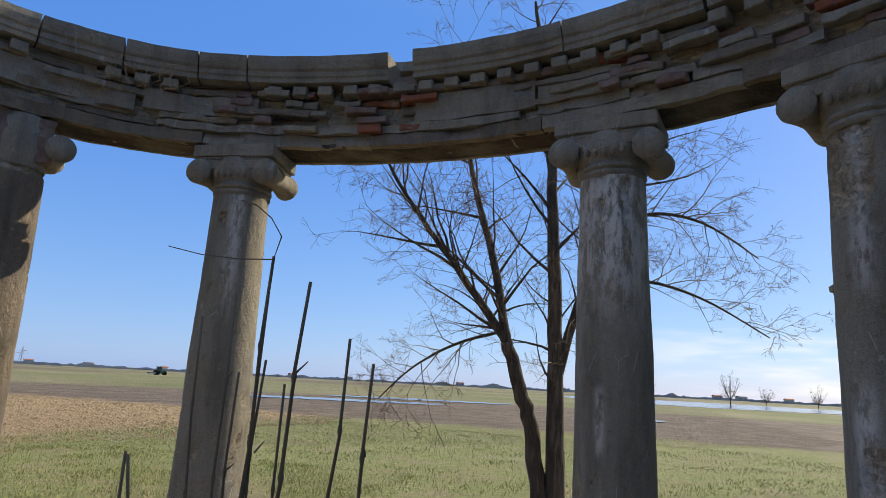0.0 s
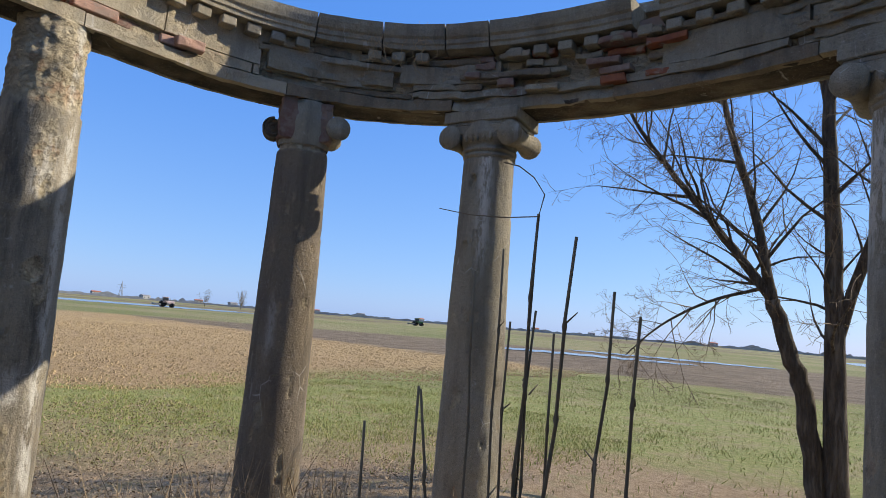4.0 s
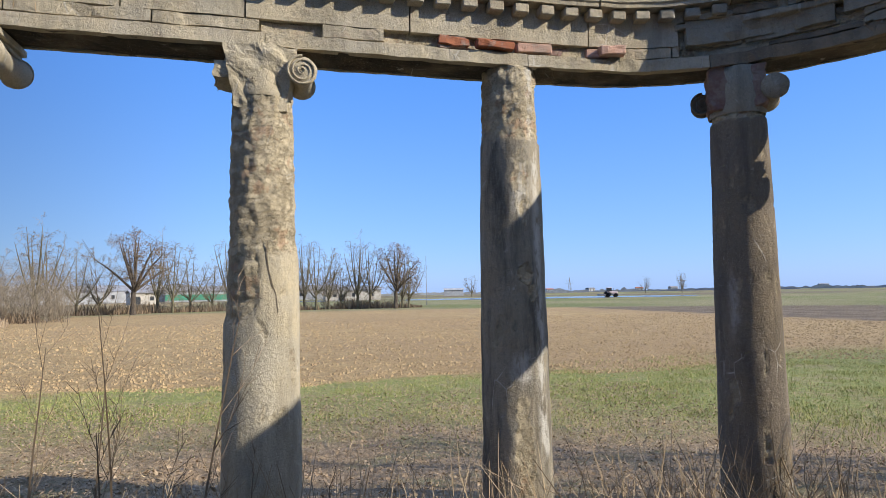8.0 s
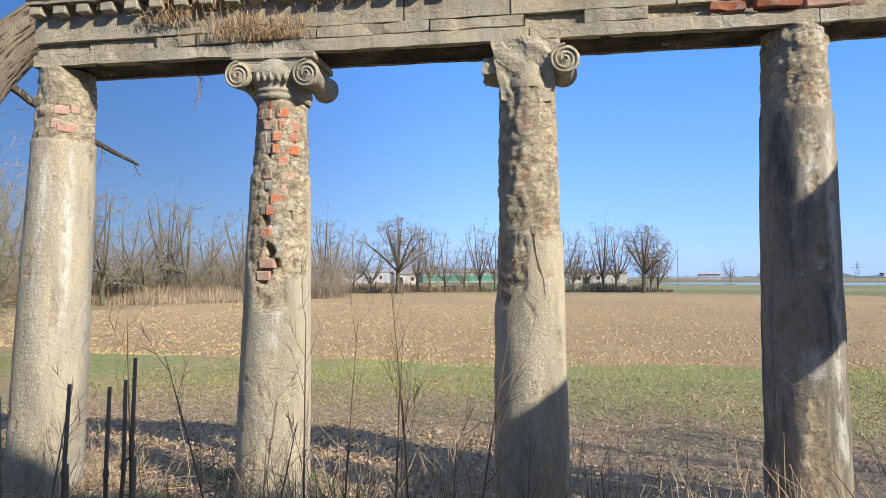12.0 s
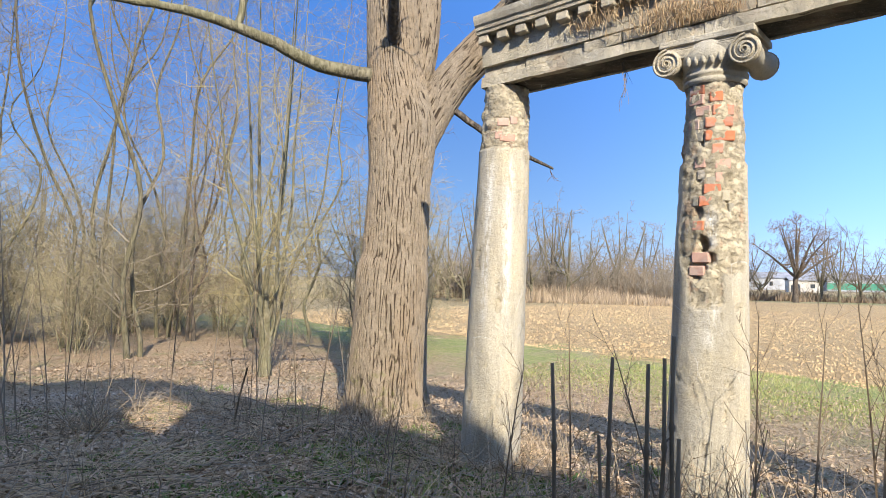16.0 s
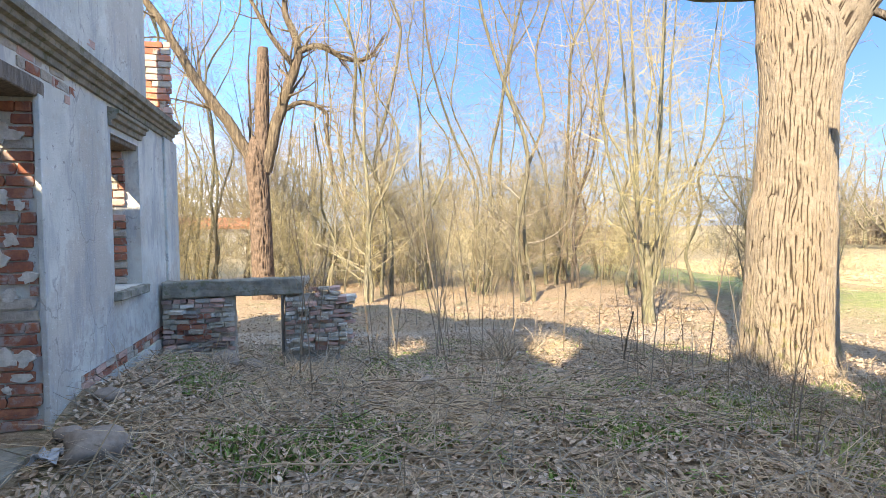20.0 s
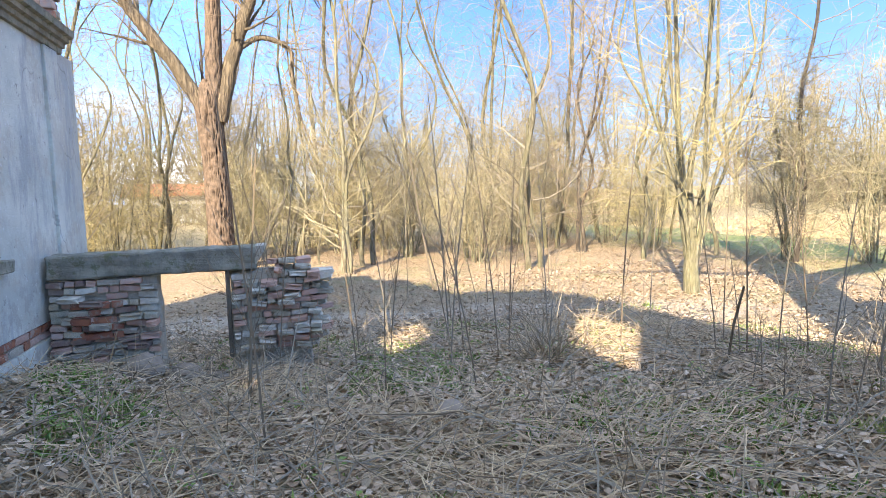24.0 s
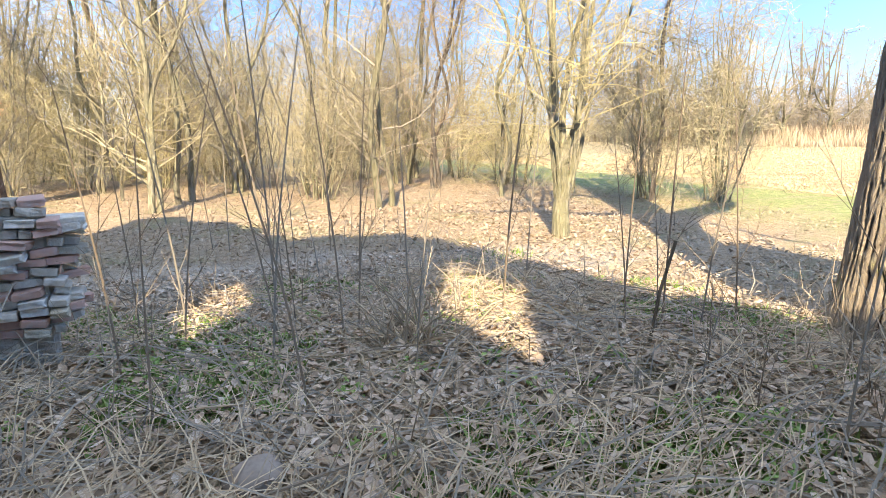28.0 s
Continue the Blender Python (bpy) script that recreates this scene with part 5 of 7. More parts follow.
def furrowed(name, parent, raw, seed, na=430, dz=0.024, deep=0.022, mat="bark_old", label="", grain=0.0085):
    """A thick stem with deep furrows between the plates of its bark, along (x, y, z, r) points."""
    pts = []
    for i in range(len(raw) - 1):
        a, b = raw[i], raw[i + 1]
        n = max(2, int(Vector((b[0] - a[0], b[1] - a[1], b[2] - a[2])).length / dz))
        p0, p1, p2, p3 = (Vector(raw[min(max(i + k, 0), len(raw) - 1)][:3]) for k in (-1, 0, 1, 2))
        for t in range(n):
            u = t / n
            pts.append((0.5 * ((2 * p1) + (p2 - p0) * u + (2 * p0 - 5 * p1 + 4 * p2 - p3) * u * u + (3 * p1 - p0 - 3 * p2 + p3) * u ** 3), a[3] + (b[3] - a[3]) * u))
    pts.append((Vector(raw[-1][:3]), raw[-1][3]))
    side = Vector((1, 0, 0))
    lines = max(14, int(raw[1][3] / grain))
    v, wear, length = [], [], 0.0
    for i, (p, r) in enumerate(pts):
        d = (pts[min(i + 1, len(pts) - 1)][0] - pts[max(i - 1, 0)][0]).normalized()
        side = (side - d * side.dot(d)).normalized()
        up = d.cross(side)
        length += dz
        for k in range(na):
            a = 2 * math.pi * k / na
            ca, sa = math.cos(a), math.sin(a)
            u = k * lines / na + 0.75 * noise.noise(Vector((ca * 3, sa * 3, length * 1.6 + seed))) + 0.55 * noise.noise(Vector((ca * 9, sa * 9, length * 4.5 + seed)))
            u2 = k * lines * 0.6 / na + 1.5 * noise.noise(Vector((ca * 4, sa * 4, length * 3.0 + seed + 40)))
            c1 = smooth01(-0.25, 0.05, noise.noise(Vector((math.floor(u) % lines * 3.7, length * 6.5, seed)))) * (1 - smooth01(0.03, 0.20, abs(u - math.floor(u) - 0.5)))
            c2 = smooth01(-0.1, 0.15, noise.noise(Vector((math.floor(u2) * 5.3, length * 8.0, seed + 7)))) * (1 - smooth01(0.02, 0.12, abs(u2 - math.floor(u2) - 0.5)))
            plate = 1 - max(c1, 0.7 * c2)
            fine_r = noise.noise(Vector((ca * r * 90, sa * r * 90, length * 14 + seed)))
            lobes = 0.07 * r * math.cos(5 * a + seed) * smooth01(1.2, 0.0, length) + 0.03 * r * fbm((ca * 1.3, sa * 1.3, length * 0.8 + seed), 2)
            rr = r + lobes + deep * (plate - 0.75) + 0.006 * fine_r
            q = p + (side * ca + up * sa) * rr
            v.append((q.x, q.y, q.z))
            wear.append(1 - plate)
    n = len(pts)
    f = [(i * na + k, i * na + (k + 1) % na, (i + 1) * na + (k + 1) % na, (i + 1) * na + k) for i in range(n - 1) for k in range(na)]
    f.append(tuple((n - 1) * na + k for k in range(na)))
    me = mesh_of(name, v, f, mat, True)
    wear_attr(me, wear)
    return child(name, me, parent, label)


def limb(parent, seed, raw, count=0, first=0.3, length=1.0, level=1, bark="bark_dark", twig="twig_brown", name="limb", label="", spread=0.75, bend=0.18, lift=0.02):
    """One branch of a tree as a part, its twigs under it."""
    g = Grower(seed, 0.005, spread, bend, lift)
    g.stem(raw, count, first, length, level)
    ob = child(name, (g.wood if g.wood.v else g.crown).mesh(name, bark, True), parent, label)
    if g.wood.v and g.crown.v:
        tagged(child("twig", g.crown.mesh("twig", twig), ob, "fine bare twigs"), kind="stuff")
    return ob


# old thick tree beside the colonnade's end
AX, AY = -4.26, -6.25
ag = thing("old_tree", "huge old tree with deeply furrowed grey-brown bark", "tree", stand(AX, AY))
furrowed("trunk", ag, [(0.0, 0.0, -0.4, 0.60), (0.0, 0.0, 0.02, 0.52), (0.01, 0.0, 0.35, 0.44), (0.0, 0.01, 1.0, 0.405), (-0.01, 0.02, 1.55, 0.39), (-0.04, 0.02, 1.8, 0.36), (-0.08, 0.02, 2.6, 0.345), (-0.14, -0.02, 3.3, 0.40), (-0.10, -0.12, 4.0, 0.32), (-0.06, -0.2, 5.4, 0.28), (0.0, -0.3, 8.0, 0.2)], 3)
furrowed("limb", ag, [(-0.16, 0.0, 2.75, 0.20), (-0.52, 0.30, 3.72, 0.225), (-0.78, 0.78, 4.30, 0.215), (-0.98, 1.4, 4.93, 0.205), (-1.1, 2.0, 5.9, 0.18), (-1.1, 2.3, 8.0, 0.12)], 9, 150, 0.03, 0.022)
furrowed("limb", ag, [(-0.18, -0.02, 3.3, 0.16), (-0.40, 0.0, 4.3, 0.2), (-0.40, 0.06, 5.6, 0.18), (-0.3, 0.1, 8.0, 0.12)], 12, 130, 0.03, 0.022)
limb(ag, 5, [(0.15, -0.18, 3.84, 0.085), (0.75, -0.42, 3.86, 0.075), (1.3, -0.65, 4.06, 0.062), (1.9, -0.90, 4.20, 0.05), (2.55, -1.17, 4.22, 0.036), (3.1, -1.42, 4.20, 0.018)], bark="bark_pale", name="dead_branch", label="pale bark-stripped dead branch")
limb(ag, 51, [(1.55, -0.75, 4.14, 0.04), (1.5, -0.76, 4.45, 0.035), (1.7, -0.9, 4.9, 0.025), (1.8, -1.0, 5.6, 0.015)], 3, 0.4, 0.8, 1, "bark_pale", name="dead_branch", label="pale bark-stripped dead branch")
limb(ag, 52, [(0.1, 0.1, 4.2, 0.08), (0.5, 0.55, 4.55, 0.05), (0.9, 1.2, 5.0, 0.03), (1.1, 1.6, 5.5, 0.015)], 7, 0.3, 0.9, 1)
limb(ag, 53, [(-0.1, -0.3, 4.9, 0.08), (0.7, -0.9, 5.7, 0.06), (1.6, -1.6, 6.6, 0.03)], 9, 0.3, 1.2, 2)
limb(ag, 54, [(-0.85, 1.0, 4.4, 0.05), (-0.5, 1.5, 4.8, 0.04), (0.0, 2.1, 5.3, 0.02)], 6, 0.2, 0.7, 1)
limb(ag, 55, [(-0.55, 0.45, 3.45, 0.04), (-0.75, 0.85, 3.12, 0.034), (-0.9, 1.2, 2.9, 0.025), (-1.05, 1.45, 2.75, 0.012)], 2, 0.5, 0.4, 1)
limb(ag, 56, [(-0.78, 0.82, 3.1, 0.028), (-0.72, 0.84, 2.75, 0.024), (-0.66, 0.8, 2.35, 0.02), (-0.72, 0.9, 2.05, 0.014), (-0.85, 1.0, 1.98, 0.008)])
for i in range(7):
    a = 0.9 * i
    limb(ag, 60 + i, [(0, 0, 5.2 + 0.3 * i, 0.07), (math.cos(a) * 1.2, math.sin(a) * 1.2, 6.3 + 0.3 * i, 0.04), (math.cos(a) * 2.6, math.sin(a) * 2.6, 7.6 + 0.3 * i, 0.015)], 8, 0.3, 1.2, 2)

# leaning many-stemmed tree outside the bow
tx, ty = -1.8, 11.9
g = Grower(11, 0.0048, 0.8, 0.15, -0.012, slim=0.016)
b = lambda *pts: [(x - tx, y - ty, z + 0.42, r) for x, y, z, r in pts]
g.stem(b((-1.84, 11.9, -1.3, 0.18), (-2.1, 11.85, 0.6, 0.145), (-2.34, 11.77, 1.5, 0.135), (-2.6, 11.7, 2.4, 0.12)), 2, 0.5, 1.6, 2)
g.stem(b((-2.6, 11.7, 2.4, 0.09), (-3.1, 11.6, 3.1, 0.08), (-3.78, 11.4, 4.04, 0.065), (-4.4, 11.2, 4.9, 0.05), (-4.9, 10.95, 5.7, 0.035), (-5.4, 10.8, 6.8, 0.015)), 33, 0.05, 2.1, 3)
g.stem(b((-2.6, 11.7, 2.4, 0.09), (-2.75, 11.65, 3.2, 0.085), (-2.94, 11.63, 4.14, 0.075), (-3.37, 11.5, 5.74, 0.055), (-3.6, 11.4, 7.4, 0.03), (-3.7, 11.4, 8.8, 0.012)), 28, 0.1, 2.2, 3)
g.stem(b((-1.7, 11.9, -1.3, 0.21), (-1.68, 11.9, 1.2, 0.16), (-1.72, 11.86, 3.6, 0.13), (-1.8, 11.86, 5.9, 0.10), (-2.0, 11.8, 8.0, 0.07), (-2.2, 11.8, 9.8, 0.03)), 28, 0.2, 2.3, 3)
g.stem(b((-1.75, 11.9, 1.4, 0.10), (-1.2, 11.9, 3.4, 0.085), (-0.7, 11.9, 4.8, 0.075), (-0.3, 11.9, 6.2, 0.06), (-0.1, 11.9, 8.2, 0.03)), 26, 0.2, 2.2, 3)
g.stem(b((-0.75, 11.9, 4.6, 0.04), (0.1, 11.8, 4.9, 0.035), (1.0, 11.8, 4.7, 0.025), (1.9, 11.75, 4.0, 0.012)), 21, 0.1, 1.4, 3)
g.stem(b((-1.2, 11.9, 3.2, 0.04), (-0.2, 11.8, 3.6, 0.035), (0.9, 11.8, 3.3, 0.022), (2.0, 11.75, 2.6, 0.01)), 16, 0.1, 1.4, 3)
g.stem(b((-2.7, 11.7, 2.6, 0.035), (-3.6, 11.5, 2.3, 0.028), (-4.4, 11.3, 1.8, 0.02), (-5.0, 11.2, 1.2, 0.01)), 16, 0.1, 1.4, 3)
lean_tree = g.done("leaning_tree", "bare many-stemmed tree leaning over the lawn", (-1.21, 8.98, 0.05), "bark_dark", "twig_brown")
lean_tree.scale = (0.76, 0.76, 0.76)

# storm-broken tree beyond the low wall
sx, sy = 1.72, -18.0
gz = ground_z(sx, sy)
bt = thing("broken_tree", "storm-broken tree with a splintered stub and gnarled limbs", "tree", (sx, sy, gz))
furrowed("trunk", bt, [(0.0, 0, -0.3, 0.36), (0.02, 0, 0.5, 0.28), (0.05, 0, 2.4, 0.25), (0.12, 0, 3.7, 0.27), (0.1, 0, 4.3, 0.1)], 21, 90, 0.05, 0.07, "bark_brown_old", grain=0.008)
furrowed("broken_stub", bt, [(0.0, 0, 3.3, 0.2), (-0.05, 0, 4.6, 0.17), (-0.1, 0, 5.9, 0.155), (-0.12, 0, 6.65, 0.12)], 23, 60, 0.06, 0.05, "bark_brown_old", label="splintered dead stub", grain=0.006)
for i, (raw, cnt, ln) in enumerate([
    ([(0.15, 0, 3.5, 0.22), (0.7, 0, 4.5, 0.19), (1.6, 0, 5.8, 0.16), (2.5, 0, 7.4, 0.13), (3.6, 0, 9.0, 0.09), (4.5, 0, 10.5, 0.04)], 14, 1.6),
    ([(-0.1, 0, 3.4, 0.23), (-0.4, 0, 4.6, 0.2), (-0.75, 0, 5.7, 0.18), (-1.05, 0, 6.6, 0.15), (-0.7, 0, 7.8, 0.1), (-1.0, 0, 9.4, 0.05)], 14, 1.6),
    ([(-1.05, 0, 6.6, 0.12), (-1.6, 0, 6.75, 0.11), (-2.3, 0, 6.45, 0.09), (-2.9, 0, 6.5, 0.07), (-3.4, 0, 7.2, 0.03)], 9, 1.2),
    ([(-0.6, 0, 5.0, 0.09), (-1.1, 0, 5.25, 0.08), (-1.7, 0, 5.0, 0.07), (-1.75, 0, 4.4, 0.05), (-1.9, 0, 3.4, 0.03), (-2.2, 0, 2.6, 0.015)], 9, 1.0),
    ([(-0.9, 0, 6.2, 0.1), (-0.2, 0, 7.2, 0.08), (0.3, 0, 8.4, 0.05), (0.2, 0, 10, 0.02)], 10, 1.4)]):
    raw = [(x, y, z, r * 0.78) for x, y, z, r in raw]
    limb(bt, 220 + i, raw, cnt + 8, 0.25, ln, 2, "bark_brown", lift=0.04)

# pale many-stemmed tree by the path
g = Grower(31, 0.0042, 1.0, 0.2, 0.02, slim=0.006)
g.stem([(0, 0, -0.3, 0.14), (0.0, 0.0, 0.4, 0.105), (0.02, 0.02, 1.0, 0.09), (0.02, 0.02, 1.25, 0.05), (0.02, 0.02, 1.4, 0.01)], 0)
q = random.Random(32)
for i, (dx, dy, r) in enumerate([(-0.75, -0.25, 0.05), (-0.3, 0.15, 0.06), (0.2, -0.15, 0.064), (0.65, 0.2, 0.052), (1.25, 0.1, 0.042), (-1.35, 0.15, 0.038), (0.1, 0.75, 0.042)]):
    k = lambda a: dx * a + q.gauss(0, 0.05), lambda a: dy * a + q.gauss(0, 0.05)
    g.stem([(dx * 0.05, dy * 0.05, 0.4, r * 0.85), (k[0](0.16), k[1](0.16), 1.0, r * 0.8), (k[0](0.3), k[1](0.3), 1.9, r * 0.7), (k[0](0.62), k[1](0.62), 3.1, r * 0.52), (k[0](0.85), k[1](0.85), 4.4, r * 0.4), (dx, dy, 5.6, r * 0.28), (dx * 1.2, dy * 1.2, 7.6, r * 0.1)], 24, 0.24, 1.5, 2)
g.done("pale_tree", "pale many-stemmed bare tree lit by the sun", stand(-5.45, -11.0), "bark_pale", "twig_yellow")


def copse_tree(i):
    q = random.Random(300 + i)
    g = Grower(100 + i, 0.0052, 1.0, 0.26, 0.03, 0.022, 7, 2, 0.0062)
    for _ in range(q.choice((1, 1, 2, 2))):
        a, ln = q.uniform(0, 6.28), q.uniform(0.3, 2.0)
        h, r = q.uniform(8.0, 15.5), q.uniform(0.03, 0.06)
        x, y = math.cos(a) * ln, math.sin(a) * ln
        raw = [(x * 0.08, y * 0.08, -0.3, r * 1.3), (x * 0.12, y * 0.12, 0.3, r * 1.1)]
        for u in (0.12, 0.24, 0.36, 0.5, 0.64, 0.8):
            w = 0.10 + 0.22 * u
            raw.append((x * u + q.gauss(0, w), y * u + q.gauss(0, w), h * u, r * (1 - u * 0.85)))
        raw.append((x, y, h, r * 0.1))
        g.stem(raw, 40, 0.14, 1.9, 2, 0.55, 4)
        # a fork part of the way up
        u = q.choice((3, 4, 5))
        fx, fy, fz, fr = raw[u]
        b = q.uniform(0, 6.28)
        g.stem([(fx, fy, fz, fr * 0.75), (fx + math.cos(b) * 0.5, fy + math.sin(b) * 0.5, fz + 1.1, fr * 0.6), (fx + math.cos(b) * 0.8, fy + math.sin(b) * 0.8, fz + 2.6, fr * 0.4), (fx + math.cos(b) * 1.2, fy + math.sin(b) * 1.2, fz + 4.4, fr * 0.1)], 18, 0.2, 1.4, 2, 0.6, 3)
    return g.done("copse_tree", "slim bare tree of the copse with pale twigs", (0, 0, -50), ("bark_pale", "bark_grey", "bark_dark")[i % 3], ("twig_pale", "twig_grey", "twig_brown")[i % 3], "trees of the copse")


def copse_shrub(i):
    q = random.Random(500 + i)
    g = Grower(400 + i, 0.0042, 1.0, 0.26, 0.02, 0.014, 5, 1, 0.012)
    for _ in range(12):
        a, ln = q.uniform(0, 6.28), q.uniform(0.4, 1.9)
        h = q.uniform(1.4, 4.8)
        x, y = math.cos(a) * ln, math.sin(a) * ln
        g.stem([(x * 0.15, y * 0.15, -0.1, 0.017), (x * 0.3 + q.gauss(0, 0.1), y * 0.3 + q.gauss(0, 0.1), h * 0.35, 0.013), (x * 0.6 + q.gauss(0, 0.12), y * 0.6 + q.gauss(0, 0.12), h * 0.7, 0.009), (x, y, h, 0.003)], 18, 0.1, 1.1, 2, 0.6, 3)
    t = g.done("shrub", "tangled leafless shrub with yellowish twigs", (0, 0, -50), "bark_pale", "twig_yellow" if i % 2 else "twig_pale", "shrubs of the copse")
    t["category"] = "shrub"
    return t


def clear_of(x, y, taken, gap):
    return all(math.hypot(x - a, y - b) > gap for a, b in taken)


def in_copse(x, y):
    """The strip of wood behind the path, with a gap towards the field."""
    return y < -14.3 - 0.15 * x * (x > 0) and y > -27 and not (x < -10 - (y + 15) * 0.15) and not (-0.5 < x < 4.6 and y > -19.5)


tree_kinds = [copse_tree(i) for i in range(7)]
shrub_kinds = [copse_shrub(i) for i in range(5)]
q = random.Random(77)
taken = [(sx, sy), (-5.45, -11.0)]
hand = [(-0.8, -16.0), (-1.5, -17.2), (-6.7, -17.2), (-7.4, -15.2), (4.9, -24.5), (-9.3, -13.2), (-0.2, -20.0), (-2.6, -18.6), (-5.2, -21.0)]
made = 0
for n in range(4000):
    if made >= 62:
        break
    x, y = hand[made] if made < len(hand) else (q.uniform(-17, 17), q.uniform(-27, -14.3))
    if made >= len(hand) and not (in_copse(x, y) and clear_of(x, y, taken, 0.9)):
        continue
    taken.append((x, y))
    m4 = pose(*stand(x, y), q.uniform(-3, 3), q.uniform(-3, 3), q.uniform(0, 360))
    k = tree_kinds[made % 7]
    if made < 7:
        k.matrix_basis = m4
    else:
        copy_thing(k, m4)
    made += 1
made = 0
for n in range(4000):
    if made >= 46:
        break
    x, y = q.uniform(-16, 15), q.uniform(-33, -15.5)
    if q.random() > smooth01(-16.5, -23.0, y) + 0.14 or not in_copse(x, max(y, -30.5)) or not clear_of(x, y, taken[-60:], 0.5):
        continue
    m4 = pose(*stand(x, y), 0, 0, q.uniform(0, 360))
    k = shrub_kinds[made % 5]
    if made < 5:
        k.matrix_basis = m4
    else:
        copy_thing(k, m4)
    made += 1
for x, y in [(-9.6, -13.4), (-10.4, -12.4)]:
    copy_thing(shrub_kinds[int(abs(x) * 7) % 5], pose(*stand(x, y), 0, 0, x * 50))


# ---- near plants and litter ----
def knot_stalk(x, y, top, lean=(0.0, 0.0), r=0.0062, seed=0, broken=False, mat="stalk"):
    """A dead jointed stalk standing on the terrace."""
    q = random.Random(seed)
    z0 = ground_z(x, y)
    t = thing("dead_stalk", "dead dark jointed plant stalk" if not broken else "broken dead plant stalk", "plant", (x, y, z0), 0, "dead stalks")
    h = top - z0
    n = max(5, int(h / 0.17))
    pts, rad = [], []
    for i in range(n + 1):
        u = i / n
        p = Vector((lean[0] * u * h + q.gauss(0, 0.003), lean[1] * u * h + q.gauss(0, 0.003), -0.04 + (h + 0.04) * u))
        rr = r * (1 - 0.45 * u)
        for dz, k in ((-0.012, 1.0), (0.0, 1.55), (0.012, 1.0)):
            if 0 < i < n:
                pts.append(p + Vector((0, 0, dz)))
                rad.append(rr * k)
            elif dz == 0:
                pts.append(p)
                rad.append(rr)
    s = Soup()
    s.tube(pts, rad, 7)
    for i in range(2, n):
        if q.random() < 0.5:
            p = Vector((lean[0] * (i / n) * h, lean[1] * (i / n) * h, h * i / n))
            a = q.uniform(0, 6.28)
            ln = q.uniform(0.008, 0.03)
            s.tube([p, p + Vector((math.cos(a) * ln, math.sin(a) * ln, ln * 0.9))], [r * 0.45, r * 0.2], 4)
    child("stem", s.mesh("stem", mat, True), t)
    return t


for i, (x, y, top, lx, ly) in enumerate([(-0.653, 0.808, 1.777, 0.02, 0.013), (-0.587, 0.735, 1.716, 0.049, 0.028), (-0.572, 0.918, 1.625, 0.049, 0.024), (-0.479, 0.887, 1.574, 0.042, 0.018), (-0.818, 0.935, 1.662, -0.013, -0.01), (-0.739, 0.93, 1.716, -0.013, -0.009), (-0.696, 0.899, 1.545, -0.01, -0.007), (-0.657, 0.806, 1.571, 0.031, 0.02), (-0.591, 0.847, 1.527, 0.008, 0.005), (-0.513, 0.891, 1.296, 0.017, 0.008)]):
    knot_stalk(x, y, top, (lx, ly), 0.0058 if i < 4 else 0.0046, i, mat="stalk" if i not in (4, 5) else "twig_grey")
for i, (x, y, top, lx, ly) in enumerate([(-0.919, 0.852, 1.376, -0.006, -0.006), (-0.785, 0.971, 1.37, -0.101, -0.09), (-0.986, 0.789, 1.287, -0.017, -0.018)]):
    knot_stalk(x, y, top, (lx, ly), 0.006, 20 + i, True, "twig_grey")
for i, (x, y, top, lx, ly) in enumerate([(-0.899, -1.741, 1.277, 0.02, -0.02), (-0.920, -1.665, 1.298, -0.01, 0.012), (-0.960, -1.610, 1.286, -0.012, 0.02), (-0.978, -1.562, 1.349, -0.01, 0.018), (-0.965, -1.584, 1.301, -0.015, 0.025), (-1.064, -1.698, 1.097, 0.03, -0.04), (-0.935, -1.57, 1.14, -0.03, 0.05)]):
    knot_stalk(x, y, top, (lx, ly), 0.0075, 40 + i)

# a thin bramble cane arching across a column
s = Soup()
s.tube([(-1.078, 1.045, 1.855), (-0.919, 0.983, 1.817), (-0.761, 0.915, 1.79), (-0.617, 0.831, 1.77), (-0.624, 0.862, 1.825), (-0.661, 0.874, 1.869), (-0.712, 0.888, 1.904), (-0.769, 0.909, 1.924)], [0.0016] * 8, 4)
s.tube([(-0.617, 0.831, 1.77), (-0.629, 0.832, 1.2), (-0.653, 0.818, -0.02)], [0.0018, 0.0025, 0.003], 4)
cane = thing("bramble_cane", "thin bare bramble cane arching in the air", "plant", (0, 0, 0))
child("cane", s.mesh("cane", "stalk"), cane)


def sapling(x, y, h, seed, mat="twig_grey", r=0.006, side=4, lean=0.12):
    """A thin bare whip with a few side shoots."""
    g = Grower(seed, 0.0018, 0.5, 0.1, 0.05, 0.05)
    q = random.Random(seed)
    lx, ly = q.gauss(0, lean) * h, q.gauss(0, lean) * h
    g.stem([(0, 0, -0.06, r), (lx * 0.3, ly * 0.3, h * 0.4, r * 0.8), (lx, ly, h, r * 0.25)], side, 0.3, h * 0.32, 1)
    t = thing("sapling", "thin leafless sapling standing in dead leaves", "plant", stand(x, y), 0, "saplings")
    child("stem", g.crown.mesh("stem", mat), t)
    return t


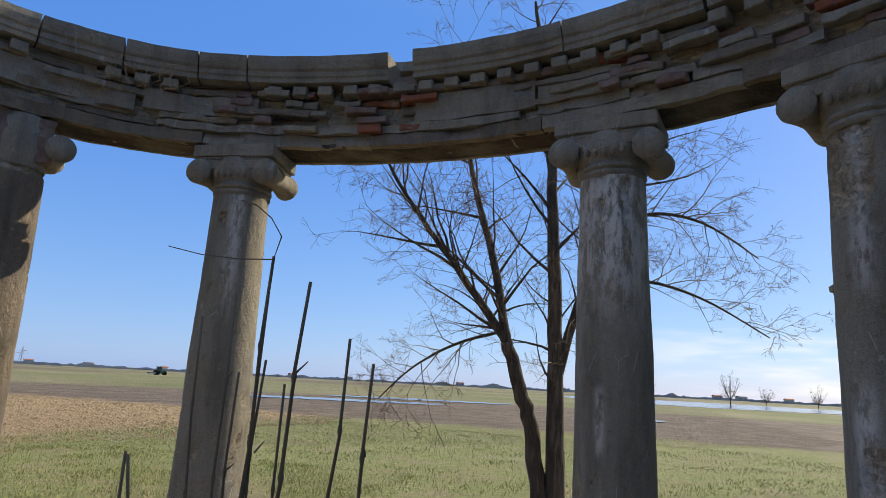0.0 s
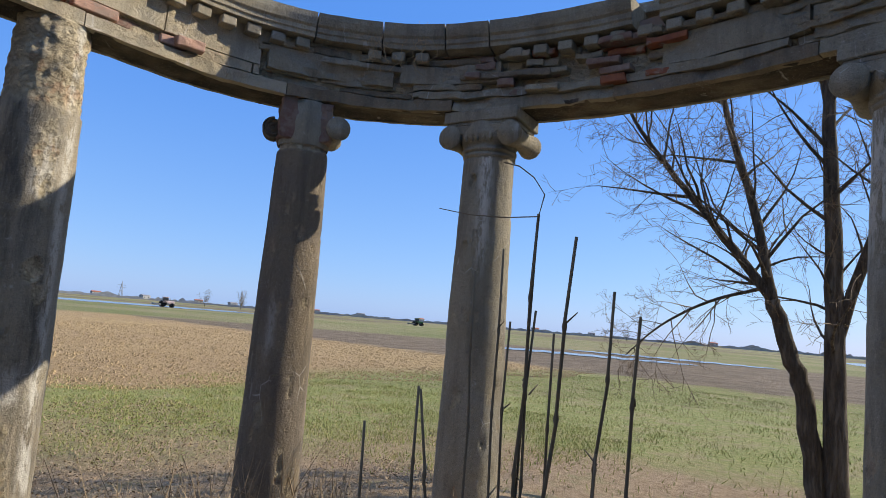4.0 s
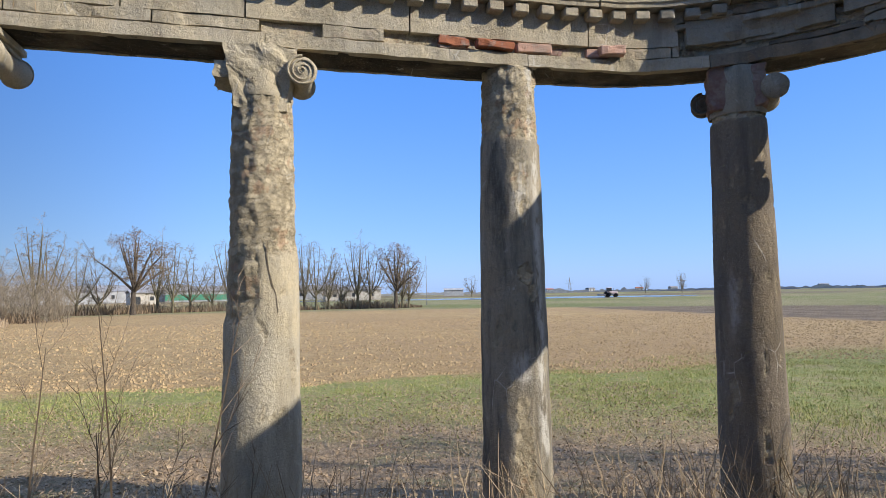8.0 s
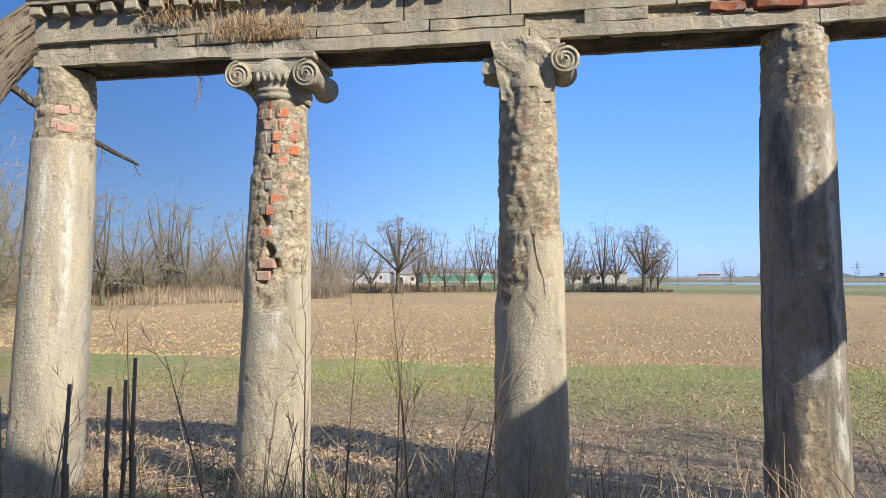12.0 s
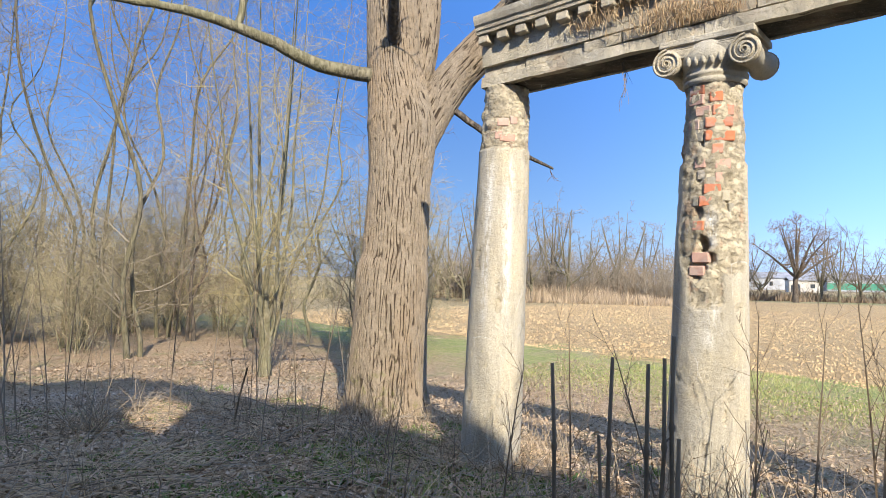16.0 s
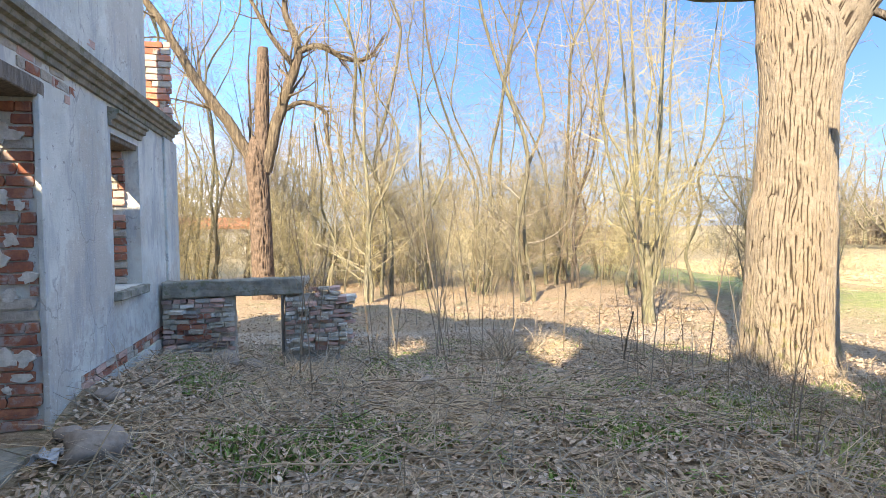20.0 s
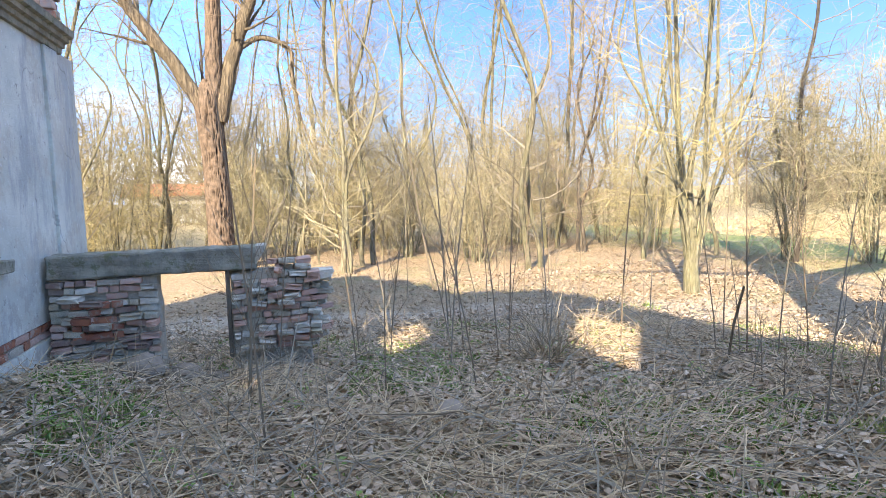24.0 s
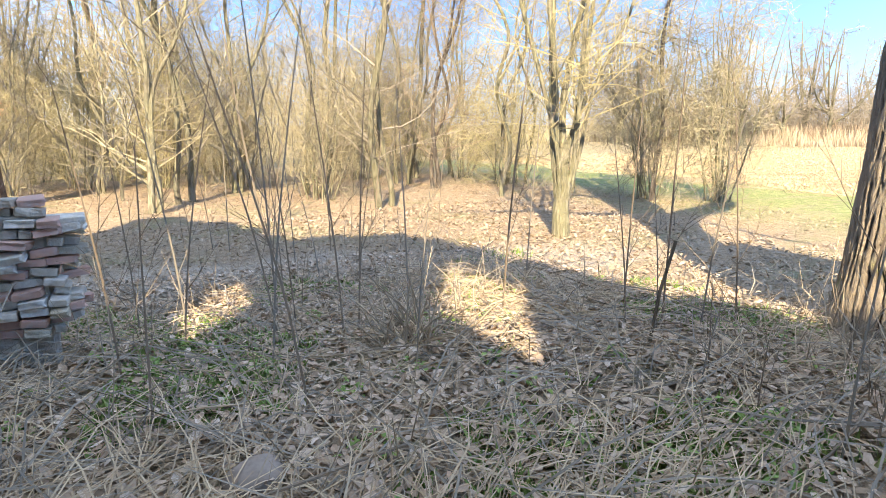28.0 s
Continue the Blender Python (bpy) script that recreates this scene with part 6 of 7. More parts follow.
for i, (x, y, h) in enumerate([(-2.83, -1.05, 1.42), (-3.0, -1.5, 1.2), (-2.6, -1.3, 1.0), (-2.9, -1.75, 1.3), (-2.4, -1.1, 0.8), (-2.7, -0.8, 0.75), (-3.1, -2.05, 1.35), (-2.2, -1.5, 0.7), (-2.5, -2.2, 1.15), (-2.95, -0.4, 0.6), (-3.9, -1.65, 1.6), (-2.3, -1.9, 0.9), (-3.05, -3.1, 1.3), (-2.75, -3.4, 0.9)]):
    sapling(x, y, h, 60 + i, "twig_brown", 0.008, 7)
q = random.Random(21)
whips = [(-1.25, -9.1, 2.9), (-1.6, -8.3, 1.9), (-0.2, -8.0, 1.5), (-0.6, -8.8, 1.8), (-1.1, -8.4, 2.0), (-1.4, -8.0, 1.9), (-2.2, -8.8, 1.9), (-2.6, -8.1, 2.2), (-3.2, -7.2, 1.8), (-3.3, -7.0, 1.5), (-3.0, -7.3, 1.2), (-3.5, -6.9, 1.4), (0.6, -7.2, 1.2), (-0.9, -7.0, 1.6)]
for i in range(32):
    whips.append((q.uniform(-4.2, 0.6), q.uniform(-12.5, -5.6), q.uniform(0.6, 2.2)))
for i in range(16):
    whips.append((q.uniform(-3.6, -2.3), q.uniform(-6.5, -3.6), q.uniform(0.3, 0.9)))
for i, (x, y, h) in enumerate(whips):
    sapling(x, y, h, 100 + i, "twig_brown" if i % 3 else "twig_grey", 0.004 + 0.002 * h, 4 + i % 3)
# a stiff cut stick and a slim leaning sapling
t = thing("stick", "stiff bare stick leaning in dead leaves", "stick", stand(-2.78, -6.92))
s = Soup()
s.tube([(0.02, 0.02, -0.05), (-0.04, 0.03, 0.33), (-0.10, 0.06, 0.61)], [0.010, 0.010, 0.009], 7)
child("wood", s.mesh("wood", "bark_brown"), t)
g = Grower(93, 0.003, 0.6, 0.12, 0.05, 0.05, slim=0.009)
g.stem([(0, 0, -0.06, 0.022), (0.12, 0.0, 0.7, 0.019), (0.24, 0.0, 1.5, 0.015), (0.36, 0.0, 2.55, 0.009), (0.44, 0.0, 3.3, 0.004)], 9, 0.3, 0.9, 1)
t = thing("leaning_sapling", "dark slim bare sapling leaning over the path", "plant", stand(-2.05, -13.15))
child("stem", g.crown.mesh("stem", "stalk"), t)
# tuft of broken straw stalks on the mound
t = thing("straw_tuft", "tuft of broken pale straw stalks", "dry grass", stand(-1.75, -7.7))
s = Soup()
bent = Soup()
for i in range(84):
    a, ln = q.uniform(0, 6.28), q.uniform(0.25, 0.75)
    el = q.uniform(0.2, 1.2)
    o = Vector((q.gauss(0, 0.14), q.gauss(0, 0.10), 0))
    d = Vector((math.cos(a) * math.cos(el), math.sin(a) * math.cos(el), math.sin(el)))
    (s if el > 0.6 else bent).tube([o, o + d * ln * 0.6, o + d * ln + Vector((0, 0, -0.1 * ln))], [0.005, 0.004, 0.002], 4)
child("stalks", s.mesh("stalks", "straw_brown"), t, "upright brown stalks")
child("bent_straw", bent.mesh("bent_straw", "straw"), t, "pale bent straw")


def scatter(n, x0, x1, y0, y1, seed, keep=None):
    q = random.Random(seed)
    out = []
    while len(out) < n:
        x, y = q.uniform(x0, x1), q.uniform(y0, y1)
        if keep is None or q.random() < keep(x, y):
            out.append((x, y))
    return out, q


def off_house(x, y):
    return 0.0 if x > 2.12 or (abs(y - LY) < 0.16 and x > 0) else 1.0


def leaf_field(name, n, box, seed, mat, size, label, keep):
    pts, q = scatter(n, *box, seed, keep)
    s = Soup()
    for x, y in pts:
        z = ground_z(x, y) + q.uniform(0.008, 0.045)
        a, ln, w = q.uniform(0, 6.28), size * q.uniform(0.6, 1.3), size * q.uniform(0.4, 0.7)
        ca, sa = math.cos(a), math.sin(a)
        t1, t2, cup = q.gauss(0, 0.35), q.gauss(0, 0.35), q.uniform(-0.1, 0.5)
        loc = [(-0.5, 0, 0), (-0.25, -0.42, cup), (0.18, -0.5, cup * 0.8), (0.5, q.uniform(-0.15, 0.15), 0.1), (0.2, 0.46, cup), (-0.22, 0.4, cup * 0.7)]
        vs = [(x + (u * ln) * ca - (v * w) * sa, y + (u * ln) * sa + (v * w) * ca, z + c * w + u * ln * t1 + v * w * t2) for u, v, c in loc]
        n0 = s.n
        s.v += vs
        s.f += [(n0, n0 + 1, n0 + 2, n0 + 3), (n0, n0 + 3, n0 + 4, n0 + 5)]
        s.n += 6
    return tagged(new(name, s.mesh(name, mat)), label, "leaves", kind="stuff")


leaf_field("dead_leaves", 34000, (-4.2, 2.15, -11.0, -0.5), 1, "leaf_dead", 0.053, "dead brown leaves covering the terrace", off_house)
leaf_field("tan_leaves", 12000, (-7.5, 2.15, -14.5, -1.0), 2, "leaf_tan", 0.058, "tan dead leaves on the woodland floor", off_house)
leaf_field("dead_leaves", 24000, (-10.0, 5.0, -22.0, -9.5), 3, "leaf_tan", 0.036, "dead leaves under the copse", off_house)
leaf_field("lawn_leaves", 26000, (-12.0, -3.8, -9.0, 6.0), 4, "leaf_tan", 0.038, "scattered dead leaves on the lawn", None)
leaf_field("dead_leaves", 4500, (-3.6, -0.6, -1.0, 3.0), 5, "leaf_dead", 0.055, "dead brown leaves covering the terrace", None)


def straw_field(name, n, box, seed, mat, length, label, lift, keep, r=0.0022):
    pts, q = scatter(n, *box, seed, keep)
    s = Soup()
    for x, y in pts:
        a, ln = q.gauss(3.5 * fbm((x * 0.5, y * 0.5, seed), 2), 0.75) + (3.14 if q.random() < 0.5 else 0), length * q.uniform(0.3, 1.3)
        el = abs(q.gauss(0, lift))
        z = ground_z(x, y) + q.uniform(0.005, 0.04)
        d = Vector((math.cos(a) * math.cos(el), math.sin(a) * math.cos(el), math.sin(el)))
        p = Vector((x, y, z))
        k = Vector((q.gauss(0, 0.08), q.gauss(0, 0.08), q.uniform(-0.05, 0.12))) * ln
        side = d.cross(Vector((q.gauss(0, 0.5), q.gauss(0, 0.5), 1))).normalized() * r * 1.3
        mid, end = p + d * ln * 0.5 + k, p + d * ln
        n0 = s.n
        s.v += [tuple(p - side), tuple(p + side), tuple(mid + side * 0.9), tuple(mid - side * 0.9), tuple(end + side * 0.35), tuple(end - side * 0.35)]
        s.f += [(n0, n0 + 1, n0 + 2, n0 + 3), (n0 + 3, n0 + 2, n0 + 4, n0 + 5)]
        s.n += 6
    return tagged(new(name, s.mesh(name, mat)), label, "dry grass", kind="stuff")


def straw_keep(x, y):
    return off_house(x, y) * (0.12 + 0.88 * smooth01(-0.05, 0.28, fbm((x * 0.8, y * 0.8, 3.0), 3)))


straw_field("straw_litter", 12500, (-4.0, 2.1, -10.0, -0.8), 6, "straw", 0.5, "flattened pale straw and dry stems", 0.15, straw_keep, 0.0022)
straw_field("twig_litter", 4200, (-4.2, 2.1, -10.5, -0.8), 7, "twig_grey", 0.7, "fallen grey twigs on the ground", 0.17, off_house, 0.0034)
straw_field("dry_stems", 1500, (-3.9, 1.4, -10.5, -2.5), 8, "straw_brown", 0.6, "upright dry grass stems", 0.85, off_house, 0.0018)
straw_field("dry_grass", 4200, (-3.6, -1.8, -2.6, 2.8), 9, "straw_brown", 0.55, "dry brown grass below the columns", 1.25, None, 0.0026)
straw_field("dry_grass", 1500, (-4.6, -2.9, -6.8, -3.3), 10, "straw_brown", 0.36, "dry pale grass round the tree foot", 1.0, None, 0.0017)
straw_field("lawn_straw", 6000, (-13.5, -4.2, -9.0, 9.0), 11, "straw", 0.11, "short dry blades in the lawn", 0.6, None, 0.003)


def blade_field(name, n, box, seed, mat, height, width, label, keep, clump=0.0):
    pts, q = scatter(n, *box, seed, keep)
    s = Soup()
    for x, y in pts:
        for _ in range(4 if clump else 1):
            xx_, yy_ = x + q.gauss(0, clump), y + q.gauss(0, clump)
            z = ground_z(xx_, yy_)
            a, h = q.uniform(0, 6.28), height * q.uniform(0.5, 1.3)
            wx, wy = math.cos(a) * width, math.sin(a) * width
            lx, ly = q.gauss(0, 0.5) * h, q.gauss(0, 0.5) * h
            s.face((xx_ - wx, yy_ - wy, z - 0.005), (xx_ + wx, yy_ + wy, z - 0.005), (xx_ + lx, yy_ + ly, z + h))
    return tagged(new(name, s.mesh(name, mat)), label, "grass", kind="stuff")


def lawn_keep(x, y):
    return min(1.0, smooth01(-7.4, -11.2, x - 1.6 * smooth01(1.0, 5.0, y)) + smooth01(4.5, 8.0, y)) * (0.25 + 0.75 * smooth01(-0.15, 0.2, fbm((x * 0.5, y * 0.5, 2.0), 3)))


blade_field("lawn_grass", 46000, (-14.0, -4.5, -9.0, 13.0), 12, "green", 0.05, 0.006, "short green lawn grass", lawn_keep)
blade_field("lawn_grass", 24000, (-16.0, 6.0, 4.5, 27.0), 13, "green", 0.06, 0.010, "short green lawn grass", lawn_keep)


def patch_keep(x, y):
    return off_house(x, y) * smooth01(0.02, 0.3, fbm((x * 0.9, y * 0.9, 7.0), 3))


blade_field("ground_herbs", 6500, (-4.4, 2.0, -10.5, -1.0), 14, "moss", 0.055, 0.016, "low green weeds among dead leaves", patch_keep, 0.025)
blade_field("field_grass", 220, (-3.4, -2.4, -5.6, -3.4), 15, "green", 0.09, 0.012, "green grass at the column's foot", None, 0.03)

# leafy rosettes of nettles and dead-nettles
pts, q = scatter(230, -4.2, 2.0, -9.5, -1.2, 17, lambda x, y: off_house(x, y) * (0.15 + 0.85 * smooth01(0.0, 0.3, fbm((x * 0.9, y * 0.9, 7.0), 3))))
s = Soup()
for x, y in pts:
    rad = q.uniform(0.05, 0.15)
    for _ in range(26):
        a, d = q.uniform(0, 6.28), rad * math.sqrt(q.random())
        px_, py_ = x + math.cos(a) * d, y + math.sin(a) * d
        z = ground_z(px_, py_) + q.uniform(0.02, 0.09) * (1.3 - d / rad)
        w, ln, dip = q.uniform(0.008, 0.016), q.uniform(0.025, 0.05), q.uniform(-0.02, 0.008)
        u, v = (math.cos(a), math.sin(a)), (-math.sin(a), math.cos(a))
        s.face((px_, py_, z), (px_ + u[0] * ln * 0.45 + v[0] * w, py_ + u[1] * ln * 0.45 + v[1] * w, z + 0.006), (px_ + u[0] * ln, py_ + u[1] * ln, z + dip), (px_ + u[0] * ln * 0.45 - v[0] * w, py_ + u[1] * ln * 0.45 - v[1] * w, z + 0.006))
tagged(new("nettle_rosettes", s.mesh("nettle_rosettes", "moss")), "low green nettle rosettes among dead leaves", "weeds", kind="stuff")

# clods of the ploughed field
pts, q = scatter(34000, 0, 1, -30, 30, 16)
s = Soup()
for u, y in pts:
    x = -13.9 - 0.6 * math.sin(y * 0.7) - 34.0 * u ** 2.2
    z = ground_z(x, y)
    r = q.uniform(0.018, 0.055) * (1 + 0.6 * u)
    n0 = s.n
    for dx, dy, dz in ((1, 0, 0), (0, 1, 0), (-1, 0, 0), (0, -1, 0), (0, 0, 0.9)):
        e = q.uniform(0.6, 1.3) * r
        s.v.append((x + dx * e, y + dy * e, z - 0.01 + dz * e))
    s.f += [(n0, n0 + 1, n0 + 4), (n0 + 1, n0 + 2, n0 + 4), (n0 + 2, n0 + 3, n0 + 4), (n0 + 3, n0, n0 + 4)]
    s.n += 5
mm = Mat("clod_soil", 0.97)
mm.color(mm.mix(mm.island(), (0.50, 0.35, 0.18), (0.30, 0.205, 0.11)))
M["clod"] = mm.m
tagged(new("clods", s.mesh("clods", "clod")), "broken clods of ploughed soil", "soil", kind="stuff")

# dry grass growing on the entablature, and threads hanging from it
def ledge_grass(s0, out, z, n, h, seed, spread=0.12, hang=0.5):
    x, y = offset(s0, out)
    t = thing("ledge_grass", "dry straw-coloured grass tuft growing on the ledge", "dry grass", (x, y, z), along(s0)[2], "grass tufts on the ledge")
    q = random.Random(seed)
    s = Soup()
    for _ in range(n):
        o = Vector((q.gauss(0, spread), q.uniform(-0.03, 0.05), 0))
        dx, dy = q.gauss(0, 0.35), -abs(q.gauss(0.3, 0.3))
        ln = h * q.uniform(0.5, 1.3)
        dn = q.uniform(-1.2, 0.9) * hang
        s.tube([o, o + Vector((dx * 0.4, dy * 0.5, 0.5)) * ln, o + Vector((dx, dy, 0.45 + dn)) * ln], [0.0022, 0.0018, 0.0008], 3, False)
    child("blades", s.mesh("blades", "straw"), t)


for i, (s0, z, n, h) in enumerate([(0.42, 3.36, 70, 0.14), (1.0, 3.24, 60, 0.12), (1.28, 3.32, 110, 0.16), (1.12, 3.26, 80, 0.14), (1.55, 3.20, 90, 0.13), (1.75, 3.17, 90, 0.14), (1.62, 3.09, 120, 0.15), (1.85, 3.10, 110, 0.13), (2.2, 3.30, 40, 0.12), (1.4, 3.12, 50, 0.2)]):
    ledge_grass(s0, 0.0, z, n, h, 30 + i)
for i, (s0, z) in enumerate([(7.0, 3.5), (7.35, 3.5)]):
    x, y = offset(s0, -0.1)
    t = thing("root_threads", "pale dead root threads hanging from the cornice", "plant", (x, y, z), along(s0)[2])
    q = random.Random(90 + i)
    s = Soup()
    for _ in range(7):
        p = Vector((q.gauss(0, 0.05), 0, 0.04))
        pts = [p.copy()]
        for k in range(6):
            p = p + Vector((q.gauss(0, 0.03), q.gauss(-0.004, 0.008), -q.uniform(0.01, 0.06)))
            pts.append(p.copy())
        s.tube(pts, [0.0022] * 7, 3, False)
        s.tube([Vector((q.gauss(0, 0.05), 0, 0.03)), Vector((q.gauss(0, 0.06), 0, 0.03 + q.uniform(0.05, 0.15)))], [0.002, 0.001], 3, False)
    child("threads", s.mesh("threads", "straw"), t)
x, y = offset(1.15, 0.12)
t = thing("hanging_roots", "dark dead rootlets hanging under the beam", "plant", (x, y, 3.0))
g = Grower(71, 0.0015, 0.6, 0.25, -0.15, 0.05)
for k in range(4):
    g.stem([(0, 0, 0.02, 0.003), (0.02 * k - 0.02, 0.03, -0.12, 0.002), (0.05 * k - 0.05, 0.05 * (k - 1), -0.28, 0.001)], 3, 0.3, 0.12, 0)
child("roots", g.crown.mesh("roots", "stalk"), t)
# stones lying in the litter
for i, (x, y, r) in enumerate([(-0.57, -6.5, 0.10), (1.76, -5.05, 0.20), (2.0, -5.3, 0.09), (1.95, -5.95, 0.10), (1.8, -6.4, 0.08), (0.9, -8.35, 0.09)]):
    st = thing("fieldstone", "grey rubble stone half sunk in dead leaves", "stone", stand(x, y, r * 0.25), i * 40)
    bm = bmesh.new()
    bmesh.ops.create_icosphere(bm, subdivisions=3, radius=r)
    for v in bm.verts:
        v.co *= 1 + 0.35 * fbm(v.co * 7 + Vector((i * 5, 0, 0)), 3)
        v.co.z *= 0.6
    part("stone", bm, "fieldstone", st, smooth=True)

# long dead plant stems lying over the litter
q = random.Random(88)
for i in range(120):
    x, y = q.uniform(-3.2, 1.7), q.uniform(-8.6, -2.6)
    ln, a = q.uniform(0.45, 1.25), q.gauss(0.4, 0.9)
    t = thing("fallen_reed", "long pale dead plant stem lying on dead leaves", "dry reed", stand(x, y), math.degrees(a), "fallen reeds on the ground")
    s = Soup()
    pts, z0 = [], ground_z(x, y)
    for k in range(6):
        u = k / 5 - 0.5
        dx, dy = u * ln, 0.05 * ln * math.sin(u * 5 + i)
        wx_, wy_ = x + dx * math.cos(a) - dy * math.sin(a), y + dx * math.sin(a) + dy * math.cos(a)
        pts.append((dx, dy, ground_z(wx_, wy_) - z0 + 0.035 + 0.05 * q.random() * (i % 3 == 0) + 0.10 * (u + 0.5) * (i % 4 == 0)))
    r = q.uniform(0.0035, 0.007)
    s.tube(pts, [r, r * 0.95, r * 0.9, r * 0.8, r * 0.65, r * 0.4], 5)
    child("stem", s.mesh("stem", "straw" if i % 3 else "twig_brown"), t)
# pale canes leaning up out of the litter beside the house
for x, y, dx, dy, h in [(1.70, -4.47, -0.24, -0.08, 0.47), (1.28, -6.21, -0.2, 0.05, 0.42), (1.45, -7.2, -0.15, 0.1, 0.5)]:
    t = thing("dry_cane", "pale dry cane leaning out of the litter", "plant stem", stand(x, y))
    s = Soup()
    s.tube([(-dx * 0.1, -dy * 0.1, -0.03), (dx * 0.45, dy * 0.45, h * 0.5), (dx, dy, h)], [0.006, 0.005, 0.003], 5)
    child("stem", s.mesh("stem", "straw"), t)
# crumpled scrap of white foil by the doorstep
bm = bmesh.new()
bmesh.ops.create_grid(bm, x_segments=9, y_segments=9, size=0.09)
for v in bm.verts:
    v.co.z = 0.05 + 0.06 * fbm(v.co * 14, 3)
    v.co.x *= 0.8 + 0.3 * fbm(v.co * 9 + Vector((3, 0, 0)), 2)
bmesh.ops.solidify(bm, geom=bm.faces[:], thickness=0.002)
sc = thing("foil_scrap", "crumpled scrap of white plastic foil on dead leaves", "litter", stand(2.02, -4.98))
part("foil", bm, "white_wall", sc)


# ---- the distance ----
def bearing(deg, dist, z=None):
    a = radians(deg)
    x, y = math.cos(a) * dist, math.sin(a) * dist
    return (x, y, ground_z(x, y) if z is None else z)


def far_tree(i, h, wide, bark="bark_dark", twig="twig_brown"):
    """A round-headed bare field tree."""
    q = random.Random(900 + i)
    g = Grower(900 + i, 0.015, 0.95, 0.26, -0.02, 0.05, 8, 1)
    r = h * 0.027
    g.stem([(0, 0, -0.4, r * 1.3), (0.05, 0, h * 0.18, r), (0.1, 0.1, h * 0.34, r * 0.9)], 0)
    for k in range(10):
        a = k * 2.4 + q.uniform(-0.3, 0.3)
        th = radians(12 + 78 * (k + 0.5) / 10)
        w = wide * math.cos(th) * q.uniform(0.85, 1.05)
        up = math.sin(th) * q.uniform(0.92, 1.05)
        g.stem([(0.1, 0.1, h * 0.27, r * 0.6), (math.cos(a) * w * 0.5, math.sin(a) * w * 0.5, h * (0.33 + 0.30 * up), r * 0.40), (math.cos(a) * w * 0.85, math.sin(a) * w * 0.85, h * (0.36 + 0.47 * up), r * 0.22), (math.cos(a) * w, math.sin(a) * w, h * (0.36 + 0.58 * up), r * 0.08)], 13, 0.12, h * 0.2, 3)
    return g.done("field_tree", "bare round-headed tree at the field's far edge", (0, 0, -80), bark, twig, "trees along the field")


def row_tree(i, h):
    q = random.Random(950 + i)
    g = Grower(950 + i, 0.014, 0.95, 0.24, -0.01, 0.05, 6, 1)
    g.stem([(0, 0, -0.4, h * 0.022), (q.gauss(0, 0.1), 0, h * 0.15, h * 0.019), (q.gauss(0, 0.2), q.gauss(0, 0.2), h * 0.3, h * 0.016)], 0)
    for k in range(7):
        a = k * 2.4 + q.uniform(-0.3, 0.3)
        th = radians(q.uniform(25, 88))
        w, up = h * 0.46 * math.cos(th), 0.42 + 0.58 * math.sin(th)
        g.stem([(0, 0, h * q.uniform(0.12, 0.28), h * 0.011), (math.cos(a) * w * 0.5, math.sin(a) * w * 0.5, h * 0.5 * up, h * 0.008), (math.cos(a) * w, math.sin(a) * w, h * up, h * 0.002)], 11, 0.15, h * 0.2, 2, 0.6, 3)
    return g.done("row_tree", "slim bare tree in the far hedgerow", (0, 0, -80), "bark_grey", "twig_grey", "trees along the field")


oaks = [far_tree(1, 9.2, 4.4), far_tree(2, 10.2, 5.6)]
oaks[0].matrix_basis = pose(*bearing(173.2, 87), 0, 0, 40)
oaks[1].matrix_basis = pose(*bearing(-164.6, 81), 0, 0, 10)
rows = [row_tree(i, 7.0 + i) for i in range(4)]
q = random.Random(15)
spots = [(172.0, 90), (172.6, 88), (175.5, 92), (176.7, 90), (178.2, 92), (179.3, 90), (-179.6, 88), (-178.6, 92), (-177.0, 90), (-175.4, 92), (-173.6, 90), (-172.2, 93), (-170.8, 90), (-169.0, 92), (-167.6, 88), (-166.4, 90), (-162.2, 88), (-160.6, 86), (-158.6, 84), (-157.8, 80), (-156.2, 82), (-154.6, 78), (-152.8, 76), (-151.0, 74), (-149.6, 66), (-148.0, 70), (-146.2, 62), (-144.6, 64), (-142.8, 56), (-141.4, 60), (-139.8, 54), (-138.2, 58), (-136.6, 52), (-135.2, 56), (-133.0, 54), (-131.0, 58)]
for i, (a, d) in enumerate(spots):
    m4 = pose(*bearing(a, d), 0, 0, q.uniform(0, 360))
    if i < 4:
        rows[i].matrix_basis = m4
    else:
        copy_thing(rows[i % 4], m4)
# wood edges beyond the copse
n = 0
while n < 44:
    a, d = q.uniform(-133, -40), q.uniform(56, 95)
    far = copy_thing(rows[n % 4], pose(*bearing(a, d), 0, 0, q.uniform(0, 360)))
    far.scale = (1.35, 1.35, q.uniform(1.2, 1.9))
    n += 1


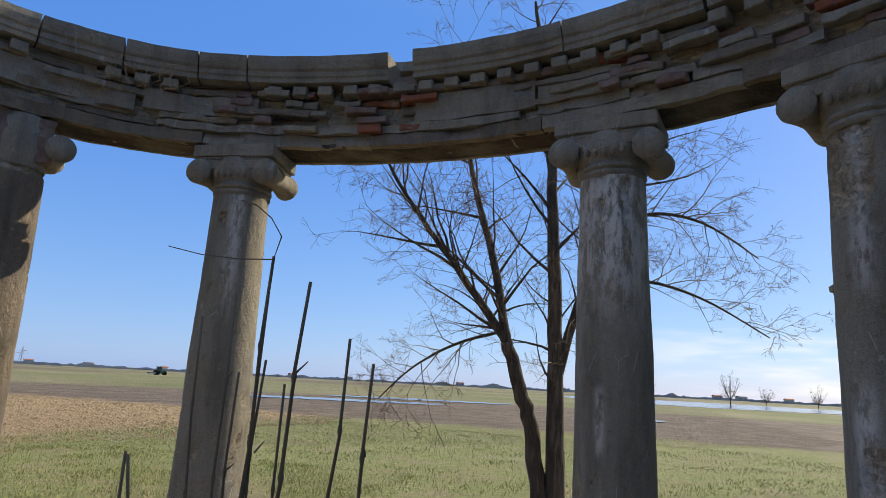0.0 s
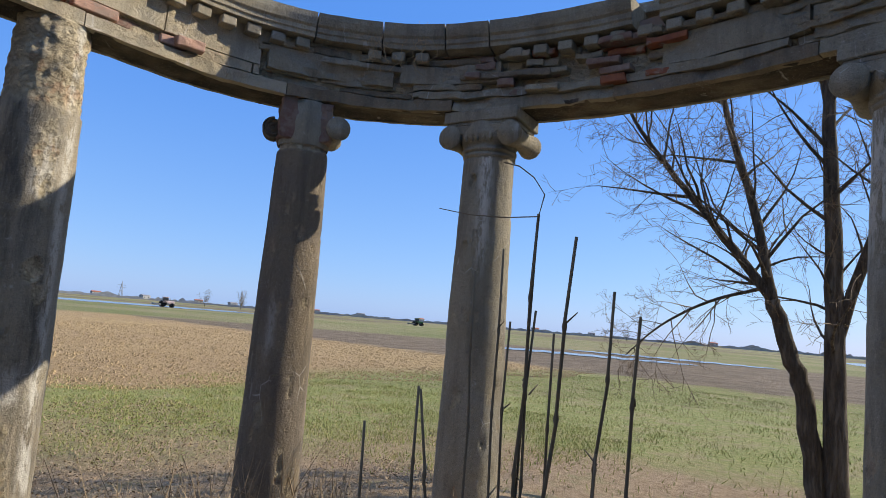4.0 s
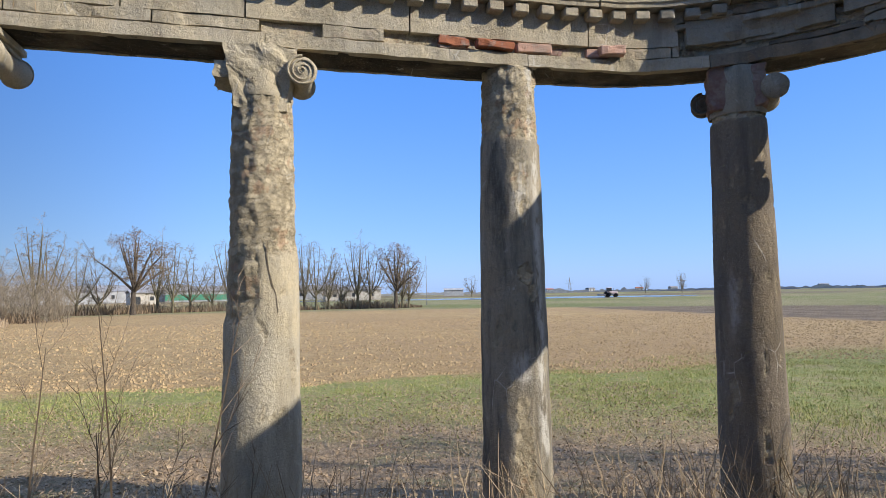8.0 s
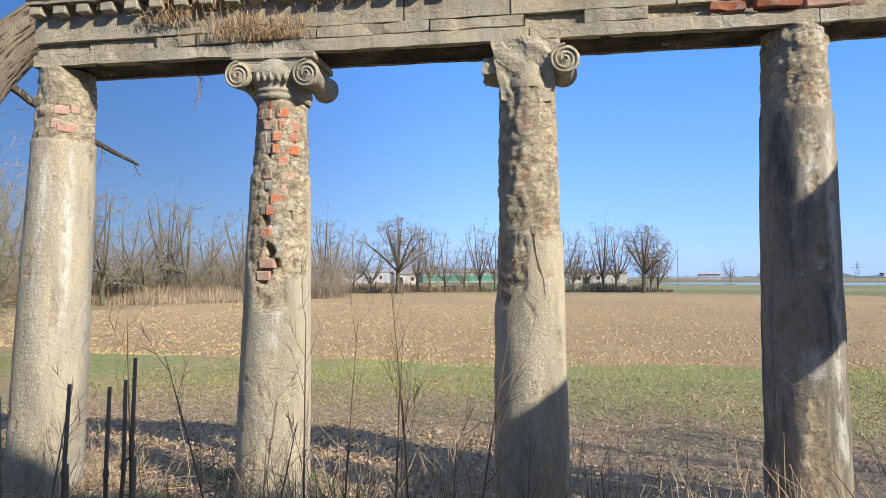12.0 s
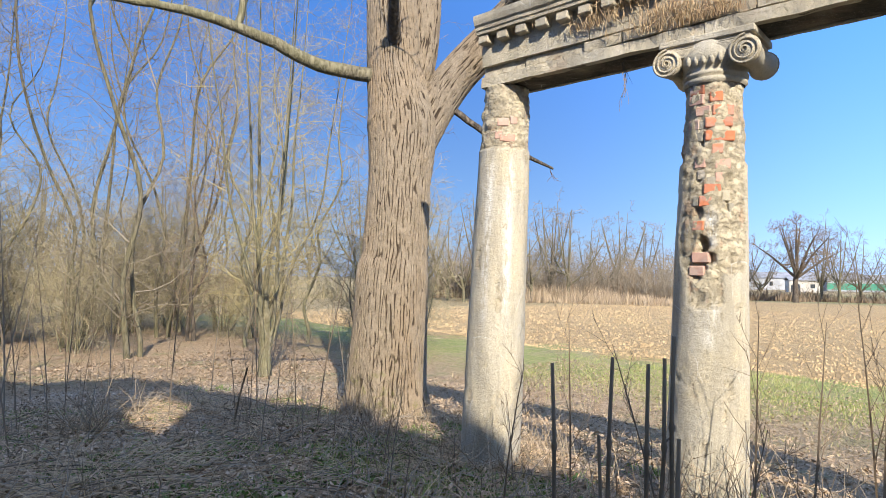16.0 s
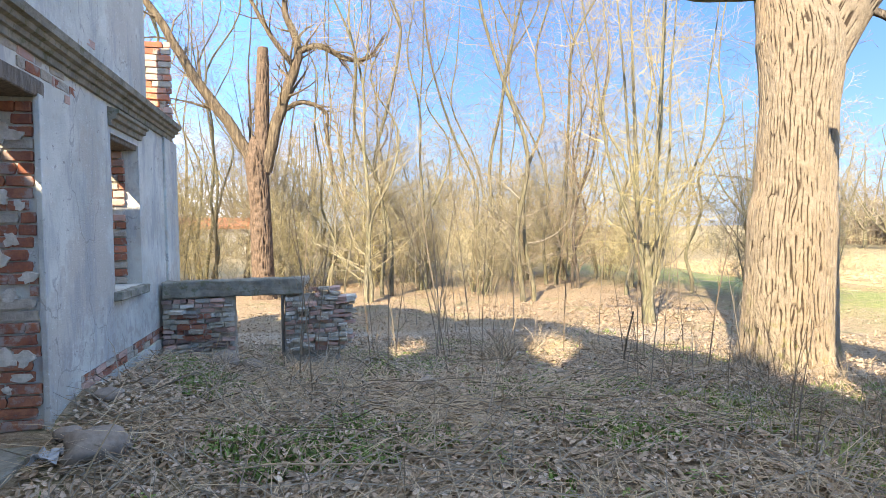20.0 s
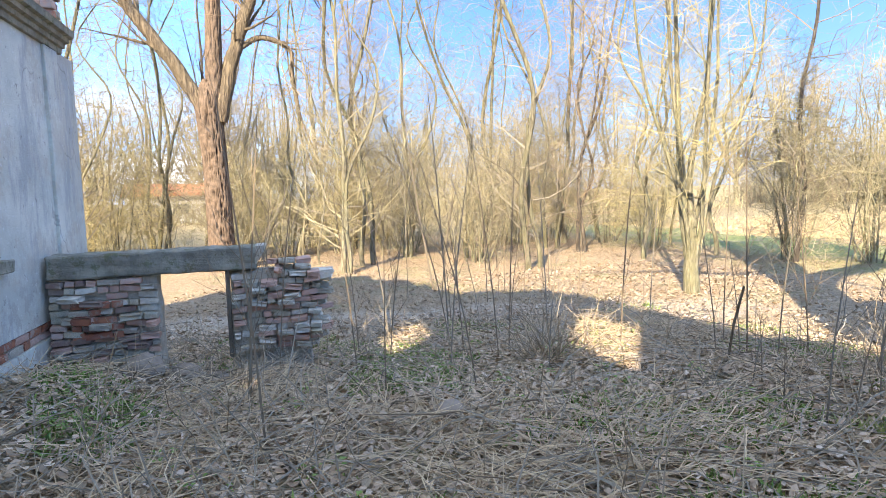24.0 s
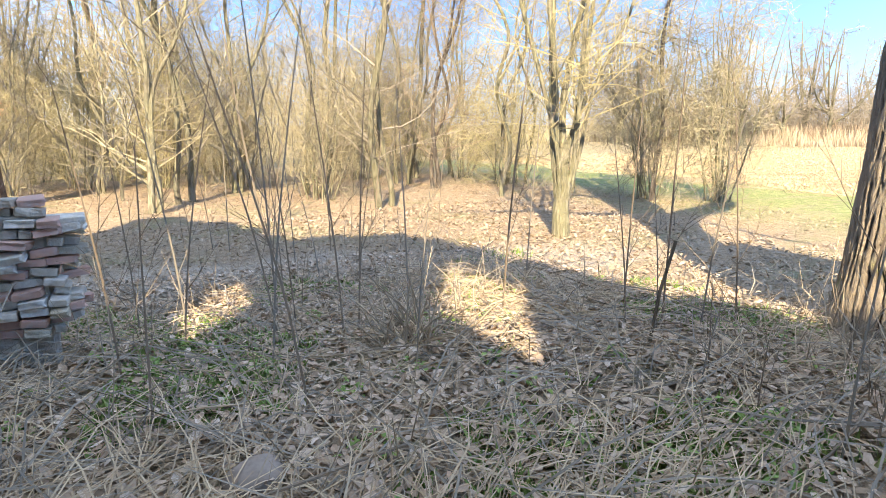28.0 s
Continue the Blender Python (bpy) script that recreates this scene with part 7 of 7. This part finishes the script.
def brush_mesh(name, centre, deg0, deg1, d0, d1, count, h, mat, seed, width=0.03):
    """A belt of upright reeds or bush rods, joined."""
    q = random.Random(seed)
    s = Soup()
    for _ in range(count):
        x, y, z = bearing(q.uniform(deg0, deg1), q.uniform(d0, d1))
        ang = math.degrees(math.atan2(y, x)) % 360
        end = min(abs((ang - deg0 + 180) % 360 - 180), abs((ang - deg1 + 180) % 360 - 180)) / abs(deg1 - deg0)
        hh = h * q.uniform(0.4, 1.15) * (0.3 + 0.7 * smooth01(0.0, 0.3, end)) * (0.75 + 0.8 * fbm((x * 0.12, y * 0.12, seed), 3))
        lx, ly = q.gauss(0, 0.28) * hh, q.gauss(0, 0.28) * hh
        a = q.uniform(0, 3.14)
        wx, wy = math.cos(a) * width, math.sin(a) * width
        s.face((x - wx, y - wy, z - 0.1), (x + wx, y + wy, z - 0.1), (x + lx + wx * 0.3, y + ly + wy * 0.3, z + hh), (x + lx - wx * 0.3, y + ly - wy * 0.3, z + hh))
    ob = new(name, s.mesh(name, mat))
    return ob


tagged(brush_mesh("reed_belt", 0, -156, -138, 54, 64, 5200, 1.7, "straw_brown", 1, 0.03), "pale dry reeds at the field's edge", "reeds", kind="stuff")
tagged(brush_mesh("brush_belt", 0, -158, -128, 62, 74, 5200, 3.6, "twig_brown", 2, 0.05), "brown leafless brush along the field", "brush", kind="stuff")
tagged(brush_mesh("brush_belt", 0, -128, -42, 52, 66, 3400, 2.4, "twig_pale", 3, 0.05), "brown leafless brush behind the copse", "brush", kind="stuff")
tagged(brush_mesh("hedge_belt", 0, -158, -166, 84, 90, 500, 1.5, "twig_brown", 4, 0.08), "low brown hedge on the field's edge", "hedge", kind="stuff")
tagged(brush_mesh("hedge_belt", 0, -180, -158, 88, 93, 2600, 1.3, "twig_brown", 5, 0.08), "low brown hedge on the field's edge", "hedge", kind="stuff")
tagged(brush_mesh("hedge_belt", 0, 170.8, 180, 90, 94, 1200, 1.2, "twig_brown", 6, 0.08), "low brown hedge on the field's edge", "hedge", kind="stuff")


def thicket_mesh(name, spots, h, mat, seed, width=0.02, label=""):
    """Many small bare bushes: a rod and its side twigs each, joined."""
    q = random.Random(seed)
    s = Soup()
    for x, y in spots:
        z = ground_z(x, y)
        hh = h * q.uniform(0.35, 1.1)
        lx, ly = q.gauss(0, 0.22) * hh, q.gauss(0, 0.22) * hh
        a = q.uniform(0, 3.14)
        wx, wy = math.cos(a) * width, math.sin(a) * width
        s.face((x - wx, y - wy, z - 0.1), (x + wx, y + wy, z - 0.1), (x + lx, y + ly, z + hh))
        for _ in range(9):
            u = q.uniform(0.15, 0.95)
            b, ln = q.uniform(0, 6.28), hh * q.uniform(0.15, 0.42) * (1.15 - u * 0.6)
            px_, py_, pz_ = x + lx * u, y + ly * u, z + hh * u
            s.face((px_, py_, pz_ - width * 0.7), (px_ - wy * 0.5, py_ + wx * 0.5, pz_ + width * 0.7), (px_ + math.cos(b) * ln, py_ + math.sin(b) * ln, pz_ + ln * q.uniform(0.1, 1.2)))
    return tagged(new(name, s.mesh(name, mat)), label, "brush", kind="stuff")


q = random.Random(61)
thicket_mesh("undergrowth", [p for p in ((q.uniform(-14, 15), q.uniform(-33, -14.5)) for _ in range(2600)) if in_copse(p[0], max(p[1], -30)) and q.random() < 0.08 + smooth01(-17, -27, p[1])], 1.5, "twig_pale", 62, 0.006, "yellowish leafless undergrowth of the copse")
thicket_mesh("undergrowth", [bearing(q.uniform(-132, -42), q.uniform(44, 66))[:2] for _ in range(2600)], 4.6, "twig_pale", 63, 0.011, "pale leafless thicket behind the copse")
thicket_mesh("undergrowth", [bearing(q.uniform(-160, -128), q.uniform(62, 76))[:2] for _ in range(2600)], 5.0, "twig_grey", 64, 0.02, "brown leafless thicket along the field")
thicket_mesh("undergrowth", [bearing(q.uniform(172, 202), q.uniform(88, 96))[:2] for _ in range(900)], 1.7, "twig_grey", 65, 0.025, "brown leafless bushes along the field")


def shed(name, label, deg, dist, length, depth, height, wall_mat, roof_mat, turn=0.0, band=None, windows=0, door=True):
    """A long low building with a shallow gabled roof."""
    t = thing(name, label, "building", bearing(deg, dist), deg + 90 + turn)
    l2, d2 = length / 2, depth / 2
    part("wall", box_bm(-l2, -d2, -0.5, l2, d2, height), wall_mat, t)
    if band:
        part("wall_band", box_bm(-l2 - 0.05, -d2 - 0.05, height * 0.15, l2 + 0.05, d2 + 0.05, height * 0.7), band, t)
    rh = height + depth * 0.14
    v = [(-l2 - 0.3, -d2 - 0.4, height), (l2 + 0.3, -d2 - 0.4, height), (l2 + 0.3, 0, rh), (-l2 - 0.3, 0, rh), (-l2 - 0.3, d2 + 0.4, height), (l2 + 0.3, d2 + 0.4, height)]
    v += [(a, b, c + 0.25) for a, b, c in v]
    f = [(0, 1, 2, 3), (3, 2, 5, 4), (9, 8, 7, 6), (10, 11, 8, 9), (0, 6, 7, 1), (4, 5, 11, 10), (0, 3, 9, 6), (3, 4, 10, 9), (1, 7, 8, 2), (2, 8, 11, 5)]
    child("roof", mesh_of("roof", v, f, roof_mat), t)
    for i in range(windows):
        x = -l2 + length * (i + 0.5) / windows
        part("window", box_bm(x - 0.6, -d2 - 0.08, height * 0.35, x + 0.6, d2 + 0.08, height * 0.7), "window_dark", t)
    if door:
        part("door", box_bm(l2 * 0.3, -d2 - 0.1, -0.4, l2 * 0.3 + 2.4, d2 + 0.1, height * 0.6), "window_dark", t)
    return t


shed("industrial_hall", "long low hall with green and white cladding", -171.3, 290, 40, 14, 4.4, "white_wall", "roof_grey", 0, "green_wall", 0, False)
shed("industrial_hall", "long white industrial hall behind trees", -162.0, 300, 76, 18, 4.8, "white_wall", "roof_grey", 4, None, 6)
shed("industrial_hall", "pale warehouse beyond the hedgerow", -177.5, 300, 46, 14, 4.4, "white_wall", "roof_grey", -6, None, 4)
shed("barn", "small grey barn beyond the hedgerow", -165.5, 210, 8, 6, 3.4, "house_wall", "roof_grey", 12, None, 2)
shed("barn", "grey farm shed among trees", 177.0, 230, 20, 8, 3.6, "house_wall", "roof_grey", 8, None, 3)
shed("white_hall", "distant white hall on the horizon", 167.6, 420, 13, 8, 3.6, "white_wall", "white_wall", 0, None, 0, False)
shed("white_hall", "distant white hall near the river", -158.8, 260, 30, 12, 4.4, "white_wall", "roof_grey", 0, None, 0, False)
shed("farmhouse", "small house with red tiled roof", -81.0, 62, 7, 6, 2.3, "house_wall", "roof_red", 10, None, 3)
for i, (a, d) in enumerate([(163.5, 520), (158.8, 600), (155.2, 560), (151.0, 620), (148.2, 580), (141.0, 640), (137.0, 600), (131.5, 660), (127.0, 620), (121.0, 640), (116.0, 700), (106.0, 660), (92.0, 620), (84.2, 560), (82.4, 540), (79.0, 600)]):
    shed("village_house", "distant pale village house", a, d * 1.5, 10, 8, 4.2, "white_wall" if i % 3 else "house_wall", "roof_red" if i % 2 else "roof_grey", i * 17 % 40, None, 2, False)
for a, d in [(83.2, 230), (89.6, 250), (80.6, 260), (77.0, 280), (93.5, 300), (166.0, 260), (147.5, 330), (143.0, 380), (125.0, 360), (113.0, 400), (150.5, 350)]:
    copy_thing(rows[int(a) % 4], pose(*bearing(a, d), 0, 0, a * 31))

# low wooded line on the horizon
s = Soup()
q = random.Random(8)
for k in range(900):
    a = q.uniform(70, 215)
    d = q.uniform(620, 900)
    x, y, z = bearing(a, d)
    h, w = q.uniform(0.8, 3) * (1.8 if q.random() < 0.08 else 1), q.uniform(6, 26)
    t = radians(a)
    tx_, ty_ = -math.sin(t) * w / 2, math.cos(t) * w / 2
    n0 = s.n
    top = [(-1, 0.0), (-0.8, 0.55), (-0.45, 0.8), (-0.1, 1.0), (0.3, 0.85), (0.7, 0.6), (1, 0.0)]
    for u, e in top:
        s.v.append((x + tx_ * u, y + ty_ * u, z - 1 + (h + 1) * e))
    for u, e in top:
        s.v.append((x + tx_ * u + math.cos(t) * 3, y + ty_ * u + math.sin(t) * 3, z - 1))
    s.f += [tuple(range(n0, n0 + 7))] + [(n0 + i, n0 + i + 1, n0 + i + 8, n0 + i + 7) for i in range(6)]
    s.n = len(s.v)
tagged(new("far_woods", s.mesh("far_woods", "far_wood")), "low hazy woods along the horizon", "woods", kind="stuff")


def pool(name, deg0, deg1, d0, d1, label):
    """A thin sheet of standing water between two bearings."""
    n = 24
    v, f = [], []
    for i in range(n + 1):
        a = deg0 + (deg1 - deg0) * i / n
        e = math.sin(math.pi * i / n) ** 0.35
        mid = (d0 + d1) / 2
        for d in (mid - (mid - d0) * e, mid + (d1 - mid) * e):
            x, y, z = bearing(a, d * (1 + 0.015 * math.sin(a * 3.1)))
            v.append((x, y, z + 0.06))
    f = [(2 * i, 2 * i + 1, 2 * i + 3, 2 * i + 2) for i in range(n)]
    tagged(new(name, mesh_of(name, v, f, "water")), label, "water", kind="structure")


pool("water", 146, 173, 170, 215, "shallow flood water lying on the field")
pool("water", 107, 128, 60, 66, "puddle of flood water in a furrow")
pool("water", 101, 118, 74, 80, "puddle of flood water in a furrow")
pool("water", 72, 97, 140, 260, "wide sheet of flood water on the fields")
pool("water", 88, 93, 52, 56, "puddle of flood water in a furrow")
pool("water", 176, 186, 190, 220, "shallow flood water lying on the field")


def tractor(at, rz, paint):
    """A farm tractor with cab, bonnet, wheels and an implement behind."""
    t = thing("tractor", "farm tractor standing on the wet field", "tractor", at, rz)
    part("bonnet", rough_block(0.5, -0.45, 0.9, 2.2, 0.45, 1.65, 1, 0.01, 2, 0.08), paint, t)
    part("chassis", rough_block(-1.2, -0.35, 0.55, 2.1, 0.35, 0.95, 2, 0.01, 1, 0.05), "steel", t)
    cab = part("cab", rough_block(-0.95, -0.75, 1.1, 0.55, 0.75, 1.7, 3, 0.01, 1, 0.06), paint, t)
    part("cab_glass", box_bm(-0.88, -0.7, 1.7, 0.48, 0.7, 2.55, 0.04), "window_dark", cab)
    part("cab_roof", rough_block(-1.0, -0.8, 2.55, 0.6, 0.8, 2.75, 4, 0.01, 1, 0.06), paint, cab)
    part("exhaust", box_bm(1.2, 0.3, 1.6, 1.3, 0.4, 2.5, 0.02), "steel", t)
    for x, y, r in ((-0.75, 0.95, 0.85), (-0.75, -0.95, 0.85), (1.65, 0.85, 0.55), (1.65, -0.85, 0.55)):
        s = Soup()
        s.tube([(0, -0.25, 0), (0, -0.18, 0), (0, 0.18, 0), (0, 0.25, 0)], [r * 0.9, r, r, r * 0.9], 24)
        wheel = child("wheel", s.mesh("wheel", "rubber"), t, "", pose(x, y, r))
        s = Soup()
        s.tube([(0, -0.27, 0), (0, 0.27, 0)], [r * 0.5, r * 0.5], 16)
        child("rim", s.mesh("rim", "steel"), wheel)
    part("implement", rough_block(-3.4, -1.4, 0.4, -1.5, 1.4, 0.9, 6, 0.02, 2, 0.05), "steel", t)
    return t


tractor(bearing(153.6, 190), 75, "tractor_pale")
tractor(bearing(131.8, 230), 60, "tractor_green")
mast = thing("mast", "thin radio mast beside the hedgerow", "mast", bearing(170.3, 110))
s = Soup()
s.tube([(0, 0, -0.5), (0, 0, 8.7)], [0.07, 0.04], 6)
child("pole", s.mesh("pole", "steel"), mast)
for a, d in [(141.5, 900), (147.5, 820), (157.0, 860)]:
    py = thing("pylon", "distant lattice power pylon", "pylon", bearing(a, d))
    s = Soup()
    for sx_, sy_ in ((1, 1), (-1, 1), (1, -1), (-1, -1)):
        s.tube([(2.2 * sx_, 2.2 * sy_, -0.5), (0.5 * sx_, 0.5 * sy_, 14), (0, 0, 20)], [0.25, 0.2, 0.15], 4)
    child("tower", s.mesh("tower", "steel"), py)
    for z, w in ((12, 6), (15, 4.5)):
        s = Soup()
        s.tube([(-w * math.sin(radians(a)), w * math.cos(radians(a)), z), (w * math.sin(radians(a)), -w * math.cos(radians(a)), z)], [0.2, 0.2], 4)
        child("cross_arm", s.mesh("cross_arm", "steel"), py)
